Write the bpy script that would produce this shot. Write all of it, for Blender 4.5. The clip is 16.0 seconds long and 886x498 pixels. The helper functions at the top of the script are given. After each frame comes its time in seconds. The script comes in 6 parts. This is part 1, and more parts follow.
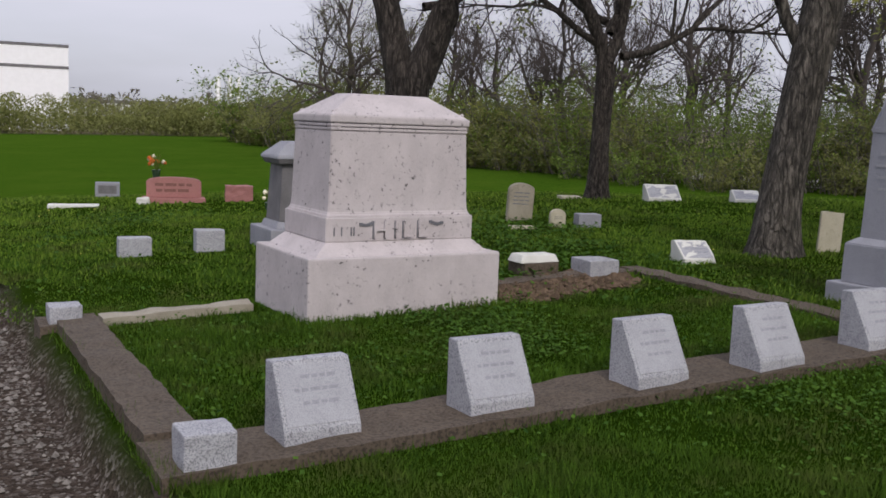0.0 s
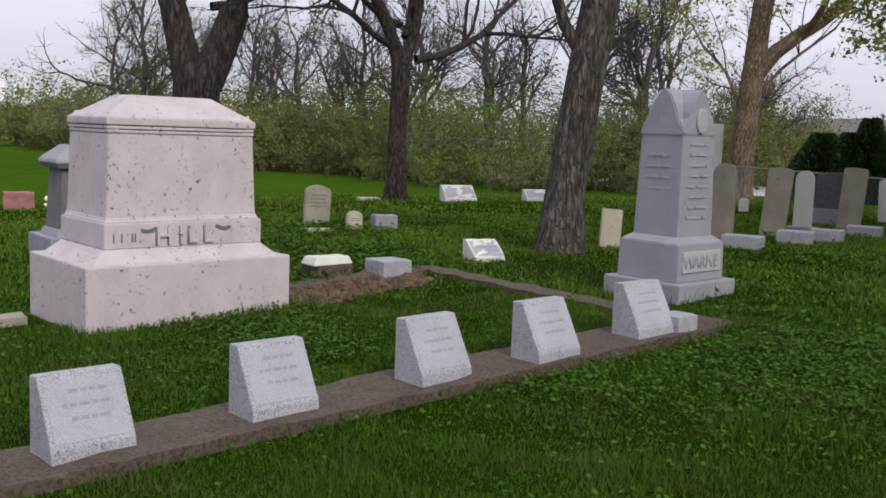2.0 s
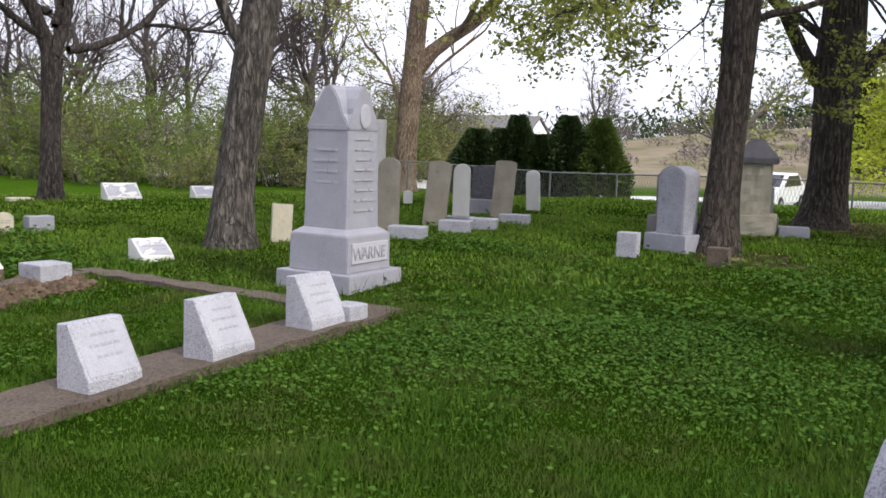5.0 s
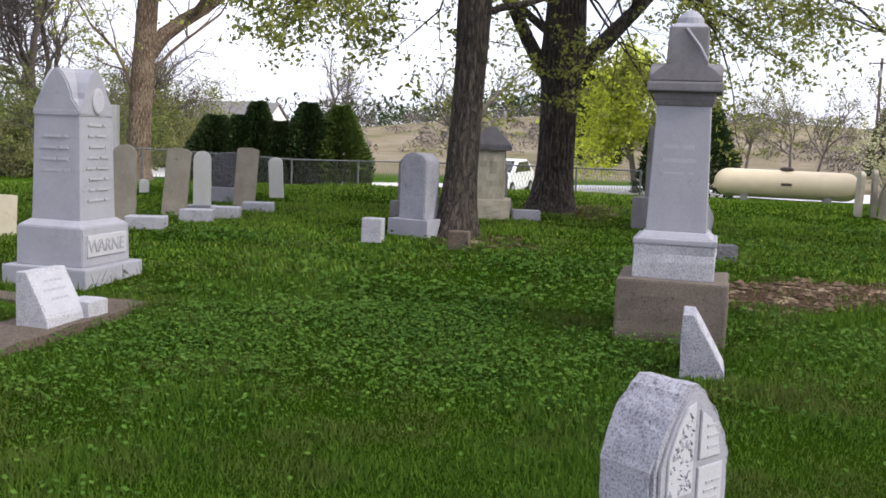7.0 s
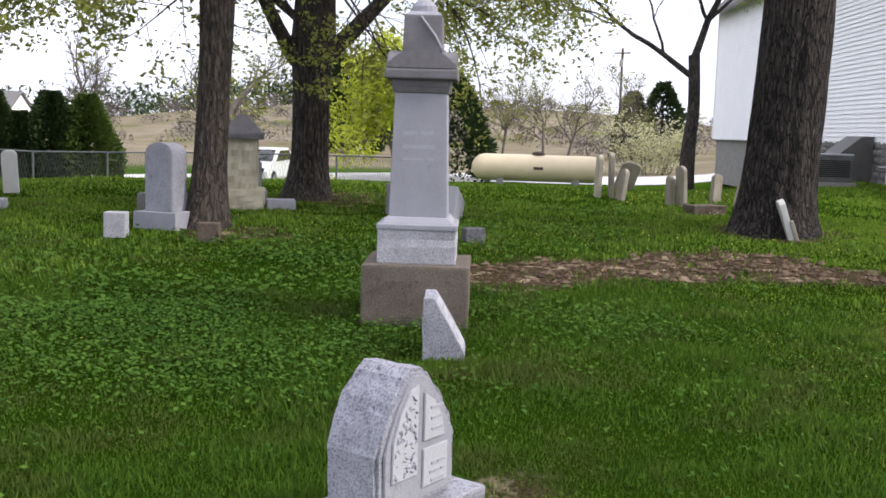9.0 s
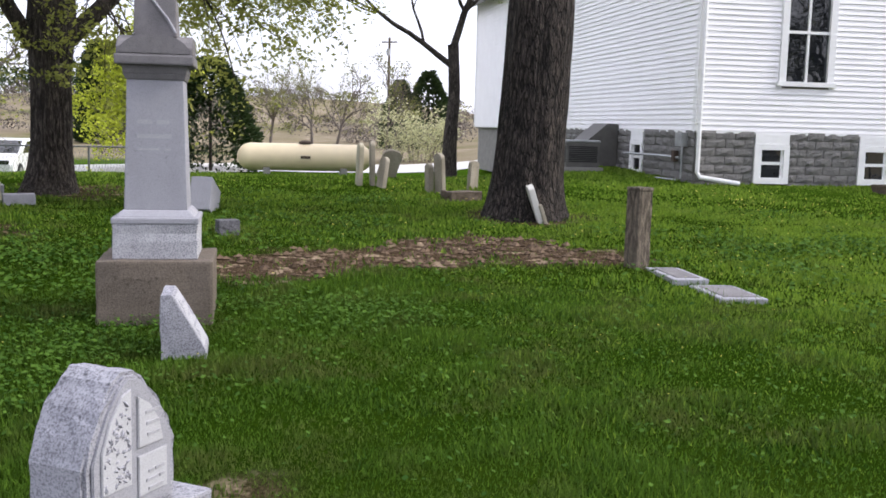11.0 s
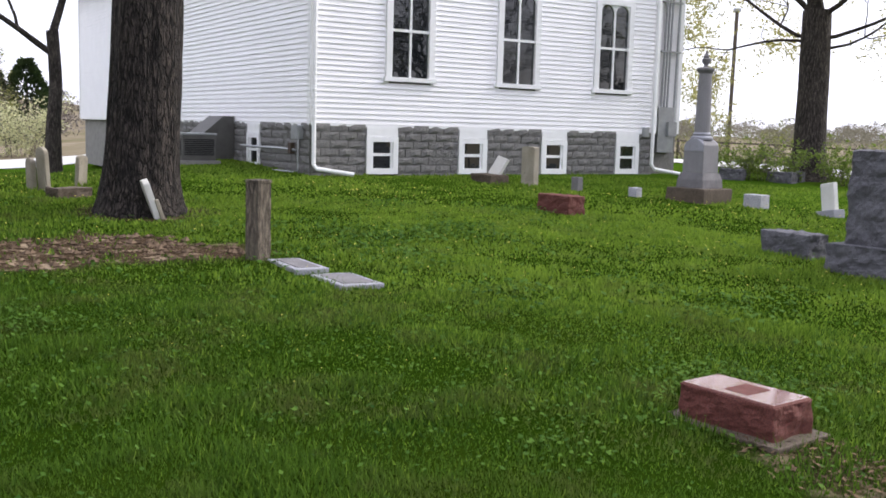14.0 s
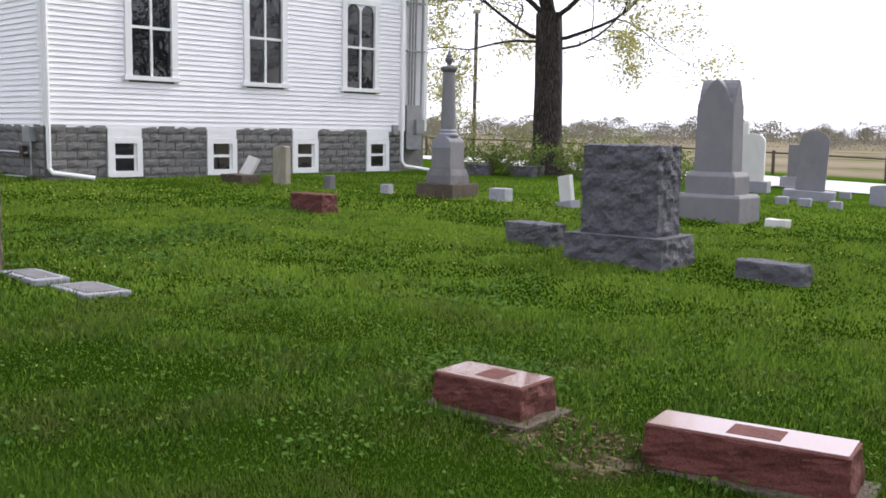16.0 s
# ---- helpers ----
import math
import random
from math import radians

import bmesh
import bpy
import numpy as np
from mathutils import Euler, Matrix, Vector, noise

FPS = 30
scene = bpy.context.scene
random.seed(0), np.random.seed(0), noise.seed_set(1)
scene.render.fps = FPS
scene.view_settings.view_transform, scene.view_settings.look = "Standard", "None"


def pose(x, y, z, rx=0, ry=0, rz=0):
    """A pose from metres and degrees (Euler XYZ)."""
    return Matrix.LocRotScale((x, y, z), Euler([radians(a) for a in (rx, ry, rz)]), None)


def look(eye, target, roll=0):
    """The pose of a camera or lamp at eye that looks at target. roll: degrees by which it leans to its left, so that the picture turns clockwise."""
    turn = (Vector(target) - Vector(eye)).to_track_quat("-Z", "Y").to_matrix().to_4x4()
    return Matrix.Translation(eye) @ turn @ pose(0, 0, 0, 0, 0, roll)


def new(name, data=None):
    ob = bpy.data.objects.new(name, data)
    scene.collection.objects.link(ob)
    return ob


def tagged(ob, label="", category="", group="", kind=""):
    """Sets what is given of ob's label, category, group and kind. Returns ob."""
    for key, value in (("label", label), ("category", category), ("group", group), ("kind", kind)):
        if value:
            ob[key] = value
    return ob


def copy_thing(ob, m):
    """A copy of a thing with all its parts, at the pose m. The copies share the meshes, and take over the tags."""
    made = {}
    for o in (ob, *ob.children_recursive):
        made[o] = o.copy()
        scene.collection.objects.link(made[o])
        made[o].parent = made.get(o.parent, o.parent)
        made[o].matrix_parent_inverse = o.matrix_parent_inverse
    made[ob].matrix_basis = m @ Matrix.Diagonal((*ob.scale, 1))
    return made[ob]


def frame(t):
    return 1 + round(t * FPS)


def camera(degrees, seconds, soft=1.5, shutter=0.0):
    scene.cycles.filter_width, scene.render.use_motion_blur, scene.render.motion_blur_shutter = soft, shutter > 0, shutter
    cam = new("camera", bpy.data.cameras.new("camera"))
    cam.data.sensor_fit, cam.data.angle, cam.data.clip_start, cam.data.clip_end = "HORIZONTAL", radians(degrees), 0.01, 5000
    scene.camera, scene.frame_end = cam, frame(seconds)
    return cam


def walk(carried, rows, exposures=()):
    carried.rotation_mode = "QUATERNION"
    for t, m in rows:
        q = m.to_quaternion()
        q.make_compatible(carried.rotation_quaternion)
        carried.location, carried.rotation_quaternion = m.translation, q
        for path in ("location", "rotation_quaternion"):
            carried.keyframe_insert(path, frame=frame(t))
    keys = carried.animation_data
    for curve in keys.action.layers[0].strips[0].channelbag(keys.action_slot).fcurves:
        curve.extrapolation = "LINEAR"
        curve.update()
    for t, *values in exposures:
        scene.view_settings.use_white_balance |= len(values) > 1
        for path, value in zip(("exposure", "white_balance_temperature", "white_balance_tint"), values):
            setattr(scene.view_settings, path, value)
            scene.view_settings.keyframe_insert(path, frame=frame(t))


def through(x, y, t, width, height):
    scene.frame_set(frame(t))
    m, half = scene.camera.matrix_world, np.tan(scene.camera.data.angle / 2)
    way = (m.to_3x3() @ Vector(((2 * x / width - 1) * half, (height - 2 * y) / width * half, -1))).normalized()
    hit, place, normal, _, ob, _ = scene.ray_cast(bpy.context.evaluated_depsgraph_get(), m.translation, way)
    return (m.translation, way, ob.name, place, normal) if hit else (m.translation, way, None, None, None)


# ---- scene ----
cam = camera(47.82, 16.0, soft=1.7)
PATH = [
    (0.0, -0.062, -0.036, 1.722, 82.70, -2.22, -0.04),
    (0.5, -0.025, -0.043, 1.723, 82.84, -2.24, -2.84),
    (1.0, 0.018, -0.035, 1.725, 82.96, -2.14, -5.57),
    (1.5, 0.063, -0.042, 1.726, 83.08, -2.06, -8.27),
    (2.0, 0.093, -0.058, 1.727, 83.24, -2.11, -11.07),
    (2.5, 0.119, -0.070, 1.728, 83.36, -2.06, -13.91),
    (3.0, 0.123, -0.077, 1.728, 83.45, -2.16, -16.86),
    (3.5, 0.119, -0.080, 1.727, 83.54, -2.19, -19.88),
    (6.0, 0.055, -0.142, 1.724, 83.64, -2.13, -37.06),
    (6.5, 0.038, -0.130, 1.724, 83.59, -2.23, -40.85),
    (7.0, 0.027, -0.122, 1.723, 83.50, -2.27, -44.58),
    (7.5, 0.038, -0.141, 1.724, 83.41, -2.11, -48.11),
    (8.0, 0.070, -0.174, 1.724, 83.32, -1.94, -51.50),
    (8.5, 0.118, -0.214, 1.725, 83.29, -1.81, -54.71),
    (9.0, 0.185, -0.238, 1.727, 83.28, -1.71, -57.85),
    (11.5, 0.364, -0.412, 1.730, 82.89, -1.52, -74.21),
    (12.0, 0.355, -0.424, 1.730, 82.82, -1.62, -77.74),
    (12.5, 0.301, -0.441, 1.727, 82.85, -1.65, -81.30),
    (13.0, 0.310, -0.423, 1.728, 82.91, -1.73, -84.98),
    (13.5, 0.330, -0.420, 1.729, 83.02, -1.60, -88.64),
    (14.0, 0.336, -0.399, 1.729, 83.15, -1.55, -92.35),
    (14.5, 0.340, -0.390, 1.730, 83.25, -1.58, -95.97),
    (15.0, 0.347, -0.388, 1.730, 83.33, -1.39, -99.59),
    (15.5, 0.331, -0.405, 1.729, 83.36, -1.12, -103.02),
    (16.0, 0.304, -0.423, 1.728, 83.37, -0.85, -106.41),
]
walk(cam, [(r[0], pose(*r[1:])) for r in PATH], exposures=[(0.0, -1.16), (2.0, -0.94), (3.5, -0.52), (6.5, -0.16), (9.0, -0.14), (12.5, -0.06), (16.0, -0.18)])

# ---- light: thin bright cloud, the sun low behind it to the south ----
SUN_AZ, SUN_EL = -70.0, 38.0
world = bpy.data.worlds.new("world")
scene.world = world
world.use_nodes = True
wn, wl = world.node_tree.nodes, world.node_tree.links
wn.clear()
sky = wn.new("ShaderNodeTexSky")
sky.sky_type = "NISHITA"
sky.sun_disc = False
sky.sun_elevation = radians(SUN_EL)
sky.sun_rotation = radians(90 - SUN_AZ)
sky.dust_density = 3.0
sky_dim = wn.new("ShaderNodeMixRGB")
sky_dim.blend_type = "MULTIPLY"
sky_dim.inputs[0].default_value = 1.0
sky_dim.inputs[2].default_value = (0.12, 0.12, 0.12, 1)
cloud_co = wn.new("ShaderNodeTexCoord")
cloud_map = wn.new("ShaderNodeMapping")
cloud_map.inputs["Scale"].default_value = (1.0, 1.0, 4.5)
cloud = wn.new("ShaderNodeTexNoise")
cloud.inputs["Scale"].default_value = 1.7
cloud.inputs["Detail"].default_value = 5.0
cloud_ramp = wn.new("ShaderNodeValToRGB")
cloud_ramp.color_ramp.elements[0].position = 0.36
cloud_ramp.color_ramp.elements[0].color = (0.62, 0.62, 0.62, 1)
cloud_ramp.color_ramp.elements[1].position = 0.62
cloud_mix = wn.new("ShaderNodeMixRGB")
cloud_mix.inputs[2].default_value = (0.86, 0.865, 1.0, 1)
# the cloud glows brighter round the hidden sun
sun_dir = Vector((math.cos(radians(SUN_AZ)) * math.cos(radians(SUN_EL)), math.sin(radians(SUN_AZ)) * math.cos(radians(SUN_EL)), math.sin(radians(SUN_EL))))
toward = wn.new("ShaderNodeVectorMath")
toward.operation = "DOT_PRODUCT"
toward.inputs[1].default_value = sun_dir
glow = wn.new("ShaderNodeMapRange")
glow.inputs[1].default_value, glow.inputs[2].default_value = -0.7, 1.0
glow.inputs[3].default_value, glow.inputs[4].default_value = 1.95, 2.05
cloud_lit = wn.new("ShaderNodeMixRGB")
cloud_lit.blend_type = "MULTIPLY"
cloud_lit.inputs[0].default_value = 1.0
back = wn.new("ShaderNodeBackground")
back.inputs["Strength"].default_value = 1.0
wout = wn.new("ShaderNodeOutputWorld")
wl.new(cloud_co.outputs["Generated"], cloud_map.inputs[0])
wl.new(cloud_map.outputs[0], cloud.inputs["Vector"])
wl.new(cloud.outputs["Fac"], cloud_ramp.inputs[0])
wl.new(sky.outputs[0], sky_dim.inputs[1])
wl.new(cloud_ramp.outputs[0], cloud_mix.inputs[0])
wl.new(sky_dim.outputs[0], cloud_mix.inputs[1])
wl.new(cloud_co.outputs["Generated"], toward.inputs[0])
wl.new(toward.outputs["Value"], glow.inputs[0])
wl.new(cloud_mix.outputs[0], cloud_lit.inputs[1])
wl.new(glow.outputs[0], cloud_lit.inputs[2])
# an overcast sky is brighter overhead than along the horizon
height = wn.new("ShaderNodeSeparateXYZ")
overhead = wn.new("ShaderNodeMapRange")
overhead.inputs[1].default_value, overhead.inputs[2].default_value = 0.0, 0.9
overhead.inputs[3].default_value, overhead.inputs[4].default_value = 0.88, 1.30
dome = wn.new("ShaderNodeMixRGB")
dome.blend_type = "MULTIPLY"
dome.inputs[0].default_value = 1.0
wl.new(cloud_co.outputs["Generated"], height.inputs[0])
wl.new(height.outputs[2], overhead.inputs[0])
wl.new(cloud_lit.outputs[0], dome.inputs[1])
wl.new(overhead.outputs[0], dome.inputs[2])
wl.new(dome.outputs[0], back.inputs["Color"])
wl.new(back.outputs[0], wout.inputs["Surface"])

sun = new("sun", bpy.data.lights.new("sun", "SUN"))
sun.data.energy = 3.9
sun.data.angle = radians(14)
sun.data.color = (1.0, 0.95, 0.88)
sun.matrix_world = look((0, 0, 30), Vector((0, 0, 30)) - sun_dir)


# ---- materials ----
def material(name, rough=0.8, metal=0.0):
    m = bpy.data.materials.new(name)
    m.use_nodes = True
    n, l = m.node_tree.nodes, m.node_tree.links
    b = n["Principled BSDF"]
    b.inputs["Specular IOR Level"].default_value = 0.3
    b.inputs["Roughness"].default_value = rough
    b.inputs["Metallic"].default_value = metal
    return m, n, l, b


def noise_node(n, l, co, scale, detail=4.0, rough=0.6):
    t = n.new("ShaderNodeTexNoise")
    t.inputs["Scale"].default_value = scale
    t.inputs["Detail"].default_value = detail
    t.inputs["Roughness"].default_value = rough
    l.new(co, t.inputs["Vector"])
    return t.outputs["Fac"]


def ramp(n, l, fac, stops):
    r = n.new("ShaderNodeValToRGB")
    e = r.color_ramp.elements
    e[0].position, e[0].color = stops[0][0], (*stops[0][1], 1)
    e[1].position, e[1].color = stops[-1][0], (*stops[-1][1], 1)
    for p, c in stops[1:-1]:
        x = e.new(p)
        x.color = (*c, 1)
    l.new(fac, r.inputs[0])
    return r.outputs[0]


def mix(n, l, fac, a, b, blend="MIX"):
    x = n.new("ShaderNodeMixRGB")
    x.blend_type = blend
    for k, v in ((0, fac), (1, a), (2, b)):
        if isinstance(v, (int, float)):
            x.inputs[k].default_value = v
        elif isinstance(v, tuple):
            x.inputs[k].default_value = (*v, 1)
        else:
            l.new(v, x.inputs[k])
    return x.outputs[0]


def bump(n, l, b, height, strength=0.4, distance=0.01):
    k = n.new("ShaderNodeBump")
    k.inputs["Strength"].default_value = strength
    k.inputs["Distance"].default_value = distance
    l.new(height, k.inputs["Height"])
    l.new(k.outputs[0], b.inputs["Normal"])


def where(n, l, stretch=(1, 1, 1)):
    g = n.new("ShaderNodeNewGeometry")
    m = n.new("ShaderNodeMapping")
    m.inputs["Scale"].default_value = stretch
    l.new(g.outputs["Position"], m.inputs[0])
    return m.outputs[0]


def stone(name, base, dark, stain=0.5, grain=0.25, rough=0.75, spots=0.0, relief=0.35, rocky=0.0, grain_scale=220.0):
    """Weathered stone: broad stains, fine crystal grain, dark lichen spots."""
    m, n, l, b = material(name, rough)
    co = where(n, l)
    run = where(n, l, (2.4, 2.4, 1.5))
    broad = ramp(n, l, noise_node(n, l, run, 2.2, 6), [(0.35, (0, 0, 0)), (0.75, (1, 1, 1))])
    c = mix(n, l, broad, base, tuple(x * (1 - stain) + y * stain for x, y in zip(base, dark)))
    g = noise_node(n, l, co, grain_scale, 2)
    speck = ramp(n, l, g, [(0.38, dark), (0.5, base), (0.66, tuple(min(1, x * 1.25) for x in base))])
    c = mix(n, l, grain, c, speck)
    if spots:
        v = ramp(n, l, noise_node(n, l, co, 26, 3), [(0.60, (0, 0, 0)), (0.68, (1, 1, 1))])
        w = ramp(n, l, noise_node(n, l, co, 3.0, 3), [(0.42, (0, 0, 0)), (0.6, (1, 1, 1))])
        f = mix(n, l, 1.0, v, w, "MULTIPLY")
        f = mix(n, l, 1.0, f, (spots, spots, spots), "MULTIPLY")
        c = mix(n, l, f, c, tuple(x * 0.35 for x in dark))
    l.new(c, b.inputs["Base Color"])
    h = noise_node(n, l, co, 60 if not rocky else 26, 7, 0.75)
    if rocky:
        chips = n.new("ShaderNodeTexVoronoi")
        chips.inputs["Scale"].default_value = 17
        warp = mix(n, l, 0.06, co, n.new("ShaderNodeTexNoise").outputs["Color"], "ADD")
        l.new(warp, chips.inputs["Vector"])
        h = mix(n, l, 0.45, h, chips.outputs["Distance"])
    bump(n, l, b, h, min(1.0, relief + rocky), 0.008 if not rocky else 0.04)
    return m


def plain(name, colour, rough=0.5, metal=0.0, vary=0.15, scale=6.0, relief=0.05):
    m, n, l, b = material(name, rough, metal)
    co = where(n, l)
    f = noise_node(n, l, co, scale, 5)
    c = ramp(n, l, f, [(0.3, tuple(x * (1 - vary) for x in colour)), (0.7, tuple(min(1, x * (1 + vary)) for x in colour))])
    l.new(c, b.inputs["Base Color"])
    bump(n, l, b, noise_node(n, l, co, scale * 15, 3), relief, 0.004)
    return m


def bark(name, dark, light, scale=9.0, furrow=0.45):
    """Furrowed bark: long upright plates parted by dark, wandering cracks."""
    m, n, l, b = material(name, 0.95)
    co = where(n, l, (1, 1, 0.22))
    f = noise_node(n, l, co, scale * 2.9, 7, 0.72)
    big = noise_node(n, l, where(n, l), 1.6, 4)
    warp = n.new("ShaderNodeTexNoise")
    warp.inputs["Scale"].default_value = scale * 0.9
    warp.inputs["Detail"].default_value = 3.0
    l.new(co, warp.inputs["Vector"])
    plates = n.new("ShaderNodeTexVoronoi")
    plates.feature = "DISTANCE_TO_EDGE"
    plates.inputs["Scale"].default_value = scale * 1.9
    l.new(mix(n, l, 0.11, where(n, l, (1, 1, 0.20)), warp.outputs["Color"], "ADD"), plates.inputs["Vector"])
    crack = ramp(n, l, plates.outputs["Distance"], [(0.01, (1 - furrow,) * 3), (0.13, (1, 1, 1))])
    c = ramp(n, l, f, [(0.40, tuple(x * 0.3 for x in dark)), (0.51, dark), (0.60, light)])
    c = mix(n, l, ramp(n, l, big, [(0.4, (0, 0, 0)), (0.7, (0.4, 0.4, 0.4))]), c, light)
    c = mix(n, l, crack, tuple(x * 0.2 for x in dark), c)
    l.new(c, b.inputs["Base Color"])
    h = mix(n, l, 0.55, f, crack)
    bump(n, l, b, h, 1.0, 0.10)
    return m


def leaf(name, dark, light, through=0.35, rough=0.6, worn=None):
    m, n, l, b = material(name, rough)
    b.inputs["Specular IOR Level"].default_value = 0.12
    g = n.new("ShaderNodeNewGeometry")
    f = noise_node(n, l, where(n, l), 0.9, 3)
    c = ramp(n, l, g.outputs["Random Per Island"], [(0.0, dark), (1.0, light)])
    c = mix(n, l, ramp(n, l, f, [(0.3, (0, 0, 0)), (0.7, (0.6, 0.6, 0.6))]), c, light)
    if worn:
        c = mix(n, l, ramp(n, l, noise_node(n, l, where(n, l), 1.5, 5, 0.7), [(0.48, (0, 0, 0)), (0.66, (0.65, 0.65, 0.65))]), c, worn)
    l.new(c, b.inputs["Base Color"])
    tr = n.new("ShaderNodeBsdfTranslucent")
    l.new(c, tr.inputs["Color"])
    mx = n.new("ShaderNodeMixShader")
    mx.inputs[0].default_value = through
    l.new(b.outputs[0], mx.inputs[1])
    l.new(tr.outputs[0], mx.inputs[2])
    l.new(mx.outputs[0], n["Material Output"].inputs["Surface"])
    return m


M_HILL = stone("pale_pink_marble", (0.55, 0.495, 0.506), (0.21, 0.19, 0.195), 0.4, 0.2, spots=0.95)
M_GREY = stone("grey_granite", (0.31, 0.31, 0.345), (0.12, 0.12, 0.145), 0.4, 0.35, spots=0.25)
M_SLANT = stone("speckled_granite", (0.41, 0.41, 0.44), (0.09, 0.09, 0.11), 0.68, 0.62, spots=0.5, grain_scale=135)
M_BARSOFT = stone("worn_raised_lettering", (0.345, 0.345, 0.375), (0.2, 0.2, 0.22), 0.3, 0.4, relief=0.15)
M_PALER = stone("pale_dressed_granite", (0.42, 0.42, 0.45), (0.24, 0.24, 0.27), 0.3, 0.3, relief=0.15)
M_ARCH = stone("blue_grey_granite", (0.335, 0.335, 0.375), (0.075, 0.075, 0.095), 0.7, 0.5, spots=0.6, relief=0.7, grain_scale=100)
# grey granite darkened in colour for stones that stand against the light
M_GREY_BACKLIT = stone("backlit_grey_granite", (0.23, 0.222, 0.232), (0.09, 0.09, 0.1), 0.4, 0.35, spots=0.3)
M_PANEL = stone("smooth_granite_face", (0.39, 0.39, 0.425), (0.17, 0.17, 0.19), 0.45, 0.45, relief=0.15)
M_BARS = stone("cut_letters", (0.17, 0.17, 0.19), (0.09, 0.09, 0.1), 0.3, 0.3)
M_ROUGH = stone("rock_faced_granite", (0.125, 0.122, 0.138), (0.040, 0.040, 0.047), 0.35, 0.6, rocky=0.6, grain_scale=120)
M_DARKCAP = stone("weathered_dark_stone", (0.19, 0.18, 0.19), (0.05, 0.05, 0.05), 0.75, 0.3)
M_MARBLE = stone("old_cream_marble", (0.50, 0.46, 0.36), (0.22, 0.19, 0.12), 0.6, 0.2, spots=0.3)
M_OLD = stone("lichened_marble", (0.36, 0.325, 0.265), (0.14, 0.12, 0.08), 0.7, 0.3, spots=0.5)
M_WHITE = stone("white_marble", (0.66, 0.65, 0.62), (0.35, 0.34, 0.3), 0.3, 0.15)
M_FOUND = stone("foundation_concrete", (0.145, 0.118, 0.096), (0.065, 0.055, 0.045), 0.8, 0.45, spots=0.5, relief=0.8, grain_scale=90)
M_CONC = stone("brown_concrete", (0.115, 0.088, 0.066), (0.034, 0.026, 0.02), 0.85, 0.6, spots=0.7, relief=1.0, grain_scale=48)
M_RED = stone("rose_granite", (0.13, 0.042, 0.034), (0.045, 0.014, 0.012), 0.3, 0.55, rocky=0.35, grain_scale=110)
M_REDTOP = stone("polished_rose_granite", (0.26, 0.125, 0.112), (0.11, 0.05, 0.046), 0.2, 0.5, rough=0.16, relief=0.02, grain_scale=110)
M_PINK = stone("pink_granite", (0.38, 0.17, 0.16), (0.2, 0.09, 0.085), 0.3, 0.4, grain_scale=110)
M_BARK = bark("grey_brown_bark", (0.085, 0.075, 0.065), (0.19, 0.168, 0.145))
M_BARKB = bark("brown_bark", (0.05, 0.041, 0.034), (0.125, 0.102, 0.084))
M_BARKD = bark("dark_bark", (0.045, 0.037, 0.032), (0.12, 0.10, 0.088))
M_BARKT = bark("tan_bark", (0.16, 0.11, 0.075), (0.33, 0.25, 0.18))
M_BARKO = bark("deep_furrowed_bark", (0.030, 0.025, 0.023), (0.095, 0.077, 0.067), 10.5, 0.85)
M_TWIG = plain("grey_twig", (0.14, 0.12, 0.108), 0.9)
M_TWIGD = plain("dark_twig", (0.085, 0.07, 0.066), 0.9)
M_LEAFY = leaf("spring_leaf", (0.145, 0.175, 0.035), (0.34, 0.355, 0.09))
M_LEAFP = leaf("pale_young_leaf", (0.30, 0.30, 0.10), (0.52, 0.49, 0.20))
M_LEAFG = leaf("shrub_leaf", (0.07, 0.125, 0.022), (0.215, 0.285, 0.06))
M_LEAFB = leaf("olive_leaf", (0.11, 0.125, 0.035), (0.25, 0.26, 0.09))
M_LEAFYEL = leaf("yellow_green_leaf", (0.32, 0.38, 0.03), (0.55, 0.6, 0.08))
M_PALE = leaf("pale_blossom_leaf", (0.32, 0.33, 0.16), (0.55, 0.55, 0.34))
# the haze of distance is put into these leaf colours
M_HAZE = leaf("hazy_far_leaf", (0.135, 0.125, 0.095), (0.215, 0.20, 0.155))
M_NEEDLE = leaf("dark_needle", (0.012, 0.03, 0.012), (0.05, 0.075, 0.025), 0.15)
M_ARBOR = leaf("light_arborvitae", (0.03, 0.06, 0.012), (0.11, 0.15, 0.035), 0.2)
# lawn colour in two copies: darker for tree shade, paler for open sky
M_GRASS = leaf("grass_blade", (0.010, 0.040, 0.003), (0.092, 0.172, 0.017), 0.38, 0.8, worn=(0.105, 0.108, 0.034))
M_GRASS_LIT = leaf("lit_grass_blade", (0.042, 0.108, 0.008), (0.205, 0.310, 0.036), 0.42, 0.8, worn=(0.150, 0.205, 0.040))
M_CLOVER = leaf("clover_leaf", (0.012, 0.050, 0.005), (0.085, 0.165, 0.022), 0.3, 0.8)
M_PETAL = plain("dandelion_yellow", (0.62, 0.55, 0.10), 0.8)
M_SIDING = plain("white_clapboard_paint", (0.86, 0.85, 0.875), 0.45, vary=0.03, scale=2.0)
M_TRIM = plain("white_trim_paint", (0.82, 0.82, 0.83), 0.4, vary=0.03)
M_BLOCK = stone("rock_faced_block", (0.19, 0.185, 0.18), (0.075, 0.07, 0.07), 0.5, 0.4, rocky=0.4, grain_scale=70)
M_MORTAR = plain("mortar", (0.24, 0.23, 0.22), 0.95)
M_ROOF = plain("grey_shingle", (0.16, 0.155, 0.15), 0.9, vary=0.25, scale=12)
M_GALV = plain("galvanised_steel", (0.34, 0.35, 0.36), 0.45, 0.7, vary=0.12)
M_FENCE = plain("dull_grey_fence_steel", (0.10, 0.105, 0.11), 0.6)
M_ACBOX = plain("grey_beige_metal", (0.11, 0.106, 0.102), 0.5, 0.2)
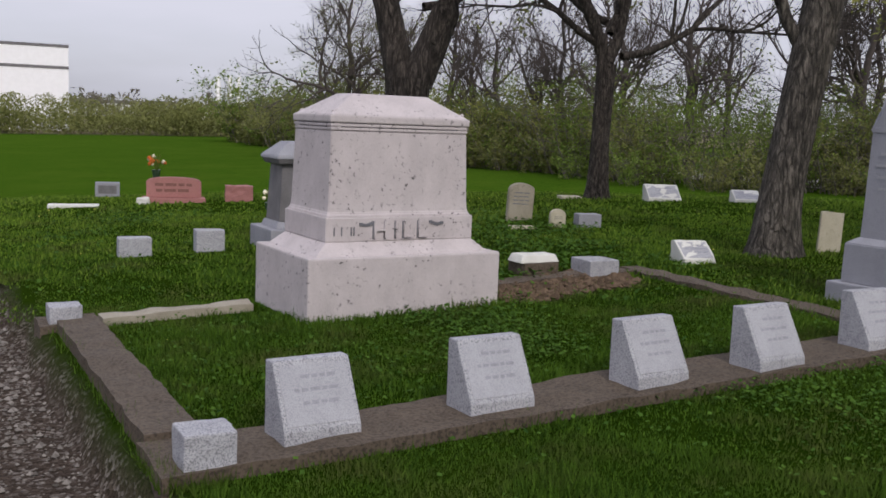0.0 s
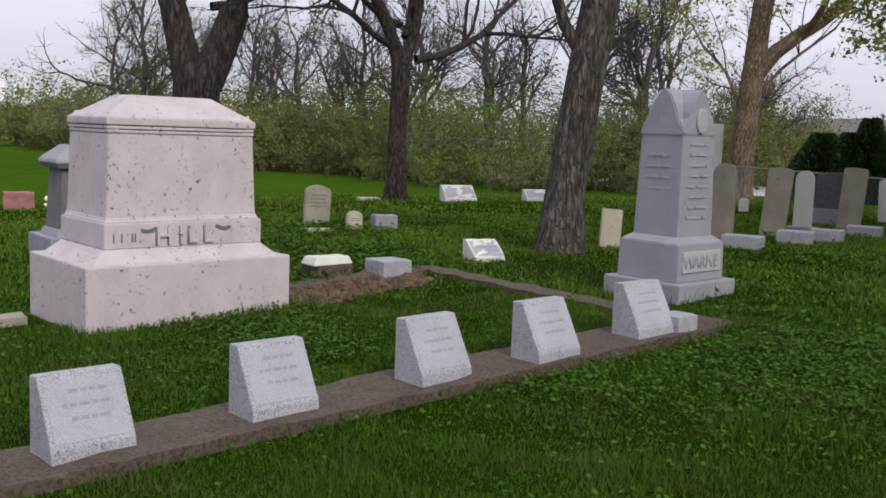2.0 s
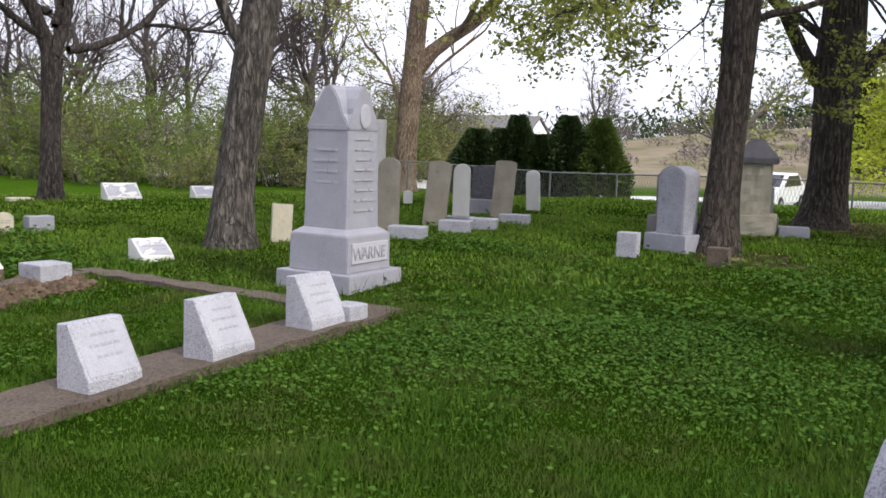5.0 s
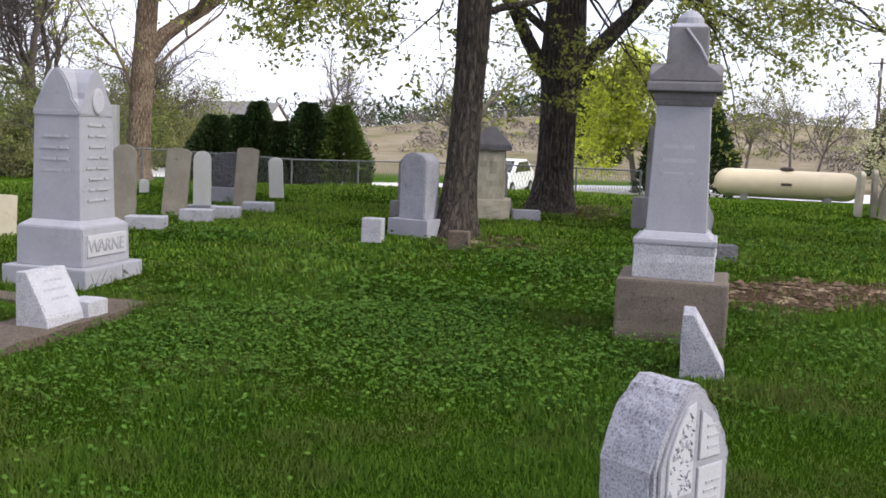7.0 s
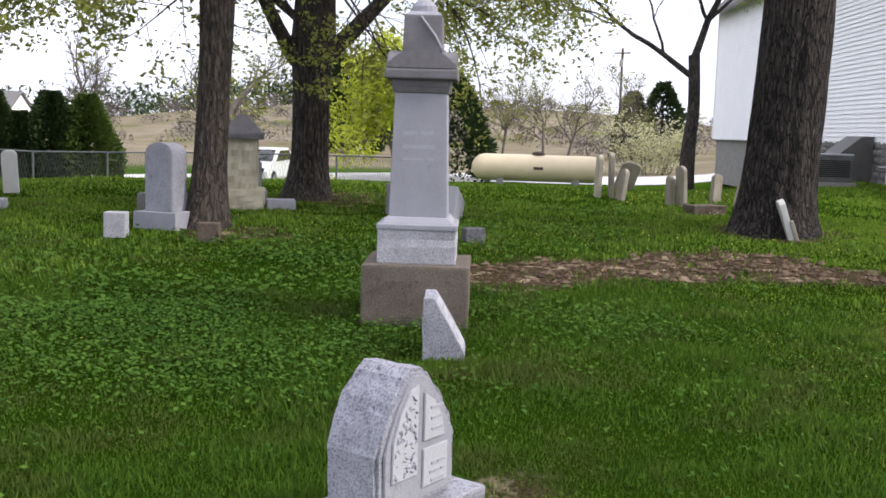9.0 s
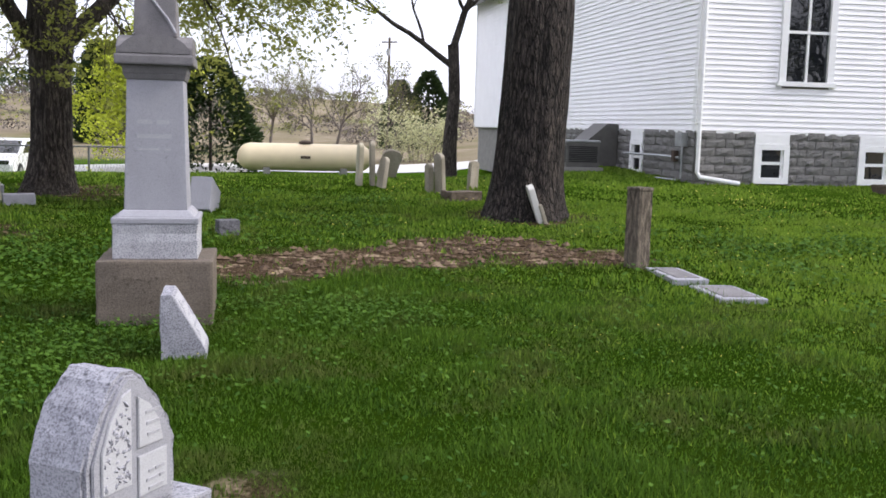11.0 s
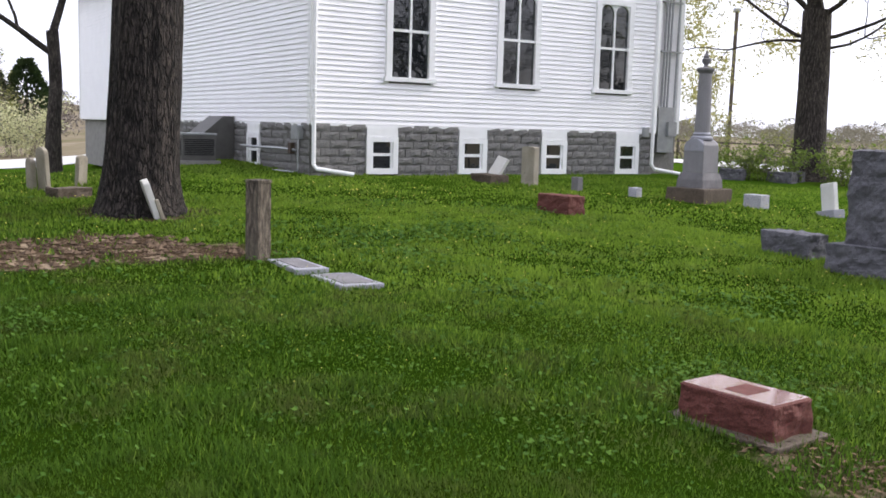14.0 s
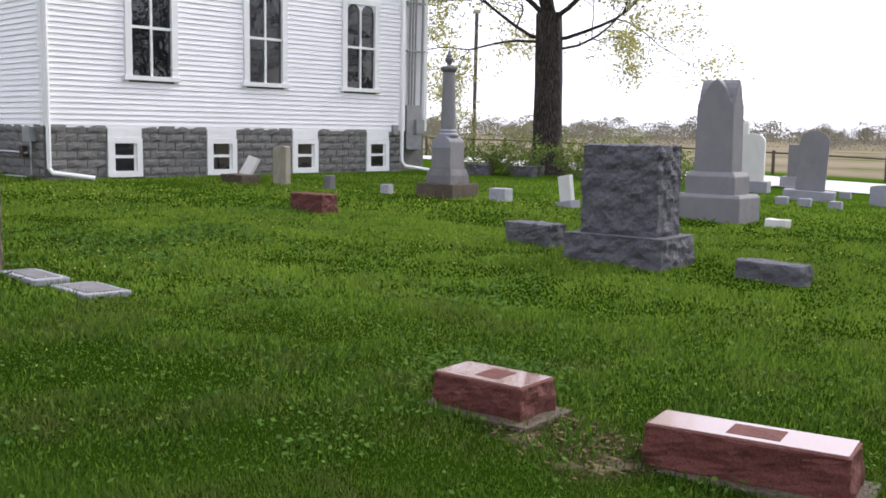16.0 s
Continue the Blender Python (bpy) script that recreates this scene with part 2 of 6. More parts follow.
# near-black stands for unlit rooms behind the panes; louvres are black too
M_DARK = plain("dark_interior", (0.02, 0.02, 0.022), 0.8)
M_TANK = plain("cream_tank_paint", (0.72, 0.60, 0.40), 0.45, vary=0.06, scale=1.5)
M_RUST = plain("rusty_steel", (0.07, 0.05, 0.04), 0.9)
M_ROAD = plain("pale_concrete_road", (0.52, 0.51, 0.50), 0.9, vary=0.08, scale=1.0)
M_POLE = plain("weathered_pole", (0.10, 0.08, 0.065), 0.9)
M_WOOD = bark("old_post_wood", (0.12, 0.10, 0.08), (0.24, 0.20, 0.155), 12, 0.12)
M_PETALS = plain("orange_red_petal", (0.62, 0.14, 0.03), 0.7, vary=0.3, scale=60)
M_PETALW = plain("cream_petal", (0.8, 0.72, 0.55), 0.7)
M_VASE = plain("dark_green_vase", (0.02, 0.05, 0.025), 0.4)
M_CARW = plain("white_car_paint", (0.78, 0.79, 0.8), 0.2, vary=0.02)
M_TYRE = plain("tyre_rubber", (0.02, 0.02, 0.02), 0.8)


def glass_material():
    m, n, l, b = material("window_glass", 0.03)
    b.inputs["Base Color"].default_value = (0.012, 0.014, 0.016, 1)
    b.inputs["Specular IOR Level"].default_value = 1.0
    b.inputs["IOR"].default_value = 1.48
    bump(n, l, b, noise_node(n, l, where(n, l), 3.0, 2), 0.12, 0.02)
    return m


M_GLASS = glass_material()
for k in ("Coat Weight", "Specular IOR Level"):
    M_REDTOP.node_tree.nodes["Principled BSDF"].inputs[k].default_value = 1.0
M_REDTOP.node_tree.nodes["Principled BSDF"].inputs["Coat Roughness"].default_value = 0.06


# ---- mesh helpers ----
def part(name, bm, mat, parent=None, label="", smooth=False, sharp=False):
    me = bpy.data.meshes.new(name)
    if isinstance(bm, bmesh.types.BMesh):
        bmesh.ops.recalc_face_normals(bm, faces=bm.faces)
        bm.to_mesh(me)
        bm.free()
    else:
        me.from_pydata(bm[0], [], bm[1])
    me.materials.append(mat)
    if smooth:
        me.polygons.foreach_set("use_smooth", [True] * len(me.polygons))
    ob = new(name, me)
    ob.parent = parent
    if label:
        tagged(ob, label)
    return ob


def thing(name, x, y, z=None, turn=0.0, label="", category="", group="", kind="", rx=0.0, ry=0.0):
    e = new(name)
    e.matrix_basis = pose(x, y, land(x, y) if z is None else z, rx, ry, turn)
    return tagged(e, label, category, group, kind)


def frustum(bm, w0, d0, w1, d1, z0, z1, x=0.0, y=0.0, dx=0.0, dy=0.0):
    """A block that tapers from w0 x d0 at z0 to w1 x d1 at z1."""
    lo = [bm.verts.new((x + sx * w0 / 2, y + sy * d0 / 2, z0)) for sx, sy in ((-1, -1), (1, -1), (1, 1), (-1, 1))]
    hi = [bm.verts.new((x + dx + sx * w1 / 2, y + dy + sy * d1 / 2, z1)) for sx, sy in ((-1, -1), (1, -1), (1, 1), (-1, 1))]
    bm.faces.new(lo[::-1])
    bm.faces.new(hi)
    for i in range(4):
        j = (i + 1) % 4
        bm.faces.new((lo[i], lo[j], hi[j], hi[i]))
    return bm


def block(w, d, z0, z1, w1=None, d1=None, bevel=0.012, x=0.0, y=0.0):
    bm = bmesh.new()
    frustum(bm, w, d, w1 or w, d1 or d, z0, z1, x, y)
    if bevel:
        bmesh.ops.bevel(bm, geom=bm.edges[:], offset=bevel, segments=2, affect="EDGES", profile=0.6)
    return bm


def loft(rows, bevel=0.008):
    """Stacked rectangles (width, depth, z) joined into one closed body."""
    bm = bmesh.new()
    rings = [[bm.verts.new((sx * w / 2, sy * d / 2, z)) for sx, sy in ((-1, -1), (1, -1), (1, 1), (-1, 1))] for w, d, z in rows]
    bm.faces.new(rings[0][::-1])
    bm.faces.new(rings[-1])
    for a, b in zip(rings, rings[1:]):
        for i in range(4):
            j = (i + 1) % 4
            bm.faces.new((a[i], a[j], b[j], b[i]))
    if bevel:
        bmesh.ops.bevel(bm, geom=bm.edges[:], offset=bevel, segments=2, affect="EDGES")
    return bm


def box(bm, x0, y0, z0, x1, y1, z1):
    return frustum(bm, x1 - x0, y1 - y0, x1 - x0, y1 - y0, z0, z1, (x0 + x1) / 2, (y0 + y1) / 2)


def roughen(bm, cuts, amount, scale=6.0, seed=0.0, keep_top=None, keep_low=None):
    """Breaks a block's faces into a rock-faced surface."""
    bmesh.ops.subdivide_edges(bm, edges=bm.edges[:], cuts=cuts, use_grid_fill=True)
    bm.normal_update()
    for v in bm.verts:
        k = amount
        if keep_top is not None and v.co.z > keep_top:
            k *= 0.1
        if keep_low is not None and v.co.z < keep_low:
            k *= 0.1
        q = v.co * scale + Vector((seed, seed * 1.7, seed * 0.3))
        v.co += v.normal * (noise.noise(q) + 0.5 * noise.noise(q * 1.9 + Vector((7, 3, 1)))) * k
    return bm


def outline(profile, depth, bevel=0.01, axis="y"):
    """A flat outline in x and z, given thickness along y."""
    bm = bmesh.new()
    a = [bm.verts.new((x, -depth / 2, z)) for x, z in profile]
    b = [bm.verts.new((x, depth / 2, z)) for x, z in profile]
    bm.faces.new(a)
    bm.faces.new(b[::-1])
    k = len(profile)
    for i in range(k):
        j = (i + 1) % k
        bm.faces.new((a[j], a[i], b[i], b[j]))
    if axis == "x":
        bmesh.ops.rotate(bm, verts=bm.verts[:], cent=(0, 0, 0), matrix=Matrix.Rotation(radians(90), 3, "Z"))
    if bevel:
        rim = [e for e in bm.edges if abs(e.verts[0].co.y - e.verts[1].co.y) < 1e-6] if axis == "y" else [e for e in bm.edges if abs(e.verts[0].co.x - e.verts[1].co.x) < 1e-6]
        bmesh.ops.bevel(bm, geom=rim, offset=bevel, segments=2, affect="EDGES")
    return bm


def arch(w, h, rise, steps=12, z0=0.0):
    """The outline of a slab with a rounded top: straight sides to h - rise."""
    pts = [(-w / 2, z0), (w / 2, z0)]
    for i in range(steps + 1):
        a = math.pi * i / steps
        pts.append((w / 2 * math.cos(a), h - rise + rise * math.sin(a)))
    return pts


def lathe(profile, sides=24):
    bm = bmesh.new()
    rings = [[bm.verts.new((r * math.cos(2 * math.pi * i / sides), r * math.sin(2 * math.pi * i / sides), z)) for i in range(sides)] for r, z in profile]
    for a, b in zip(rings, rings[1:]):
        for i in range(sides):
            j = (i + 1) % sides
            bm.faces.new((a[i], a[j], b[j], b[i]))
    bm.faces.new(rings[0][::-1])
    bm.faces.new(rings[-1])
    return bm


def tube_into(vs, fs, pts, radii, sides):
    """Adds a tapered tube along the points to the lists."""
    base = len(vs)
    for i, p in enumerate(pts):
        d = (pts[min(i + 1, len(pts) - 1)] - pts[max(i - 1, 0)]).normalized()
        a = d.orthogonal().normalized() if abs(d.z) > 0.95 else d.cross(Vector((0, 0, 1))).normalized()
        b = d.cross(a)
        for k in range(sides):
            t = 2 * math.pi * k / sides
            vs.append(p + (a * math.cos(t) + b * math.sin(t)) * radii[i])
    for i in range(len(pts) - 1):
        for k in range(sides):
            j = (k + 1) % sides
            fs.append((base + i * sides + k, base + i * sides + j, base + (i + 1) * sides + j, base + (i + 1) * sides + k))


def tube(pts, r, sides=8):
    vs, fs = [], []
    pts = [Vector(p) for p in pts]
    tube_into(vs, fs, pts, [r] * len(pts), sides)
    k = len(vs)
    fs.append(tuple(range(sides))[::-1])
    fs.append(tuple(range(k - sides, k)))
    return vs, fs


def bars(parent, rows, x0, x1, z_top, step, y, thick=0.012, seed=1, mat=None, normal_tilt=0.0):
    """Unreadable cut lines of writing as plain bars, one mesh."""
    rng = random.Random(seed)
    bm = bmesh.new()
    for r in range(rows):
        a = x0 + rng.random() * (x1 - x0) * 0.15
        b = x1 - rng.random() * (x1 - x0) * 0.15
        z = z_top - r * step
        x = a
        while x < b:
            w = min(b - x, step * (0.8 + rng.random() * 1.6))
            yy = y + normal_tilt * (z_top - z)
            box(bm, x, yy - 0.002, z - thick, x + w, yy + 0.003, z)
            x += w + step * 0.3
    return tagged(part("inscription", bm, mat or M_BARS, parent), kind="stuff")


def letters(parent, text, size, xs, y, z, mat, depth=0.006):
    """Upright raised capitals, each a part of its own."""
    for ch, x in zip(text, xs):
        cu = bpy.data.curves.new("letter", "FONT")
        cu.body, cu.size, cu.align_x, cu.extrude, cu.resolution_u = ch, size, "CENTER", depth, 2
        tmp = bpy.data.objects.new("tmp", cu)
        me = bpy.data.meshes.new_from_object(tmp)
        bpy.data.objects.remove(tmp)
        me.materials.clear()
        me.materials.append(mat)
        ob = new("letter", me)
        ob.parent = parent
        ob.matrix_basis = pose(x, y, z, 90, 0, 0)

# ---- the lie of the land: a knoll with the burial ground, farmland below ----
def smooth(t):
    t = min(1.0, max(0.0, t))
    return t * t * (3 - 2 * t)


PATH_P, PATH_D = Vector((-1.24, 4.2)), Vector((-0.492, 0.870)).normalized()
PATH_N = Vector((-PATH_D.y, PATH_D.x))
PLOT, PLOT_A = Vector((-1.22, 4.25)), 28.5
PU = Vector((math.cos(radians(PLOT_A)), math.sin(radians(PLOT_A))))
PV = Vector((-PU.y, PU.x))
PLOT_W, PLOT_D = 5.78, 3.8


def gravel_side(x, y):
    return (Vector((x, y)) - PATH_P).dot(PATH_N) + 0.10 * noise.noise((x * 1.3, y * 1.3, 3.0))


def rise(x, y):
    """The lawn climbs gently from the drive towards the church and levels off far away."""
    r = math.hypot(x, y)
    k = 1.0 if r < 42 else (42 + 10 * (1 - math.exp((42 - r) / 10))) / r
    return (0.0354 * x + 0.018 * y) * k


def land(x, y):
    r = math.hypot(x, y)
    az = math.degrees(math.atan2(y, x))
    w = 1 - smooth((az + 60) / 14) * (1 - smooth((az - 9) / 9))
    z = -1.45 * smooth((r - 17) / 19) * w - 0.4 * smooth((r - 31) / 12) * (1 - w)
    g = gravel_side(x, y)
    z -= 0.22 * smooth((g + 0.02) / 0.14) * (1 - smooth((g - 3.2) / 0.5)) * (1 - smooth((r - 15) / 10))
    z += 0.02 * noise.noise((x * 0.5, y * 0.5, 0)) * min(1, r / 8)
    hill = max(0.0, 1 - math.hypot((x - 118) / 78, (y - 72) / 66))
    z -= 0.42 * smooth((r - 19) / 14) * smooth((az - 12) / 10) * (1 - smooth((az - 52) / 10))
    return z + 4.6 * smooth(hill * 1.25) + rise(x, y)


def segment(x, y, ax, ay, bx, by):
    px, py, dx, dy = x - ax, y - ay, bx - ax, by - ay
    t = min(1, max(0, (px * dx + py * dy) / (dx * dx + dy * dy)))
    return math.hypot(px - t * dx, py - t * dy)


def soil(x, y):
    """Bare or littered earth, 0 to 1."""
    k = 0.35 * noise.noise((x * 1.1, y * 1.1, 7)) + 0.2 * noise.noise((x * 3.3, y * 3.3, 2))
    s = smooth((0.82 - segment(x, y, 8.3, 4.3, 10.9, 2.6) + 1.25 * k) / 0.35)
    s = max(s, smooth((0.72 - segment(x, y, 10.6, 3.2, 10.5, 1.5) + 1.25 * k) / 0.35))
    s = max(s, 0.9 * smooth((0.5 - segment(x, y, 0.75, 9.0, 1.5, 9.7) + k * 0.5) / 0.2))
    s = max(s, 0.8 * smooth((0.8 - math.hypot(x - 12.6, y - 9.7) * 0.6 + k) / 0.4))
    s = max(s, 0.8 * smooth((0.9 - math.hypot(x - 8.9, y - 8.2) + k) / 0.4))
    s = max(s, 0.8 * smooth((1.05 - math.hypot(x - 13.6, y - 3.0) + k) / 0.4))
    s = max(s, 0.6 * smooth((0.42 - segment(x, y, 5.2, -2.5, 4.7, -2.6) + k * 0.6) / 0.3))
    s = max(s, 0.75 * smooth((0.30 - segment(x, y, 3.6, 1.6, 3.95, 1.7) + k * 0.5) / 0.2))
    return s


def ground_mesh():
    radii = list(np.concatenate([np.linspace(0.3, 17, 150), 17 + np.cumsum(np.geomspace(0.13, 220, 105))]))
    sides = 420
    vs, gr, so, fi, sh = [(0, 0, land(0, 0))], [0.0], [0.0], [0.0], [1.0]
    for r in radii:
        for k in range(sides):
            a = 2 * math.pi * k / sides
            x, y = r * math.cos(a), r * math.sin(a)
            vs.append((x, y, land(x, y)))
            g = gravel_side(x, y) if r < 60 else -9
            gr.append(smooth((g + 0.05) / 0.15) * (1 - smooth((g - 3.2) / 0.3)) * (1 - smooth((r - 13) / 3)))
            so.append(soil(x, y) if r < 18 else 0.0)
            az = math.degrees(a if a < math.pi else a - 2 * math.pi)
            near = 45 if az > 34 else 38 + smooth((az + 60) / 60) * 4
            if az > 66:
                near = 112
            fi.append(smooth((r - near) / 4))
            # mask for the painted shade between blades, gone by 24 m
            sh.append(1 - smooth((r - 15) / 9))
    fs = [(0, 1 + k, 1 + (k + 1) % sides) for k in range(sides)]
    for i in range(len(radii) - 1):
        a, b = 1 + i * sides, 1 + (i + 1) * sides
        for k in range(sides):
            j = (k + 1) % sides
            fs.append((a + k, b + k, b + j, a + j))
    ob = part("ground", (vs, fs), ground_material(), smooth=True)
    for name, values in (("gravel", gr), ("soil", so), ("field", fi), ("blade_shade", sh)):
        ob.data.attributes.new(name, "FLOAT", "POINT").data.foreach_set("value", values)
    return tagged(ob, "mown green lawn of a burial ground with bare patches", "ground", kind="structure")


def ground_material():
    m, n, l, b = material("lawn_and_earth", 1.0)
    b.inputs["Specular IOR Level"].default_value = 0.0
    co = where(n, l)

    def attr(name):
        a = n.new("ShaderNodeAttribute")
        a.attribute_name = name
        return a.outputs["Fac"]
    fine = noise_node(n, l, co, 45, 5, 0.7)
    mid = noise_node(n, l, co, 2.4, 5)
    wide = noise_node(n, l, co, 0.35, 4)
    grass = ramp(n, l, fine, [(0.3, (0.014, 0.036, 0.003)), (0.5, (0.038, 0.084, 0.007)), (0.72, (0.075, 0.130, 0.012))])
    grass = mix(n, l, ramp(n, l, mid, [(0.4, (0, 0, 0)), (0.7, (0.5, 0.5, 0.5))]), grass, (0.055, 0.108, 0.009))
    grass = mix(n, l, ramp(n, l, wide, [(0.45, (0, 0, 0)), (0.75, (0.35, 0.35, 0.35))]), grass, (0.085, 0.125, 0.015))
    earth = ramp(n, l, fine, [(0.32, (0.018, 0.012, 0.008)), (0.52, (0.062, 0.043, 0.027)), (0.72, (0.17, 0.125, 0.085))])
    earth = mix(n, l, ramp(n, l, noise_node(n, l, where(n, l, (1.6, 1.6, 1)), 2.1, 5), [(0.55, (0, 0, 0)), (0.62, (0.85, 0.85, 0.85))]), earth, (0.33, 0.255, 0.18))
    stones = n.new("ShaderNodeTexVoronoi")
    stones.inputs["Scale"].default_value = 42
    l.new(co, stones.inputs["Vector"])
    hue = n.new("ShaderNodeSeparateColor")
    l.new(stones.outputs["Color"], hue.inputs[0])
    gravel = ramp(n, l, hue.outputs[0], [(0.0, (0.03, 0.023, 0.018)), (0.7, (0.095, 0.073, 0.060)), (1.0, (0.28, 0.25, 0.23))])
    gravel = mix(n, l, ramp(n, l, mid, [(0.35, (0, 0, 0)), (0.65, (0.75, 0.75, 0.75))]), gravel, (0.055, 0.043, 0.036))
    field = ramp(n, l, noise_node(n, l, co, 0.12, 6), [(0.32, (0.10, 0.115, 0.04)), (0.45, (0.21, 0.175, 0.125)), (0.7, (0.30, 0.25, 0.20))])
    field = mix(n, l, ramp(n, l, noise_node(n, l, co, 1.3, 4), [(0.3, (0, 0, 0)), (0.8, (0.5, 0.5, 0.5))]), field, (0.11, 0.11, 0.045))
    # shade between the blades, multiplied into the ground colour near the viewer
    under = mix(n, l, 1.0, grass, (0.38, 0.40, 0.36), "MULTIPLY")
    grass = mix(n, l, attr("blade_shade"), grass, under)
    c = mix(n, l, attr("field"), grass, field)
    c = mix(n, l, attr("soil"), c, earth)
    c = mix(n, l, attr("gravel"), c, gravel)
    l.new(c, b.inputs["Base Color"])
    h = mix(n, l, attr("gravel"), fine, stones.outputs["Distance"])
    bump(n, l, b, h, 0.8, 0.03)
    return m


ground = ground_mesh()


def strip(name, pts, width, lift, mat, label, category):
    """A road laid along the land."""
    dense = []
    for (ax, ay), (bx, by) in zip(pts, pts[1:]):
        for i in range(12):
            t = i / 12
            dense.append(Vector((ax + (bx - ax) * t, ay + (by - ay) * t)))
    vs, fs = [], []
    for i, p in enumerate(dense):
        d = (dense[min(i + 1, len(dense) - 1)] - dense[max(i - 1, 0)]).normalized()
        nn = Vector((-d.y, d.x)) * width / 2
        for q in (p + nn, p, p - nn):
            vs.append((q.x, q.y, land(q.x, q.y) + lift))
    for i in range(len(dense) - 1):
        for k in (0, 1):
            fs.append((i * 3 + k, i * 3 + k + 1, i * 3 + k + 4, i * 3 + k + 3))
    return tagged(part(name, (vs, fs), mat, smooth=True), label, category, kind="structure")


road = strip("road", [(6, 52), (17, 37.5), (24, 30.5), (31, 26), (37.5, 20.5), (42, 13), (41, 5), (37, -3), (32, -9.5), (27.2, -14), (22.6, -17.8), (16, -23.5), (2, -36)], 4.4, 0.03, M_ROAD,
             "pale concrete road below the knoll", "road")


# ---- kerb of the family plot ----
def plot_xy(u, v):
    p = PLOT + PU * u + PV * v
    return p.x, p.y


def kerb(u0, v0, u1, v1, z0, z1, seed, name="kerb", label="weathered brown concrete kerb sunk in grass", mat=None):
    w, d = u1 - u0, v1 - v0
    bm = block(w, d, z0, z1, bevel=0)
    longest = max(w, d)
    axis = 0 if w > d else 1
    cuts = [e for e in bm.edges if abs((e.verts[0].co - e.verts[1].co)[axis]) > longest * 0.8]
    bmesh.ops.subdivide_edges(bm, edges=cuts, cuts=int(longest / 0.07), use_grid_fill=True)
    short = [e for e in bm.edges if abs((e.verts[0].co - e.verts[1].co)[1 - axis]) > min(w, d) * 0.8]
    bmesh.ops.subdivide_edges(bm, edges=short, cuts=3, use_grid_fill=True)
    for q in bm.verts:
        k = noise.noise(q.co * 5 + Vector((seed, 0, 0)))
        edge = 1.0 if q.co.z > z1 - 0.01 else 0.6
        q.co += Vector((noise.noise(q.co * 8 + Vector((seed, 9, 0))), noise.noise(q.co * 8 + Vector((seed, 0, 9))), k)) * 0.016 * edge
    x, y = plot_xy((u0 + u1) / 2, (v0 + v1) / 2)
    ca, sa = math.cos(radians(PLOT_A)), math.sin(radians(PLOT_A))
    for q in bm.verts:
        q.co.z += rise(x + q.co.x * ca - q.co.y * sa, y + q.co.x * sa + q.co.y * ca)
    ob = part(name, bm, mat or M_CONC)
    ob.matrix_basis = pose(x, y, 0, 0, 0, PLOT_A)
    return tagged(ob, label, "kerb", "kerbs of the family plot", "structure")


kerb(-0.03, 0.0, PLOT_W, 0.52, -0.35, 0.07, 1)
kerb(0.0, 0.525, 0.29, PLOT_D - 0.3, -0.35, 0.10, 2)
kerb(-0.12, PLOT_D - 0.295, 0.32, PLOT_D + 0.06, -0.35, 0.06, 7)
kerb(0.34, PLOT_D - 0.22, 1.55, PLOT_D - 0.04, -0.2, 0.07, 3, label="pale broken stone kerb sunk in grass", mat=M_OLD)
kerb(3.7, PLOT_D - 0.24, PLOT_W - 0.25, PLOT_D, -0.2, 0.04, 4)
kerb(PLOT_W - 0.24, 0.525, PLOT_W, PLOT_D, -0.2, 0.04, 5)


# ---- the large pink-white monument ----
def hill_monument():
    t = thing("family_monument", -0.581, 8.554, None, 31, "large pale pinkish stone monument with raised family name and lichen spots", "monument")
    part("base", block(1.79, 1.14, -0.12, 0.495, bevel=0.018), M_HILL, t)
    part("plinth", block(1.62, 1.02, 0.492, 0.60, 1.37, 0.84, bevel=0.01), M_HILL, t)
    part("name_course", block(1.38, 0.85, 0.598, 0.80, bevel=0.012), M_HILL, t)
    part("die", loft([(1.36, 0.83, 0.80), (1.315, 0.785, 0.83), (1.30, 0.77, 0.90), (1.265, 0.735, 1.49)]), M_HILL, t)
    for k, z in enumerate((1.505, 1.535)):
        part("moulding", block(1.275 + 0.01 * k, 0.745 + 0.01 * k, z - 0.015, z + 0.008, bevel=0.006), M_HILL, t)
        part("groove", block(1.255, 0.725, z + 0.008, z + 0.016, bevel=0), M_BARS, t)
    part("cornice", block(1.30, 0.77, 1.55, 1.61, bevel=0.012), M_HILL, t)
    part("cap", block(1.30, 0.77, 1.608, 1.79, 0.72, 0.30, bevel=0.02), M_HILL, t)
    for sx in (-1, 1):
        for sy in (-1, 1):
            bm = block(0.10, 0.10, -0.09, 0.07, 0.03, 0.03, bevel=0.015)
            roughen(bm, 2, 0.014, 25, sx + sy * 3)
            o = part("corner_leaf", bm, M_HILL, t, "carved leaf ornament on the corner")
            o.matrix_basis = pose(sx * 0.59, sy * 0.325, 1.585)
    xs = (-0.205, -0.055, 0.045, 0.185)
    # larger dark copy behind: painted shade round the raised letters
    letters(t, "HILL", 0.215, [x - 0.006 for x in xs], -0.428, 0.618, M_BARS, 0.004)
    letters(t, "HILL", 0.20, xs, -0.436, 0.626, M_HILL, 0.014)
    for sx in (-1, 1):
        bm = bmesh.new()
        for i in range(6):
            a = i * 0.5
            box(bm, sx * (0.27 + i * 0.022) - 0.014, -0.437, 0.755 - 0.02 * math.sin(a) - 0.012, sx * (0.27 + i * 0.022) + 0.014, -0.424, 0.765 - 0.02 * math.sin(a))
        part("scroll", bm, M_BARS, t)
    for x0 in (-0.62, -0.555, -0.47, -0.445):
        part("carved_stroke", box(bmesh.new(), x0, -0.432, 0.65, x0 + 0.010, -0.425, 0.72), M_BARS, t)
    return t


hill_monument()


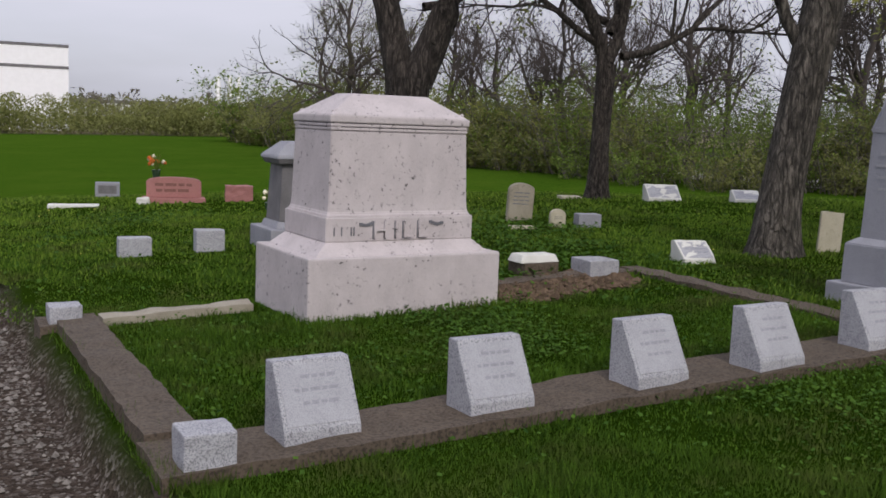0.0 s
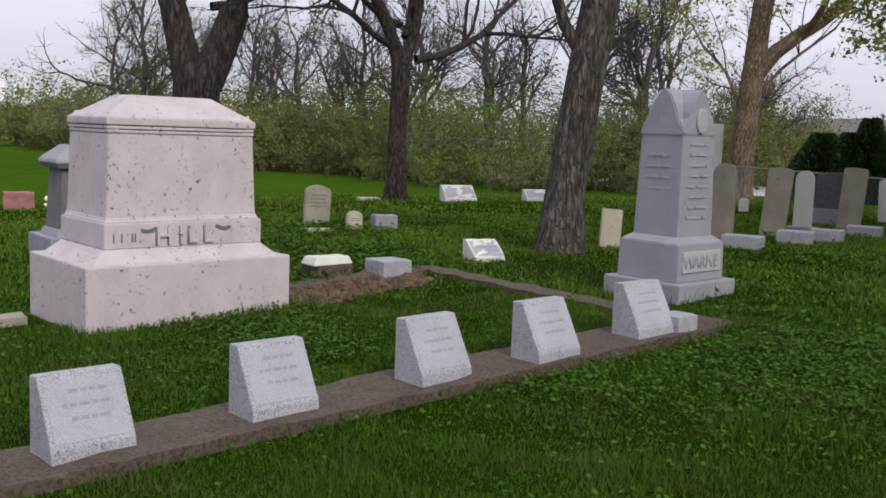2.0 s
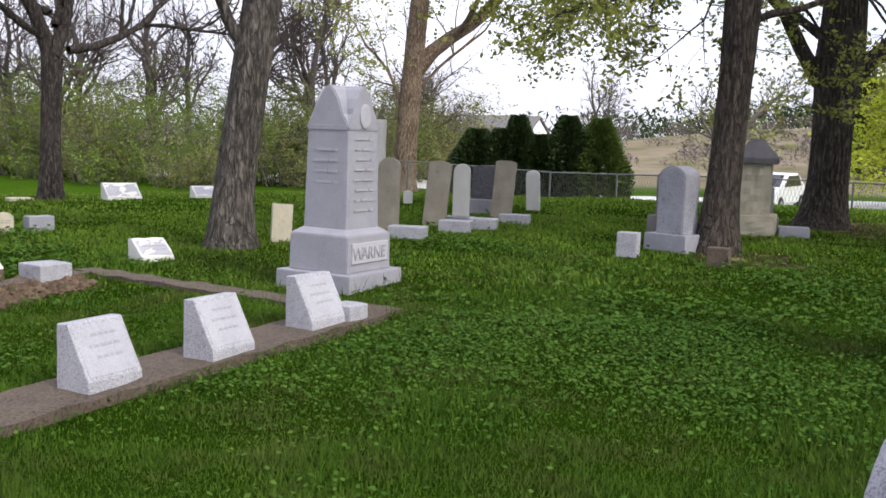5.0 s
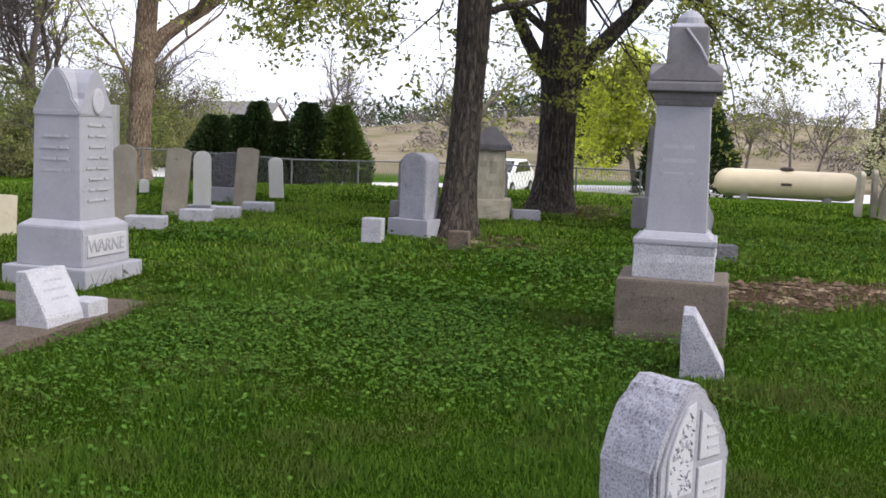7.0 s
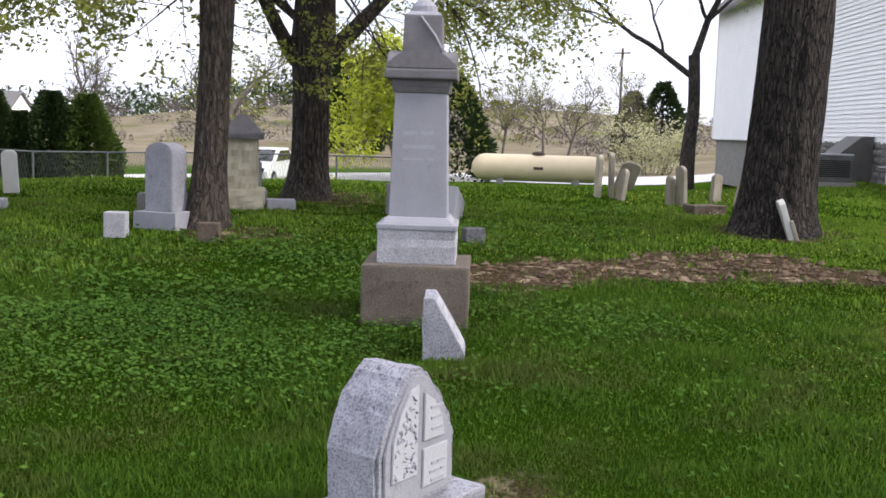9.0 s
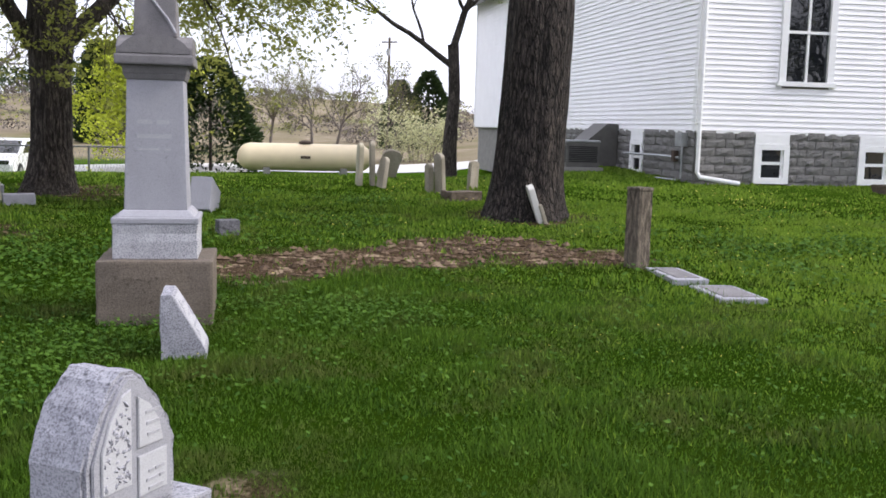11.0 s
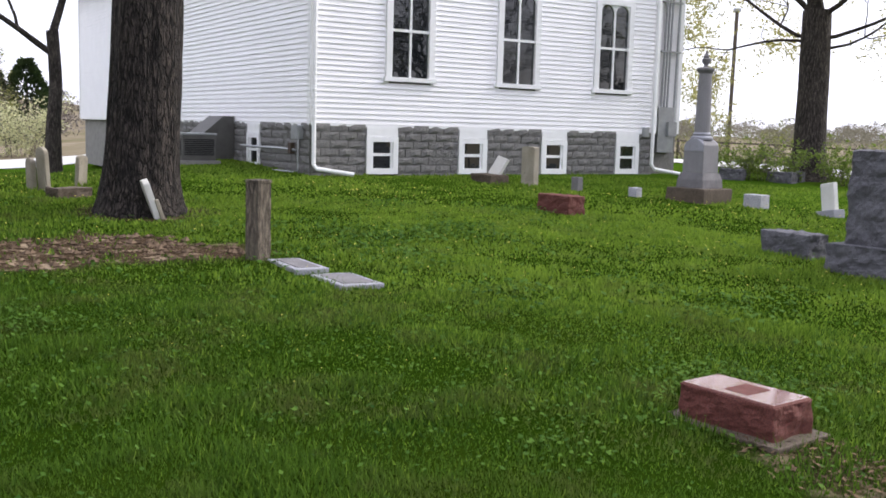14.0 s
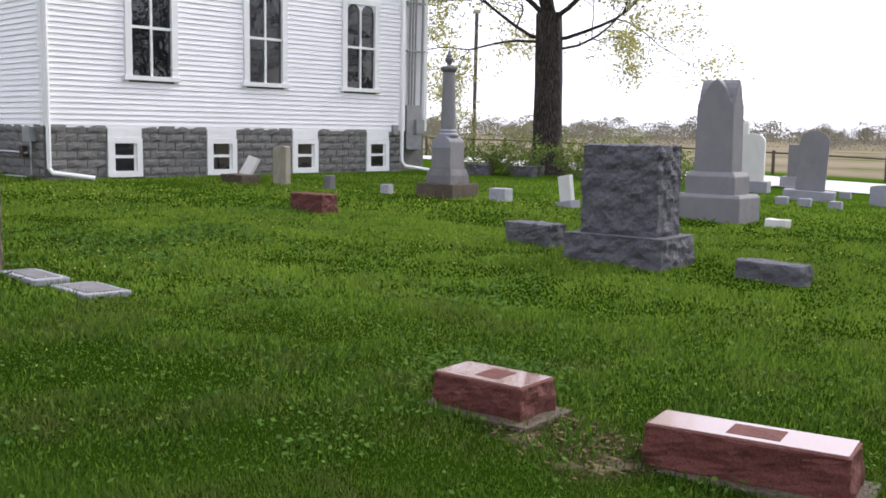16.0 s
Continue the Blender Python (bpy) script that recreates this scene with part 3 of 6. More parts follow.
# ---- gabled grey monument with a name panel ----
def gable_top(t, w, d, z0, z1, mat):
    """Crossed gables with shouldered, pointed outlines."""
    def prof(half, peak):
        pts = [(-half, z0), (half, z0), (half, z0 + 0.03)]
        right = [(half * 1.0, 0.10), (half * 0.80, 0.27), (half * 0.66, 0.36), (half * 0.63, 0.48), (half * 0.48, 0.70), (half * 0.25, 0.90), (half * 0.05, 1.0)]
        pts += [(x, z0 + (z1 - z0) * k) for x, k in right]
        pts += [(-x, z0 + (z1 - z0) * k) for x, k in right[::-1]]
        pts.append((-half, z0 + 0.03))
        return pts
    part("gable", outline(prof(w / 2, z1), d, 0.012), mat, t)
    part("gable", outline(prof(d / 2 - 0.002, z1 - 0.003), w - 0.004, 0.012, "x"), mat, t)


def warne_monument():
    t = thing("gabled_monument", 4.002, 8.618, None, 31, "tall grey granite monument with crossed gables and a name panel", "monument")
    part("base", block(0.90, 0.84, -0.1, 0.155, bevel=0.015), M_GREY, t)
    part("die", loft([(0.74, 0.66, 0.153), (0.73, 0.65, 0.50), (0.56, 0.50, 0.555)]), M_GREY, t)
    part("shaft", block(0.54, 0.485, 0.553, 1.51, 0.50, 0.45, bevel=0.008), M_GREY, t)
    gable_top(t, 0.52, 0.47, 1.47, 1.88, M_GREY)
    part("name_panel", block(0.60, 0.02, 0.24, 0.43, bevel=0.005, y=-0.334), M_PALER, t, "pale cut name panel")
    letters(t, "WARNE", 0.165, (-0.215, -0.10, 0.0, 0.11, 0.215), -0.345, 0.278, M_GREY, 0.006)
    bm = lathe([(0.085, -0.01), (0.085, 0.012), (0.07, 0.018)], 20)
    o = part("medallion", bm, M_PANEL, t, "oval carved medallion")
    o.matrix_basis = pose(0, -0.238, 1.60, 90, 0, 0) @ Matrix.Diagonal((1, 1.35, 1, 1))
    bars(t, 8, -0.17, 0.17, 1.40, 0.095, -0.236, 0.02, 5, M_BARSOFT, -0.02)
    o = bars(t, 4, -0.15, 0.15, 1.30, 0.10, 0, 0.025, 6, M_BARSOFT)
    o.matrix_basis = pose(-0.262, 0, 0, 0, 0, -90)
    return t


warne_monument()


# ---- tall monument on a concrete base ----
def shaft_monument(name, x, y, turn, label, category="monument", h=1.0):
    t = thing(name, x, y, None, turn, label, category)
    bm = roughen(block(0.80, 0.78, -0.1, 0.44, bevel=0.02), 4, 0.012, 7, 2)
    part("foundation", bm, M_FOUND, t, "weathered brown concrete foundation")
    bm = block(0.585, 0.585, 0.438, 0.69, bevel=0.01)
    bmesh.ops.subdivide_edges(bm, edges=bm.edges[:], cuts=3, use_grid_fill=True)
    for v in bm.verts:
        if 0.47 < v.co.z < 0.66:
            v.co += Vector((v.co.x, v.co.y, 0)).normalized() * 0.018 * noise.noise(v.co * 14)
    part("base", bm, M_SLANT, t)
    part("base_moulding", block(0.60, 0.60, 0.688, 0.735, bevel=0.012), M_GREY, t)
    part("plinth", block(0.55, 0.55, 0.733, 0.785, 0.46, 0.46, bevel=0.012), M_GREY, t)
    part("shaft", block(0.435, 0.435, 0.783, 1.70, 0.385, 0.385, bevel=0.008), M_GREY, t)
    part("neck", block(0.40, 0.40, 1.698, 1.74, 0.43, 0.43, bevel=0.008), M_DARKCAP, t)
    part("neck", block(0.43, 0.43, 1.738, 1.80, 0.45, 0.45, bevel=0.012), M_DARKCAP, t)
    part("cap", block(0.535, 0.535, 1.798, 1.87, bevel=0.014), M_DARKCAP, t)
    pts = [(-0.26, 1.868), (0.26, 1.868)] + [(0.24 * math.cos(math.pi * i / 10), 1.88 + 0.135 * math.sin(math.pi * i / 10)) for i in range(11)]
    part("pediment", outline(pts, 0.52, 0.01), M_DARKCAP, t)
    part("pediment", outline(pts, 0.516, 0.01, "x"), M_DARKCAP, t)
    part("finial_block", block(0.30, 0.30, 2.0, 2.27, 0.28, 0.28, bevel=0.012), M_DARKCAP, t)
    part("finial", block(0.285, 0.285, 2.268, 2.30, 0.20, 0.20, bevel=0.01), M_GREY, t)
    part("finial", lathe([(0.10, 2.298), (0.095, 2.34), (0.06, 2.38), (0.02, 2.40)], 14), M_GREY, t)
    vs, fs = tube([(-0.02, -0.152, 2.26), (0.09, -0.154, 2.12), (0.14, -0.15, 2.03)], 0.012, 6)
    part("drape_fold", (vs, fs), M_GREY, t)
    bars(t, 5, -0.13, 0.13, 1.42, 0.10, -0.20, 0.03, 8, M_BARSOFT, -0.02)
    return t


shaft_monument("draped_monument", 6.56, 3.96, -60, "tall grey draped monument on a brown concrete foundation")


# ---- slant markers on the kerb ----
def slant_marker(w, d, h, top, label, mat=None):
    t = thing("slant_marker", 0, 0, 0, 0, label, "grave marker", "slant markers of the family plot")
    bm = bmesh.new()
    prof = [(-d / 2, 0), (d / 2, 0), (d / 2, h), (d / 2 - top, h + 0.004), (-d / 2 + 0.005, 0.07)]
    a = [bm.verts.new((-w / 2, y, z)) for y, z in prof]
    b = [bm.verts.new((w / 2, y, z)) for y, z in prof]
    bm.faces.new(a)
    bm.faces.new(b[::-1])
    for i in range(5):
        j = (i + 1) % 5
        bm.faces.new((a[j], a[i], b[i], b[j]))
    bmesh.ops.bevel(bm, geom=bm.edges[:], offset=0.005, segments=1, affect="EDGES")
    part("stone", roughen(bm, 3, 0.010, 16, 5) if mat else bm, mat or M_SLANT, t)
    # the smoothed slanting face with its worn lettering
    lo, hi = Vector((0, -d / 2 + 0.005, 0.07)), Vector((0, d / 2 - top, h))
    mid, tilt = (lo + hi) / 2, math.degrees(math.atan2(hi.z - lo.z, hi.y - lo.y))
    ln = (hi - lo).length
    face = part("inscribed_face", block(w - 0.045, ln - 0.05, -0.004, 0.003, bevel=0.001), M_PANEL, t, "smoothed slanting face with worn lettering")
    face.matrix_basis = Matrix.Translation(mid) @ pose(0, 0, 0, tilt, 0, 0)
    rng = random.Random(int(w * 1000))
    bm = bmesh.new()
    for r in range(3):
        y = ln * (0.26 - 0.19 * r)
        half = w * (0.18 + 0.16 * rng.random())
        x = -half
        while x < half:
            k = 0.025 + 0.03 * rng.random()
            box(bm, x, y - 0.010, 0.002, x + k, y + 0.008, 0.0038)
            x += k + 0.012
    o = tagged(part("inscription", bm, M_GREY, t), kind="stuff")
    o.matrix_basis = face.matrix_basis.copy()
    return t


first = slant_marker(0.42, 0.26, 0.385, 0.085, "grey speckled granite slant marker with worn lettering on the kerb")
MARKERS = [(-0.656, 4.87, 32.0), (0.265, 5.341, 31.0), (1.247, 5.86, 33.0), (2.085, 6.247, 32.0), (3.0, 6.79, 29.0)]
for k, (x, y, turn) in enumerate(MARKERS):
    m = pose(x, y, rise(x, y) + 0.055, 0, 0, turn)
    if k == 0:
        first.matrix_basis = m
    else:
        copy_thing(first, m)


def corner_stone(u, v, z, size, h, turn=0.0):
    t = thing("corner_stone", *plot_xy(u, v), z + rise(*plot_xy(u, v)), PLOT_A + turn, "small squared granite corner post of the plot", "corner stone", "corner stones of the plot")
    bm = roughen(block(size, size * 0.92, -0.08, h, bevel=0.012), 3, 0.006, 12, u)
    part("post", bm, M_SLANT, t)
    return t


corner_stone(0.20, 0.14, 0.06, 0.25, 0.17)
corner_stone(0.08, PLOT_D - 0.10, 0.06, 0.24, 0.12)
corner_stone(PLOT_W - 0.55, 0.16, 0.06, 0.24, 0.12)
low = corner_stone(PLOT_W - 0.62, PLOT_D - 0.08, 0.0, 0.36, 0.17)

# ---- the white clapboard church ----
CH_X, CH_Y, CH_Z, CH_A = 20.255, 1.388, 0.75, -60.1
LEN, DEEP, EAVE = 9.14, 19.6, 5.75      # long wall, side wall, height of the eaves
SILL = 1.03


def church():
    t = thing("church", CH_X, CH_Y, CH_Z, CH_A, "white clapboard church on a grey rock-faced block basement", "church")
    core = bmesh.new()
    box(core, 0.10, 0.10, -0.6, LEN - 0.05, DEEP - 0.1, EAVE)
    part("wall_core", core, M_MORTAR, t)
    # clapboards: a stepped sheet on each wall, around the window openings
    step = 0.105
    wins = [(2.21 + 2.77 * i) for i in range(3)]
    rows = int((EAVE - SILL) / step)
    bm = bmesh.new()
    for r in range(rows):
        z0, z1 = SILL + r * step, SILL + (r + 1) * step + 0.012
        spans = [(0.10, LEN - 0.02)]
        if z1 > 1.98 and z0 < 4.0:
            edges = [0.10] + [e for c in wins for e in (c - 0.50, c + 0.50)] + [LEN - 0.02]
            spans = list(zip(edges[::2], edges[1::2]))
        for a, b in spans:
            board(bm, a, b, z0, z1, 0.0)
    tagged(part("siding", bm, M_SIDING, t), kind="stuff")
    bm = bmesh.new()
    for r in range(rows):
        z0, z1 = SILL + r * step, SILL + (r + 1) * step + 0.012
        board(bm, 0.10, DEEP, z0, z1, 0.0)
    o = tagged(part("siding", bm, M_SIDING, t), kind="stuff")
    o.matrix_basis = Matrix(((0, 1, 0, 0), (1, 0, 0, 0), (0, 0, 1, 0), (0, 0, 0, 1)))
    o.data.flip_normals()
    for x0, y0, x1, y1 in ((-0.045, -0.045, 0.10, 0.0), (-0.045, 0.002, 0.0, 0.10), (LEN - 0.02, -0.045, LEN + 0.10, 0.05), (-0.045, DEEP, 0.05, DEEP + 0.10)):
        part("corner_board", box(bmesh.new(), x0, y0, SILL - 0.02, x1, y1, EAVE), M_TRIM, t)
    part("water_table", box(bmesh.new(), 0.0, -0.03, SILL - 0.05, LEN, 0.02, SILL), M_TRIM, t)
    part("water_table", box(bmesh.new(), -0.03, 0.022, SILL - 0.05, 0.02, DEEP, SILL), M_TRIM, t)
    # gabled roof, ridge along the depth of the church
    for side in (0, 1):
        bm = bmesh.new()
        xa, xb = (-0.45, LEN / 2) if side == 0 else (LEN / 2, LEN + 0.45)
        za, zb = (EAVE - 0.4, EAVE + 4.6) if side == 0 else (EAVE + 4.6, EAVE - 0.4)
        vs = [bm.verts.new(p) for p in ((xa, -0.4, za), (xb, -0.4, zb), (xb, DEEP + 0.3, zb), (xa, DEEP + 0.3, za))]
        up = [bm.verts.new(v.co + Vector((0, 0, 0.14))) for v in vs]
        bm.faces.new(vs), bm.faces.new(up[::-1])
        for i in range(4):
            j = (i + 1) % 4
            bm.faces.new((vs[i], vs[j], up[j], up[i]))
        part("roof", bm, M_ROOF, t)
    gable = bmesh.new()
    vs = [gable.verts.new(p) for p in ((0, 0.05, EAVE), (LEN, 0.05, EAVE), (LEN / 2, 0.05, EAVE + 4.55))]
    gable.faces.new(vs)
    part("gable_wall", gable, M_SIDING, t)
    for c in wins:
        tall_window(t, c)
    for k in range(4):
        cellar_window(t, 1.59 + 2.245 * k, 0)
    cellar_window(t, 2.92, 1)
    downpipe(t, 0.02, [(0.02, -0.10, EAVE), (0.02, -0.10, 0.22), (0.06, -0.16, 0.13), (0.75, -0.42, 0.03)])
    downpipe(t, 0.02, [(LEN - 0.06, -0.10, EAVE), (LEN - 0.06, -0.10, 0.26), (LEN, -0.16, 0.14), (LEN + 0.7, -0.35, 0.03)])
    return t


def board(bm, a, b, z0, z1, y):
    lo, hi = y - 0.035, y - 0.010
    v = [bm.verts.new(p) for p in ((a, lo, z0), (b, lo, z0), (b, hi, z1), (a, hi, z1), (a, y, z0), (b, y, z0))]
    bm.faces.new((v[0], v[1], v[2], v[3]))
    bm.faces.new((v[4], v[5], v[1], v[0]))


def tall_window(t, c):
    """Twin round-headed lights in one white frame."""
    z0, z1, half = 1.98, 3.96, 0.50
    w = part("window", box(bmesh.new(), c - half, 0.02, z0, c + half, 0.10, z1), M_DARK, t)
    for x0, x1, za, zb in ((c - half - 0.08, c - half + 0.06, z0, z1), (c + half - 0.06, c + half + 0.08, z0, z1)):
        part("frame", box(bmesh.new(), x0, -0.075, za, x1, 0.02, zb), M_TRIM, w)
    part("head", box(bmesh.new(), c - half - 0.08, -0.075, z1, c + half + 0.08, 0.02, z1 + 0.12), M_TRIM, w)
    part("sill", box(bmesh.new(), c - half - 0.12, -0.10, z0 - 0.06, c + half + 0.12, 0.02, z0 + 0.03), M_TRIM, w)
    part("mullion", box(bmesh.new(), c - 0.022, -0.045, z0, c + 0.022, 0.02, z1), M_TRIM, w)
    part("transom", box(bmesh.new(), c - half + 0.06, -0.048, 2.93, c + half - 0.06, 0.018, 2.985), M_TRIM, w)
    for s in (-1, 1):
        cx = c + s * 0.23
        part("pane", box(bmesh.new(), cx - 0.21, -0.006, z0 + 0.03, cx + 0.21, 0.012, 2.935), M_GLASS, w)
        part("pane", box(bmesh.new(), cx - 0.21, -0.006, 2.98, cx + 0.21, 0.012, z1), M_GLASS, w)
        # spandrels that round the head of each light
        bm = bmesh.new()
        for e in (-1, 1):
            pts = [(cx + e * 0.21, z1)] + [(cx + e * 0.21 * math.cos(a), z1 - 0.21 + 0.21 * math.sin(a)) for a in [math.pi / 2 * i / 8 for i in range(9)]]
            a = [bm.verts.new((x, -0.04, z)) for x, z in pts]
            b = [bm.verts.new((x, 0.0, z)) for x, z in pts]
            bm.faces.new(a)
            for i in range(len(pts) - 1):
                bm.faces.new((a[i], a[i + 1], b[i + 1], b[i]))
        part("arched_head", bm, M_TRIM, w)


def cellar_window(t, c, side):
    m = Matrix() if side == 0 else Matrix(((0, 1, 0, 0), (1, 0, 0, 0), (0, 0, 1, 0), (0, 0, 0, 1)))
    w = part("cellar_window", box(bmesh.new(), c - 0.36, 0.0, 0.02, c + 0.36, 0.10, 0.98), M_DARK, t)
    w.matrix_basis = m
    for x0, x1, za, zb in ((c - 0.37, c - 0.25, 0.02, 0.78), (c + 0.25, c + 0.37, 0.02, 0.78), (c - 0.25, c + 0.25, 0.02, 0.14), (c - 0.25, c + 0.25, 0.68, 0.78)):
        part("frame", box(bmesh.new(), x0, -0.06, za, x1, 0.005, zb), M_TRIM, w)
    part("head_board", box(bmesh.new(), c - 0.36, -0.045, 0.782, c + 0.36, 0.004, 0.982), M_TRIM, w)
    part("meeting_rail", box(bmesh.new(), c - 0.25, -0.035, 0.39, c + 0.25, 0.006, 0.45), M_TRIM, w)
    for za, zb in ((0.14, 0.39), (0.45, 0.68)):
        part("sash", box(bmesh.new(), c - 0.25, -0.02, za, c - 0.20, 0.004, zb), M_TRIM, w)
        part("sash", box(bmesh.new(), c + 0.20, -0.02, za, c + 0.25, 0.004, zb), M_TRIM, w)
        part("pane", box(bmesh.new(), c - 0.20, -0.012, za, c + 0.20, -0.006, zb), M_GLASS, w)


def downpipe(t, r, pts):
    part("downpipe", tube(pts, 0.045, 8), M_TRIM, t, "white metal downpipe")


the_church = church()


def blocks():
    """Rock-faced basement blocks, each a part of the church."""
    shapes = []
    for k in range(5):
        bm = bmesh.new()
        frustum(bm, 0.40, 0.10, 0.40, 0.10, -0.075, 0.075)
        front = [f for f in bm.faces if f.normal.y < -0.5] or [f for f in bm.faces if f.calc_center_median().y < -0.04]
        bmesh.ops.subdivide_edges(bm, edges=list({e for f in front for e in f.edges}), cuts=2, use_grid_fill=True)
        for v in bm.verts:
            if v.co.y < -0.04:
                rim = abs(v.co.x) > 0.19 or abs(v.co.z) > 0.07
                v.co.y = -0.045 if rim else -0.065 - 0.03 * noise.noise(v.co * 9 + Vector((k * 5, 0, 0)))
        me = bpy.data.meshes.new("brick")
        bmesh.ops.recalc_face_normals(bm, faces=bm.faces)
        bm.to_mesh(me)
        bm.free()
        me.materials.append(M_BLOCK)
        shapes.append(me)
    rng = random.Random(4)
    flip = Matrix(((0, 1, 0, 0), (1, 0, 0, 0), (0, 0, 1, 0), (0, 0, 0, 1)))
    edges = [0.0] + [e for k in range(4) for e in (1.59 + 2.245 * k - 0.37, 1.59 + 2.245 * k + 0.37)] + [LEN + 0.02]
    for side, spans in ((0, list(zip(edges[::2], edges[1::2]))), (1, [(0.0, 2.55), (3.29, 9.0)])):
        for a, b in spans:
            for r in range(7):
                z = -0.04 + r * 0.165
                n = max(1, round((b - a) / 0.42))
                cuts = [a + (b - a) * k / n for k in range(n + 1)]
                if r % 2:
                    cuts = [a] + [(p + q) / 2 for p, q in zip(cuts, cuts[1:])] + [b]
                for p, q in zip(cuts, cuts[1:]):
                    o = new("brick", rng.choice(shapes))
                    o.parent = the_church
                    m = Matrix.Translation(((p + q) / 2, 0.02, z)) @ Matrix.Diagonal(((q - p - 0.012) / 0.40, rng.uniform(0.9, 1.15), 1.03, 1))
                    o.matrix_basis = m if side == 0 else flip @ m


end_wall = thing("vestibule", CH_X, CH_Y, CH_Z, CH_A, "white clapboard end bay of the church with wires", "church bay")
part("wall", box(bmesh.new(), LEN + 0.10, 0.25, -0.3, LEN + 1.05, 4.0, EAVE), M_SIDING, end_wall)
part("corner_board", box(bmesh.new(), LEN + 1.0, 0.2, SILL - 0.02, LEN + 1.12, 0.32, EAVE), M_TRIM, end_wall)
part("basement", box(bmesh.new(), LEN + 0.10, 0.20, -0.3, LEN + 1.0, 0.26, SILL - 0.03), M_BLOCK, end_wall)
meter = thing("meter_box", CH_X, CH_Y, CH_Z, CH_A, "grey metal electric meter box with conduits", "meter box")
part("cabinet", box(bmesh.new(), LEN + 0.18, -0.02, 0.55, LEN + 0.72, 0.24, 1.66), M_GALV, meter)
part("meter", box(bmesh.new(), LEN + 0.46, -0.10, 0.95, LEN + 0.74, -0.02, 1.30), M_GALV, meter)
for dx in (0.40, 0.50, 0.60, 0.84):
    part("conduit", tube([(LEN + dx, 0.14, 1.64), (LEN + dx + 0.05, 0.14, 4.6)], 0.03, 6), M_GALV, meter)
for z in (3.0, 4.2):
    part("bracket", box(bmesh.new(), LEN + 0.3, 0.10, z, LEN + 0.95, 0.2, z + 0.04), M_GALV, meter)
part("small_box", box(bmesh.new(), LEN - 0.35, -0.12, 0.92, LEN - 0.20, -0.03, 1.15), M_GALV, meter)


def church_at(s, out, z=0.0):
    """A point s along the side wall and so far out from it."""
    m = pose(CH_X, CH_Y, 0, 0, 0, CH_A)
    p = m @ Vector((-out, s, z))
    return p.x, p.y


# cooling units and a bulkhead by the side wall
def cooling_unit(s, out, w, h):
    x, y = church_at(s, out)
    t = thing("cooling_unit", x, y, None, CH_A, "grey-brown metal air conditioner beside the church wall", "air conditioner")
    part("pad", block(w + 0.15, w + 0.15, -0.1, 0.07, bevel=0.01), M_MORTAR, t)
    part("cabinet", block(w, w, 0.068, h - 0.05, bevel=0.02), M_ACBOX, t)
    part("top", block(w + 0.03, w + 0.03, h - 0.05, h, bevel=0.015), M_GALV, t)
    for k in range(9):
        z = 0.18 + k * (h - 0.3) / 9
        part("louvre", box(bmesh.new(), -w / 2 - 0.006, -w / 2 + 0.05, z, -w / 2, w / 2 - 0.05, z + 0.025), M_DARK, t)
        part("louvre", box(bmesh.new(), -w / 2 + 0.05, -w / 2 - 0.006, z, w / 2 - 0.05, -w / 2, z + 0.025), M_DARK, t)
    return t


cooling_unit(3.2, 1.3, 0.75, 0.66)
cooling_unit(5.3, 1.3, 0.80, 0.66)
x, y = church_at(4.6, 0.40)
hatch = thing("cellar_hatch", x, y, None, CH_A, "grey sloping metal cellar bulkhead", "bulkhead")
bm = bmesh.new()
prof = [(-0.55, -0.2), (0.35, -0.2), (0.35, 0.97), (0.10, 0.97), (-0.55, 0.42)]
a = [bm.verts.new((x, -0.5, z)) for x, z in prof]
b = [bm.verts.new((x, 0.5, z)) for x, z in prof]
bm.faces.new(a), bm.faces.new(b[::-1])
for i in range(5):
    j = (i + 1) % 5
    bm.faces.new((a[j], a[i], b[i], b[j]))
part("hood", bm, M_ACBOX, hatch)
gas = thing("gas_pipe", CH_X, CH_Y, CH_Z, CH_A, "grey steel gas pipe along the church basement", "pipe")
part("run", tube([(-0.30, 3.0, 0.50), (-0.22, 1.0, 0.50), (-0.12, 0.45, 0.48)], 0.028, 6), M_GALV, gas)
part("riser", tube([(-0.14, 0.30, 0.85), (-0.14, 0.30, 0.08), (-0.16, 0.5, 0.04), (-0.3, 2.8, 0.04)], 0.02, 6), M_GALV, gas)
part("valve", block(0.10, 0.14, 0.40, 0.62, x=-0.14, y=0.62), M_RUST, gas)
part("regulator", block(0.16, 0.30, 0.70, 0.98, x=-0.10, y=0.42), M_GALV, gas)

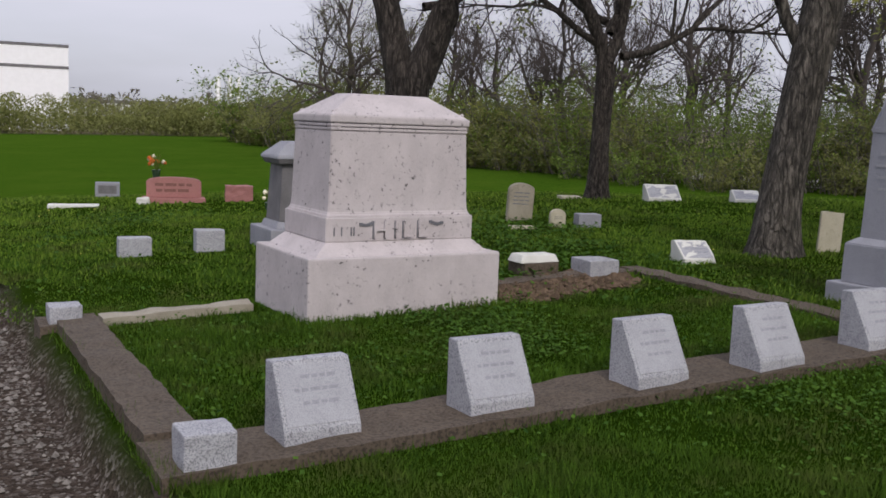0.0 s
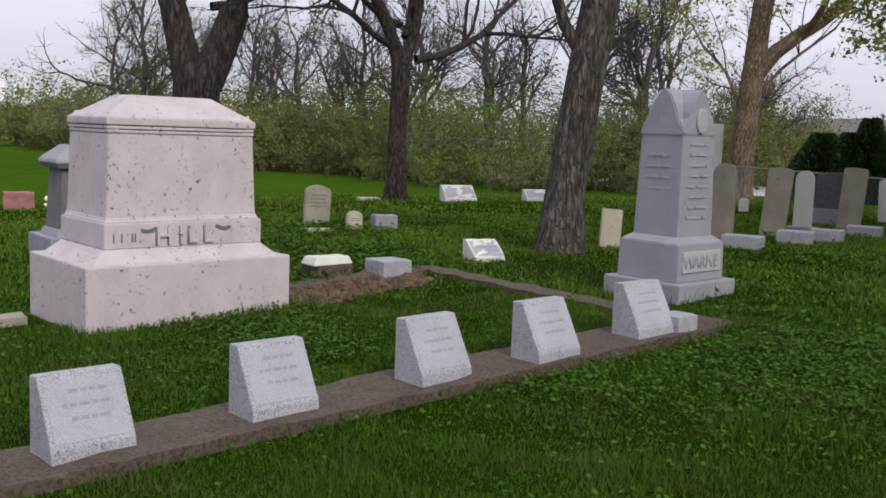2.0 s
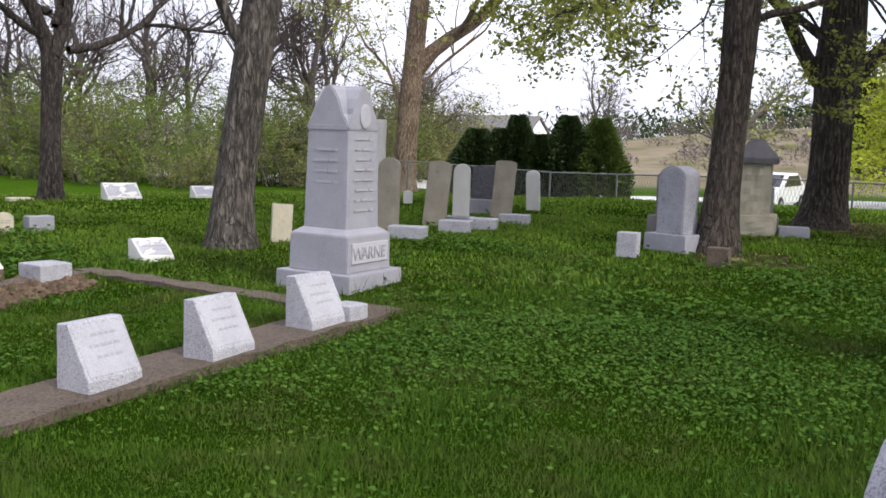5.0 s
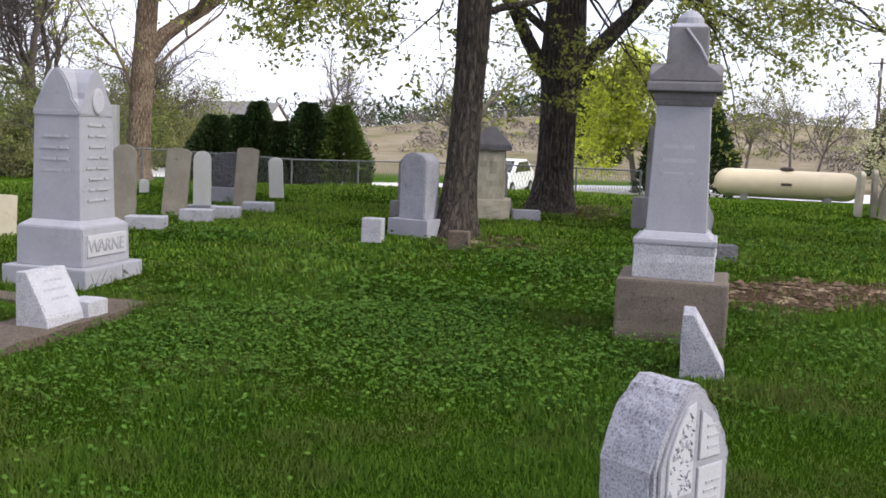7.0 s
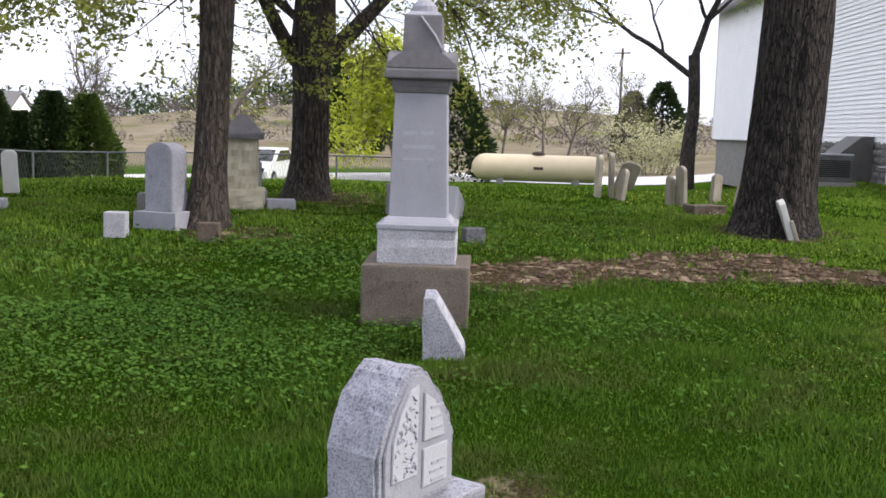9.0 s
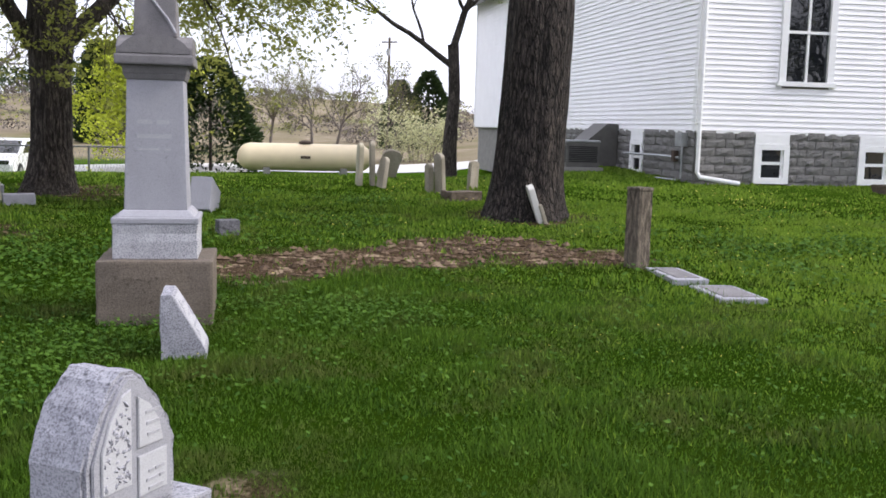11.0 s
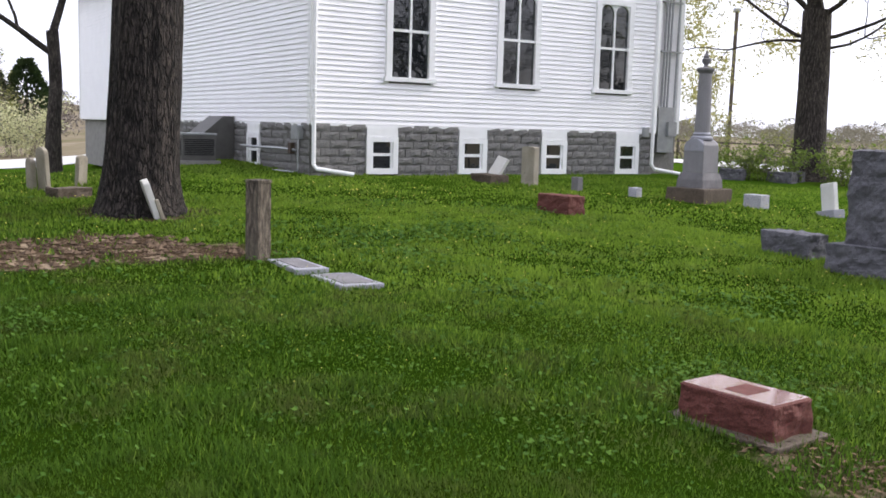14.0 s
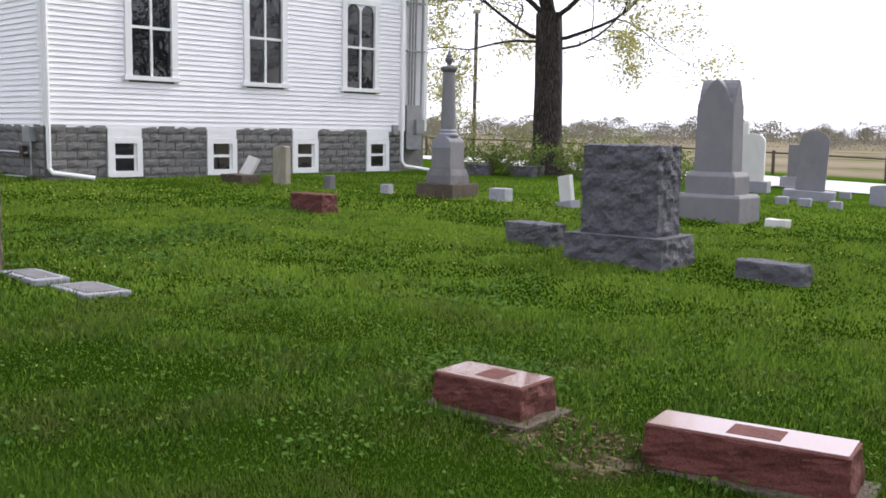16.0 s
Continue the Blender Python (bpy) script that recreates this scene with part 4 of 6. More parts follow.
# ---- trees ----
def grow(vs, fs, tips, rng, p, d, length, r, level, last, wild=0.25, up=0.05, kids=3, droop=0.0, taper=0.55, spread=(35, 65), sides=(12, 8, 5, 4, 3)):
    """A limb with its side limbs; the ends go into tips."""
    n = 7 if level == 0 else (5 if level < 3 else 3)
    pts, rad = [p.copy()], [r]
    for i in range(n):
        d = (d + Vector((rng.uniform(-1, 1), rng.uniform(-1, 1), rng.uniform(-1, 1))) * wild * (0.35 if level == 0 else 1) + Vector((0, 0, up - droop * level * 0.4))).normalized()
        p = p + d * length / n
        pts.append(p.copy())
        rad.append(r * (1 - (1 - taper) * (i + 1) / n))
    tube_into(vs, fs, pts, rad, sides[min(level, 4)])
    if level >= last:
        tips.extend((q, d) for q in pts[1:])
        return
    for k in range(kids if level else kids + 1):
        t = rng.uniform(0.35, 1.0) if level else rng.uniform(0.55, 1.0)
        i = min(n, max(1, round(t * n)))
        dd = (pts[i] - pts[i - 1]).normalized()
        side = dd.orthogonal().normalized()
        side.rotate(Matrix.Rotation(rng.uniform(0, 2 * math.pi), 3, dd))
        a = radians(rng.uniform(*spread))
        nd = (dd * math.cos(a) + side * math.sin(a)).normalized()
        grow(vs, fs, tips, rng, pts[i], nd, length * rng.uniform(0.5, 0.78) * (0.85 if level == 0 else 1), rad[i] * rng.uniform(0.5, 0.72), level + 1, last, wild, up, kids, droop, taper, spread, sides)
    grow(vs, fs, tips, rng, pts[-1], d, length * 0.62, rad[-1] * 0.95, level + 1, last, wild, up, kids, droop, taper, spread, sides)


def leaves(tips, rng, count, size, spread, hang=0.0):
    """Small separate leaves scattered round the ends of the twigs."""
    vs, fs = [], []
    if not tips:
        return vs, fs
    for n in range(count):
        if n % 7 == 0:
            q, d = tips[rng.randrange(len(tips))]
            heart = q + Vector((rng.gauss(0, 1), rng.gauss(0, 1), rng.gauss(0, 0.8) - hang)) * spread * 0.6
        c = heart + Vector((rng.gauss(0, 1), rng.gauss(0, 1), rng.gauss(0, 0.8))) * min(spread * 0.4, size * 1.9)
        s = size * rng.uniform(0.6, 1.3)
        a = Vector((rng.uniform(-1, 1), rng.uniform(-1, 1), rng.uniform(-0.9, 0.2))).normalized()
        b = a.cross(Vector((rng.uniform(-1, 1), rng.uniform(-1, 1), rng.uniform(-1, 1)))).normalized()
        k = len(vs)
        vs += [c - a * s, c + b * s * 0.5, c + a * s, c - b * s * 0.5]
        fs.append((k, k + 1, k + 2, k + 3))
    return vs, fs


def trunk_tube(vs, fs, pts, radii, sides, ridge, seed):
    """A trunk with root flare and furrows in its outline."""
    base = len(vs)
    tube_into(vs, fs, pts, radii, sides)
    for i in range(base, len(vs)):
        row = (i - base) // sides
        c = pts[row]
        off = vs[i] - c
        a = math.atan2(off.y, off.x)
        k = 1 + ridge * (noise.noise((3.5 * math.cos(a), 3.5 * math.sin(a), seed + c.z * 0.35)) + 0.55 * noise.noise((9 * math.cos(a), 9 * math.sin(a), seed + c.z * 0.9)) + 0.6 * abs(noise.noise((17 * math.cos(a), 17 * math.sin(a), seed + c.z * 0.7))))
        vs[i] = c + off * k


def spline(pts, n):
    out = []
    P = [Vector(p) for p in pts]
    for i in range(len(P) - 1):
        a, b, c, d = P[max(i - 1, 0)], P[i], P[i + 1], P[min(i + 2, len(P) - 1)]
        for k in range(n):
            t = k / n
            out.append(0.5 * ((2 * b) + (c - a) * t + (2 * a - 5 * b + 4 * c - d) * t * t + (3 * b - a - 3 * c + d) * t ** 3))
    out.append(P[-1])
    return out


def big_tree(name, x, y, trunk, limbs, label, bark_mat, leaf_mat, leaf_count, leaf_size, seed, twig_last=4, kids=3, flare=1.5, ridge=0.05, spread=0.25, droop=0.0, group="", hang=0.0):
    """trunk: rows of (dx, dy, z, radius). limbs: rows of (dx, dy, z, towards x, y, z, length, radius)."""
    z = land(x, y)
    t = thing(name, x, y, z, 0, label, "tree", group)
    rng = random.Random(seed)
    vs, fs, tips = [], [], []
    n = 8
    pts = spline([r[:3] for r in trunk], n)
    rr = [r[3] for r in trunk]
    rad = []
    for i in range(len(pts)):
        k = i / n
        j = min(int(k), len(rr) - 2)
        f = k - j
        h = pts[i].z
        rad.append((rr[j] * (1 - f) + rr[j + 1] * f) * (1 + (flare - 1) * math.exp(-max(0, h + 0.1) * 4.0)))
    trunk_tube(vs, fs, pts, rad, 56, ridge, seed)
    part("trunk", (vs, fs), bark_mat, t, smooth=True)
    vs, fs = [], []
    for lx, ly, lz, tx, ty, tz, ln, r in limbs:
        grow(vs, fs, tips, rng, Vector((lx, ly, lz)), Vector((tx, ty, tz)).normalized(), ln, r, 1, twig_last, 0.28, 0.06, kids, droop)
    part("branching", (vs, fs), bark_mat, t, smooth=True)
    if leaf_count:
        part("crown", leaves(tips, rng, leaf_count, leaf_size, spread, hang), leaf_mat, t)
    return t


# twin-stemmed tree behind the pale monument
big_tree("twin_trunk_tree", -0.57, 13.6, [(0, 0, -0.2, 0.33), (0, 0, 1.0, 0.28), (0.02, 0, 2.05, 0.30)],
         [(-0.06, 0, 2.0, -0.28, 0.1, 1, 2.6, 0.21), (0.12, 0, 2.0, 0.16, -0.1, 1, 2.6, 0.24), (0.2, 0, 3.0, 1, 0.2, 0.25, 2.2, 0.06), (-0.3, 0, 3.3, -1, 0.2, 0.5, 2.0, 0.05)],
         "dark twin-stemmed tree with sparse spring twigs", M_BARKD, M_LEAFB, 2600, 0.05, 11, ridge=0.07)
# dark spreading tree
big_tree("spreading_tree", 2.85, 18.4, [(0, 0, -0.3, 0.20), (0.0, 0, 1.2, 0.16), (0.03, 0, 2.45, 0.18)],
         [(0, 0, 2.4, -0.25, 0, 1, 2.2, 0.15), (0.05, 0, 2.5, 0.6, -0.1, 0.8, 2.0, 0.12), (-0.05, 0, 2.75, -1, -0.1, 0.35, 2.6, 0.07),
          (0.3, 0, 2.6, 1, 0.1, 0.45, 2.6, 0.08), (0, 0, 3.2, -0.6, 0.3, 0.5, 2.2, 0.07), (0.1, 0.1, 3.0, 0.3, 0.5, 1, 2.2, 0.09)],
         "dark tree with wide low limbs and opening buds", M_BARKD, M_LEAFB, 4200, 0.05, 12, kids=4, ridge=0.07)
# tall grey trunk beside the plot
# its high leaves are added out of view to cast shade
big_tree("tall_grey_tree", 3.82, 11.4, [(0, 0, -0.2, 0.27), (0.02, 0, 0.6, 0.235), (0.20, 0, 2.0, 0.225), (0.42, 0.05, 3.4, 0.22), (0.6, 0.1, 5.6, 0.2)],
         [(0.22, 0, 2.2, -0.55, 0, 1, 2.8, 0.085), (0.55, 0, 4.4, 1, 0.2, 0.8, 2.4, 0.11), (0.6, 0, 5.4, -0.4, 0.3, 1, 2.6, 0.13)],
         "tall leaning grey tree trunk with furrowed bark", M_BARK, M_LEAFB, 5000, 0.07, 13, flare=1.5, ridge=0.06)
# brown vine-covered tree further off
big_tree("vine_clad_tree", 17.2, 32.6, [(0, 0, -0.3, 0.42), (0.1, 0, 2.4, 0.38), (0.3, 0, 5.2, 0.36), (0.5, 0, 7.6, 0.3)],
         [(0.4, 0, 4.4, 1, -0.3, 0.75, 4.5, 0.30), (0.5, 0, 7.0, -0.3, 0, 1, 3.5, 0.2), (0.1, 0, 2.6, -0.7, 0.2, 0.8, 3.2, 0.08), (0.3, 0, 3.4, 0.8, 0, 0.8, 3.6, 0.07)],
         "tan-barked tree wrapped in bare vines with yellow-green leaves", M_BARKT, M_LEAFY, 7000, 0.07, 14, ridge=0.10, spread=0.3)
# knotty trunk by the grey tablet
big_tree("leaning_maple", 9.07, 8.72, [(-0.05, 0, -0.2, 0.26), (0.02, 0, 0.8, 0.20), (0.10, 0, 2.0, 0.19), (0.14, 0, 2.9, 0.21), (0.22, 0, 5.0, 0.2)],
         [(0.12, 0.05, 2.7, 0.8, -0.6, 0.42, 2.0, 0.05), (0.15, 0, 3.1, -0.85, 0.75, 0.22, 1.7, 0.05), (0.2, 0, 3.5, -0.6, 0.9, 0.10, 1.9, 0.05), (0.2, 0, 3.3, -0.9, 0.3, 0.12, 1.6, 0.05), (0.2, 0, 3.6, -0.9, 1.0, 0.05, 2.2, 0.05), (0.2, 0, 4.2, 0.6, -0.7, 0.3, 2.0, 0.07), (0.2, 0, 4.9, -0.2, -0.2, 1, 3.0, 0.12)],
         "maple with a knotty brown trunk and fresh spring leaves", M_BARKB, M_LEAFY, 14000, 0.040, 15, ridge=0.06, spread=0.14, droop=0.09, hang=0.5)
# forked maple with wide limbs
big_tree("forked_maple", 12.35, 9.85, [(-0.1, 0, -0.25, 0.34), (0.0, 0, 0.7, 0.27), (0.02, 0, 1.7, 0.275), (0.06, 0, 2.5, 0.33), (0.1, 0, 3.6, 0.28)],
         [(-0.16, 0.14, 2.1, -0.42, 0.50, 1.25, 3.0, 0.12), (0.17, -0.14, 2.2, 0.42, -0.48, 1.2, 3.2, 0.14), (0.1, 0, 3.5, 0.05, 0, 1, 2.8, 0.22), (-0.05, 0.12, 2.7, -0.45, 0.6, 0.9, 2.6, 0.07),
          (0.15, -0.1, 3.6, 0.75, -0.9, 0.2, 2.3, 0.08), (0, 0, 3.7, -0.9, -0.2, 0.2, 2.0, 0.06), (0.1, 0, 3.7, 0.1, -1, 0.12, 2.2, 0.06), (0.1, 0, 3.8, -0.3, -1, 0.15, 2.0, 0.06), (0.1, 0, 3.7, -0.9, 0.8, 0.15, 2.4, 0.06), (0.1, 0, 3.6, -0.5, -0.7, 0.1, 2.0, 0.05), (0.1, 0, 3.7, 0.5, -0.6, 0.12, 2.0, 0.05)],
         "large forked maple with dark bark and yellow-green spring leaves", M_BARKD, M_LEAFY, 34000, 0.042, 16, ridge=0.08, spread=0.17, droop=0.11, hang=0.65)
# the great trunk by the church
# the leafy crown is unseen, added above view to shade the lawn
big_tree("great_oak", 13.62, 2.98, [(-0.02, 0.03, -0.25, 0.54), (0, 0.02, 0.5, 0.47), (0.02, -0.03, 1.6, 0.445), (0.0, -0.08, 2.8, 0.425), (0, -0.12, 5.2, 0.40)],
         [(0, 0, 4.8, 0.8, 0.5, 1, 3.4, 0.25), (0, 0, 4.9, -0.5, 0.8, 0.9, 3.6, 0.22), (0, 0, 5.1, -0.2, -0.6, 1, 3.2, 0.25)],
         "massive old tree trunk with deeply furrowed dark bark", M_BARKO, M_LEAFY, 12000, 0.09, 17, flare=1.25, ridge=0.09)
# thin dark tree by the church wing
big_tree("slim_tree", 27.0, 8.7, [(0, 0, -0.3, 0.24), (0.05, 0, 1.4, 0.19), (0.15, -0.05, 2.6, 0.16), (0.1, 0, 4.0, 0.15)],
         [(0.1, 0, 3.4, -0.5, 0.9, 0.9, 2.6, 0.09), (0.1, 0, 3.9, 0.2, -0.3, 1, 2.6, 0.11)],
         "slim dark tree with bare limbs beside the church", M_BARKD, M_LEAFY, 1200, 0.06, 18)
# tree by the road past the church
big_tree("roadside_tree", 25.3, -10.7, [(-0.2, 0.1, -0.3, 0.46), (-0.1, 0.05, 1.0, 0.38), (0.05, 0, 2.6, 0.36), (0.12, 0, 4.2, 0.34)],
         [(0.1, 0, 3.5, 0.6, 1.0, 0.25, 2.4, 0.055), (0.1, 0, 3.5, -0.6, -0.9, 0.25, 2.4, 0.055), (0.1, 0, 3.3, -0.3, -0.9, 0.05, 2.0, 0.04), (0.1, 0, 3.4, 0.4, 1.0, 0.0, 2.2, 0.04), (0.1, 0, 4.1, -0.1, 0.2, 1, 2.8, 0.2), (0.1, 0, 4.0, -0.6, -1, 0.7, 3.0, 0.075), (0.1, 0, 4.0, 0.5, 1.0, 0.8, 3.0, 0.075)],
         "leaning dark roadside tree with pale young leaves", M_BARKD, M_LEAFP, 30000, 0.05, 19, spread=0.34)


def small_tree(name, x, y, h, r, seed, bark_mat, leaf_mat, count, size, label, kids=4, spread=0.3, last=4, lean=0.0, group="", wild=0.3):
    z = land(x, y)
    t = thing(name, x, y, z, 0, label, "tree", group)
    rng = random.Random(seed)
    vs, fs, tips = [], [], []
    grow(vs, fs, tips, rng, Vector((0, 0, -0.2)), Vector((lean, 0, 1)).normalized(), h * 0.42, r, 0, last, wild, 0.07, kids, 0.0, 0.6, (25, 60), (8, 6, 4, 3, 3))
    part("trunk", (vs, fs), bark_mat, t, smooth=True)
    if count:
        part("crown", leaves(tips, rng, count, size, spread), leaf_mat, t)
    return t


def bush(x, y, w, h, seed, leaf_mat, count, size, label="scrubby green hedgerow bush with bare stems", name="hedge_bush", group="hedgerow bushes", dense=0.0):
    """Many thin stems from one foot with small leaves round them."""
    z = land(x, y)
    t = thing(name, x, y, z, 0, label, "bush", group)
    rng = random.Random(seed)
    vs, fs, tips = [], [], []
    for _ in range(26):
        a = rng.uniform(0, 2 * math.pi)
        k = rng.random() ** 0.6
        foot = Vector((math.cos(a) * w * 0.32 * k, math.sin(a) * w * 0.32 * k, -0.1))
        d = Vector((math.cos(a) * 0.55 * k, math.sin(a) * 0.55 * k, 1)).normalized()
        ln = h * rng.uniform(0.6, 1.05)
        pts, rad = [], []
        for i in range(6):
            q = foot + d * ln * i / 5 + Vector((rng.gauss(0, 1), rng.gauss(0, 1), 0)) * 0.05 * h * i / 5
            pts.append(q)
            rad.append(0.028 * (1 - 0.8 * i / 5) * h / 3)
            if i > 0:
                tips.extend([(q, d)] * 2)
        tube_into(vs, fs, pts, rad, 3)
        for _ in range(5):
            i = rng.randrange(2, 6)
            e = pts[i] + Vector((rng.gauss(0, 1), rng.gauss(0, 1), rng.uniform(0.1, 1))) * 0.16 * h
            tube_into(vs, fs, [pts[i], e], [0.010 * h / 3, 0.004], 3)
            tips.append((e, d))
    part("stemwork", (vs, fs), M_TWIG, t)
    part("foliage", leaves(tips, rng, count, size, 0.12 * h), leaf_mat, t)
    return t


# hedgerow along the foot of the knoll
rng = random.Random(77)
HEDGE = [(-17.5, 92), (-9, 72), (-3, 58), (1.5, 51), (5, 47), (9, 40), (14, 36), (19, 36), (24, 40)]
pts = spline([(x, y, 0) for x, y in HEDGE], 4)
for i, p in enumerate(pts):
    far = p.y / 40
    bush(p.x + rng.uniform(-1, 1), p.y + rng.uniform(0.5, 2.0), 4.0 * far ** 0.6, rng.uniform(1.9, 4.2) * far ** 0.35, 300 + i, rng.choice((M_LEAFG, M_LEAFB, M_LEAFY)), 4200, 0.06 * far)
    if i % 2:
        bush(p.x + rng.uniform(-1, 1), p.y + 3.5, 4.5 * far ** 0.6, rng.uniform(3.6, 4.8) * far ** 0.4, 400 + i, rng.choice((M_LEAFG, M_LEAFB)), 3200, 0.065 * far)
    bush(p.x + rng.uniform(-1.5, 1.5), p.y - 0.9, 3.0 * far ** 0.5, rng.uniform(1.0, 1.7) * far ** 0.3, 500 + i, rng.choice((M_LEAFG, M_LEAFB)), 2000, 0.055 * far)
for i, (x, y, h, r) in enumerate([(-6.6, 63, 15, 0.24), (-8, 66, 12, 0.22), (-5.5, 62, 11, 0.2), (-2.5, 60, 10, 0.2), (1.8, 55, 9, 0.16), (7.5, 45, 9.5, 0.24), (10.5, 43, 10, 0.25), (12.5, 44, 9, 0.2),
                                  (15.5, 37, 10, 0.26), (4.6, 50, 8, 0.18), (17.5, 41, 10, 0.2), (20.5, 39, 8, 0.15), (23.5, 42, 6, 0.12), (0.2, 57, 11, 0.2), (3.2, 53, 10, 0.2), (6.0, 49, 11, 0.2), (8.8, 47, 11, 0.2), (13.8, 41, 11, 0.2)]):
    small_tree("bare_tree", x, y, h, r, 600 + i, M_TWIGD, M_LEAFB if i < 4 else M_TWIGD, 1400 if i < 4 else 500, 0.06, "bare grey hedgerow tree with fine spring twigs", kids=4, group="hedgerow trees")

# clipped arborvitae behind the fence
def evergreen(x, y, w, h, seed, label, name="arborvitae", cone=0.75, mat=None, count=9000, size=0.09, group=""):
    z = land(x, y)
    t = thing(name, x, y, z, 0, label, "evergreen", group)
    rng = random.Random(seed)
    part("trunk", tube([(0, 0, -0.2), (0, 0, h * 0.8)], 0.07, 6), M_BARKD, t)
    vs, fs = [], []
    for _ in range(count):
        k = rng.random() ** 0.8
        zz = 0.05 + k * h * 0.98
        rad = w / 2 * (1 - cone * k ** 2.2) * (0.62 + 0.42 * rng.random() ** 0.5)
        a = rng.uniform(0, 2 * math.pi)
        rad *= 1 + 0.16 * math.sin(a * 3 + seed) * math.sin(zz * 3 + seed)
        c = Vector((rad * math.cos(a), rad * math.sin(a), zz))
        o = Vector((math.cos(a), math.sin(a), rng.uniform(-0.2, 0.9))).normalized()
        b = o.cross(Vector((rng.uniform(-1, 1), rng.uniform(-1, 1), rng.uniform(-1, 1)))).normalized()
        s = size * rng.uniform(0.7, 1.5)
        i = len(vs)
        vs += [c - b * s * 0.5, c + b * s * 0.5, c + o * s * 1.4]
        fs.append((i, i + 1, i + 2))
    part("foliage", (vs, fs), mat or M_NEEDLE, t)
    return t


for i, (x, y, w, h) in enumerate([(15.55, 24.9, 1.9, 2.15), (16.2, 24.55, 1.5, 2.25), (16.6, 24.3, 1.35, 2.7), (17.1, 23.95, 1.4, 2.2), (17.75, 23.4, 1.6, 2.8), (18.5, 22.85, 1.75, 2.75)]):
    evergreen(x, y, w, h, 700 + i, "dark green clipped evergreen shrub behind the fence", cone=0.84, mat=M_NEEDLE if i < 5 else M_ARBOR, count=11000, group="evergreens along the fence")
evergreen(34.6, 21.2, 3.6, 4.4, 720, "dark green spruce by the tank", "spruce", 0.8, None, 6000, 0.14)
small_tree("golden_willow", 33.3, 22.7, 6.0, 0.14, 721, M_TWIG, M_LEAFYEL, 15000, 0.085, "bright yellow-green young tree", spread=0.45)
evergreen(52.7, 39.8, 3.8, 6.2, 722, "dark rounded pine on the far slope", "pine", 0.55, None, 5000, 0.28)
evergreen(61.7, 24.0, 2.4, 4.4, 723, "dark conifer beyond the tank", "spruce", 0.9, None, 3000, 0.2)
evergreen(62.2, 22.2, 3.2, 5.0, 724, "dark conifer beyond the tank", "spruce", 0.9, None, 3000, 0.2)
bush(45.0, 16.5, 3.6, 2.8, 730, M_PALE, 4200, 0.07, "pale flowering shrub beyond the tank", "flowering_shrub", "")
for i, (x, y, h) in enumerate([(52, 24, 6), (49, 26.5, 5.5), (55, 27, 6), (57, 23, 6.5)]):
    small_tree("thicket_tree", x, y, h, 0.10, 740 + i, M_TWIG, M_LEAFB, 1300, 0.07, "bare thicket tree with first leaves", group="thicket beyond the tank")
small_tree("crooked_tree", 24.5, 23.6, 6.0, 0.17, 750, M_TWIG, M_LEAFY, 900, 0.07, "small crooked tree with few leaves beyond the fence")
small_tree("bare_tree", 30.0, 38.0, 6.5, 0.14, 751, M_TWIG, M_TWIG, 300, 0.05, "bare tree on the far slope")

# trees behind the viewer, which the church windows mirror
for i, (x, y, h) in enumerate([(4.5, -17, 11), (9, -24, 12), (0, -12, 12), (-8, -9, 12), (7, -29, 13), (16.5, -25, 10)]):
    small_tree("yard_tree", x, y, h, 0.34, 760 + i, M_BARKD, M_LEAFB, 300, 0.08, "bare dark tree of the churchyard", group="churchyard trees")
for i, (x, y) in enumerate([(12.2, -20.5), (18.6, -29.0), (6.0, -22.0)]):
    big_tree("yard_oak", x, y, [(0, 0, -0.3, 0.5), (0, 0, 3, 0.42), (0.2, 0, 7, 0.36)],
             [(0.1, 0, 3.4, 0.9, 0.3, 0.8, 4.0, 0.2), (0.1, 0, 3.8, -0.9, 0.2, 0.8, 4.0, 0.2), (0.2, 0, 5.5, 0.3, 0.8, 0.8, 3.5, 0.18), (0.2, 0, 6.8, -0.2, -0.4, 1, 3.5, 0.22)],
             "large dark churchyard oak with opening leaves", M_BARKD, M_LEAFB, 700, 0.09, 780 + i, group="churchyard trees")

# ---- grave stones ----
def rough_monument():
    t = thing("rock_faced_monument", 10.72, -5.75, None, -145, "dark grey rock-faced granite monument on a wide base", "monument")
    part("base", roughen(block(1.24, 0.82, -0.1, 0.33, bevel=0.01), 15, 0.045, 8, 3, keep_top=0.325), M_ROUGH, t)
    part("die", roughen(block(0.98, 0.56, 0.328, 1.34, bevel=0.01), 18, 0.042, 8, 8, keep_low=0.34), M_ROUGH, t)


rough_monument()


def tablet_monument():
    t = thing("tall_gabled_monument", 15.02, -9.54, None, -145, "tall grey granite monument with a gabled top on stepped bases", "monument")
    part("base", loft([(1.16, 0.88, -0.1), (1.16, 0.88, 0.38), (1.08, 0.80, 0.43)]), M_GREY_BACKLIT, t)
    part("second_base", loft([(0.86, 0.62, 0.428), (0.86, 0.62, 0.72), (0.74, 0.50, 0.80)]), M_GREY_BACKLIT, t)
    part("shaft", loft([(0.66, 0.44, 0.798), (0.63, 0.42, 1.85)]), M_GREY_BACKLIT, t)
    gable_top(t, 0.63, 0.42, 1.84, 2.30, M_GREY_BACKLIT)


tablet_monument()


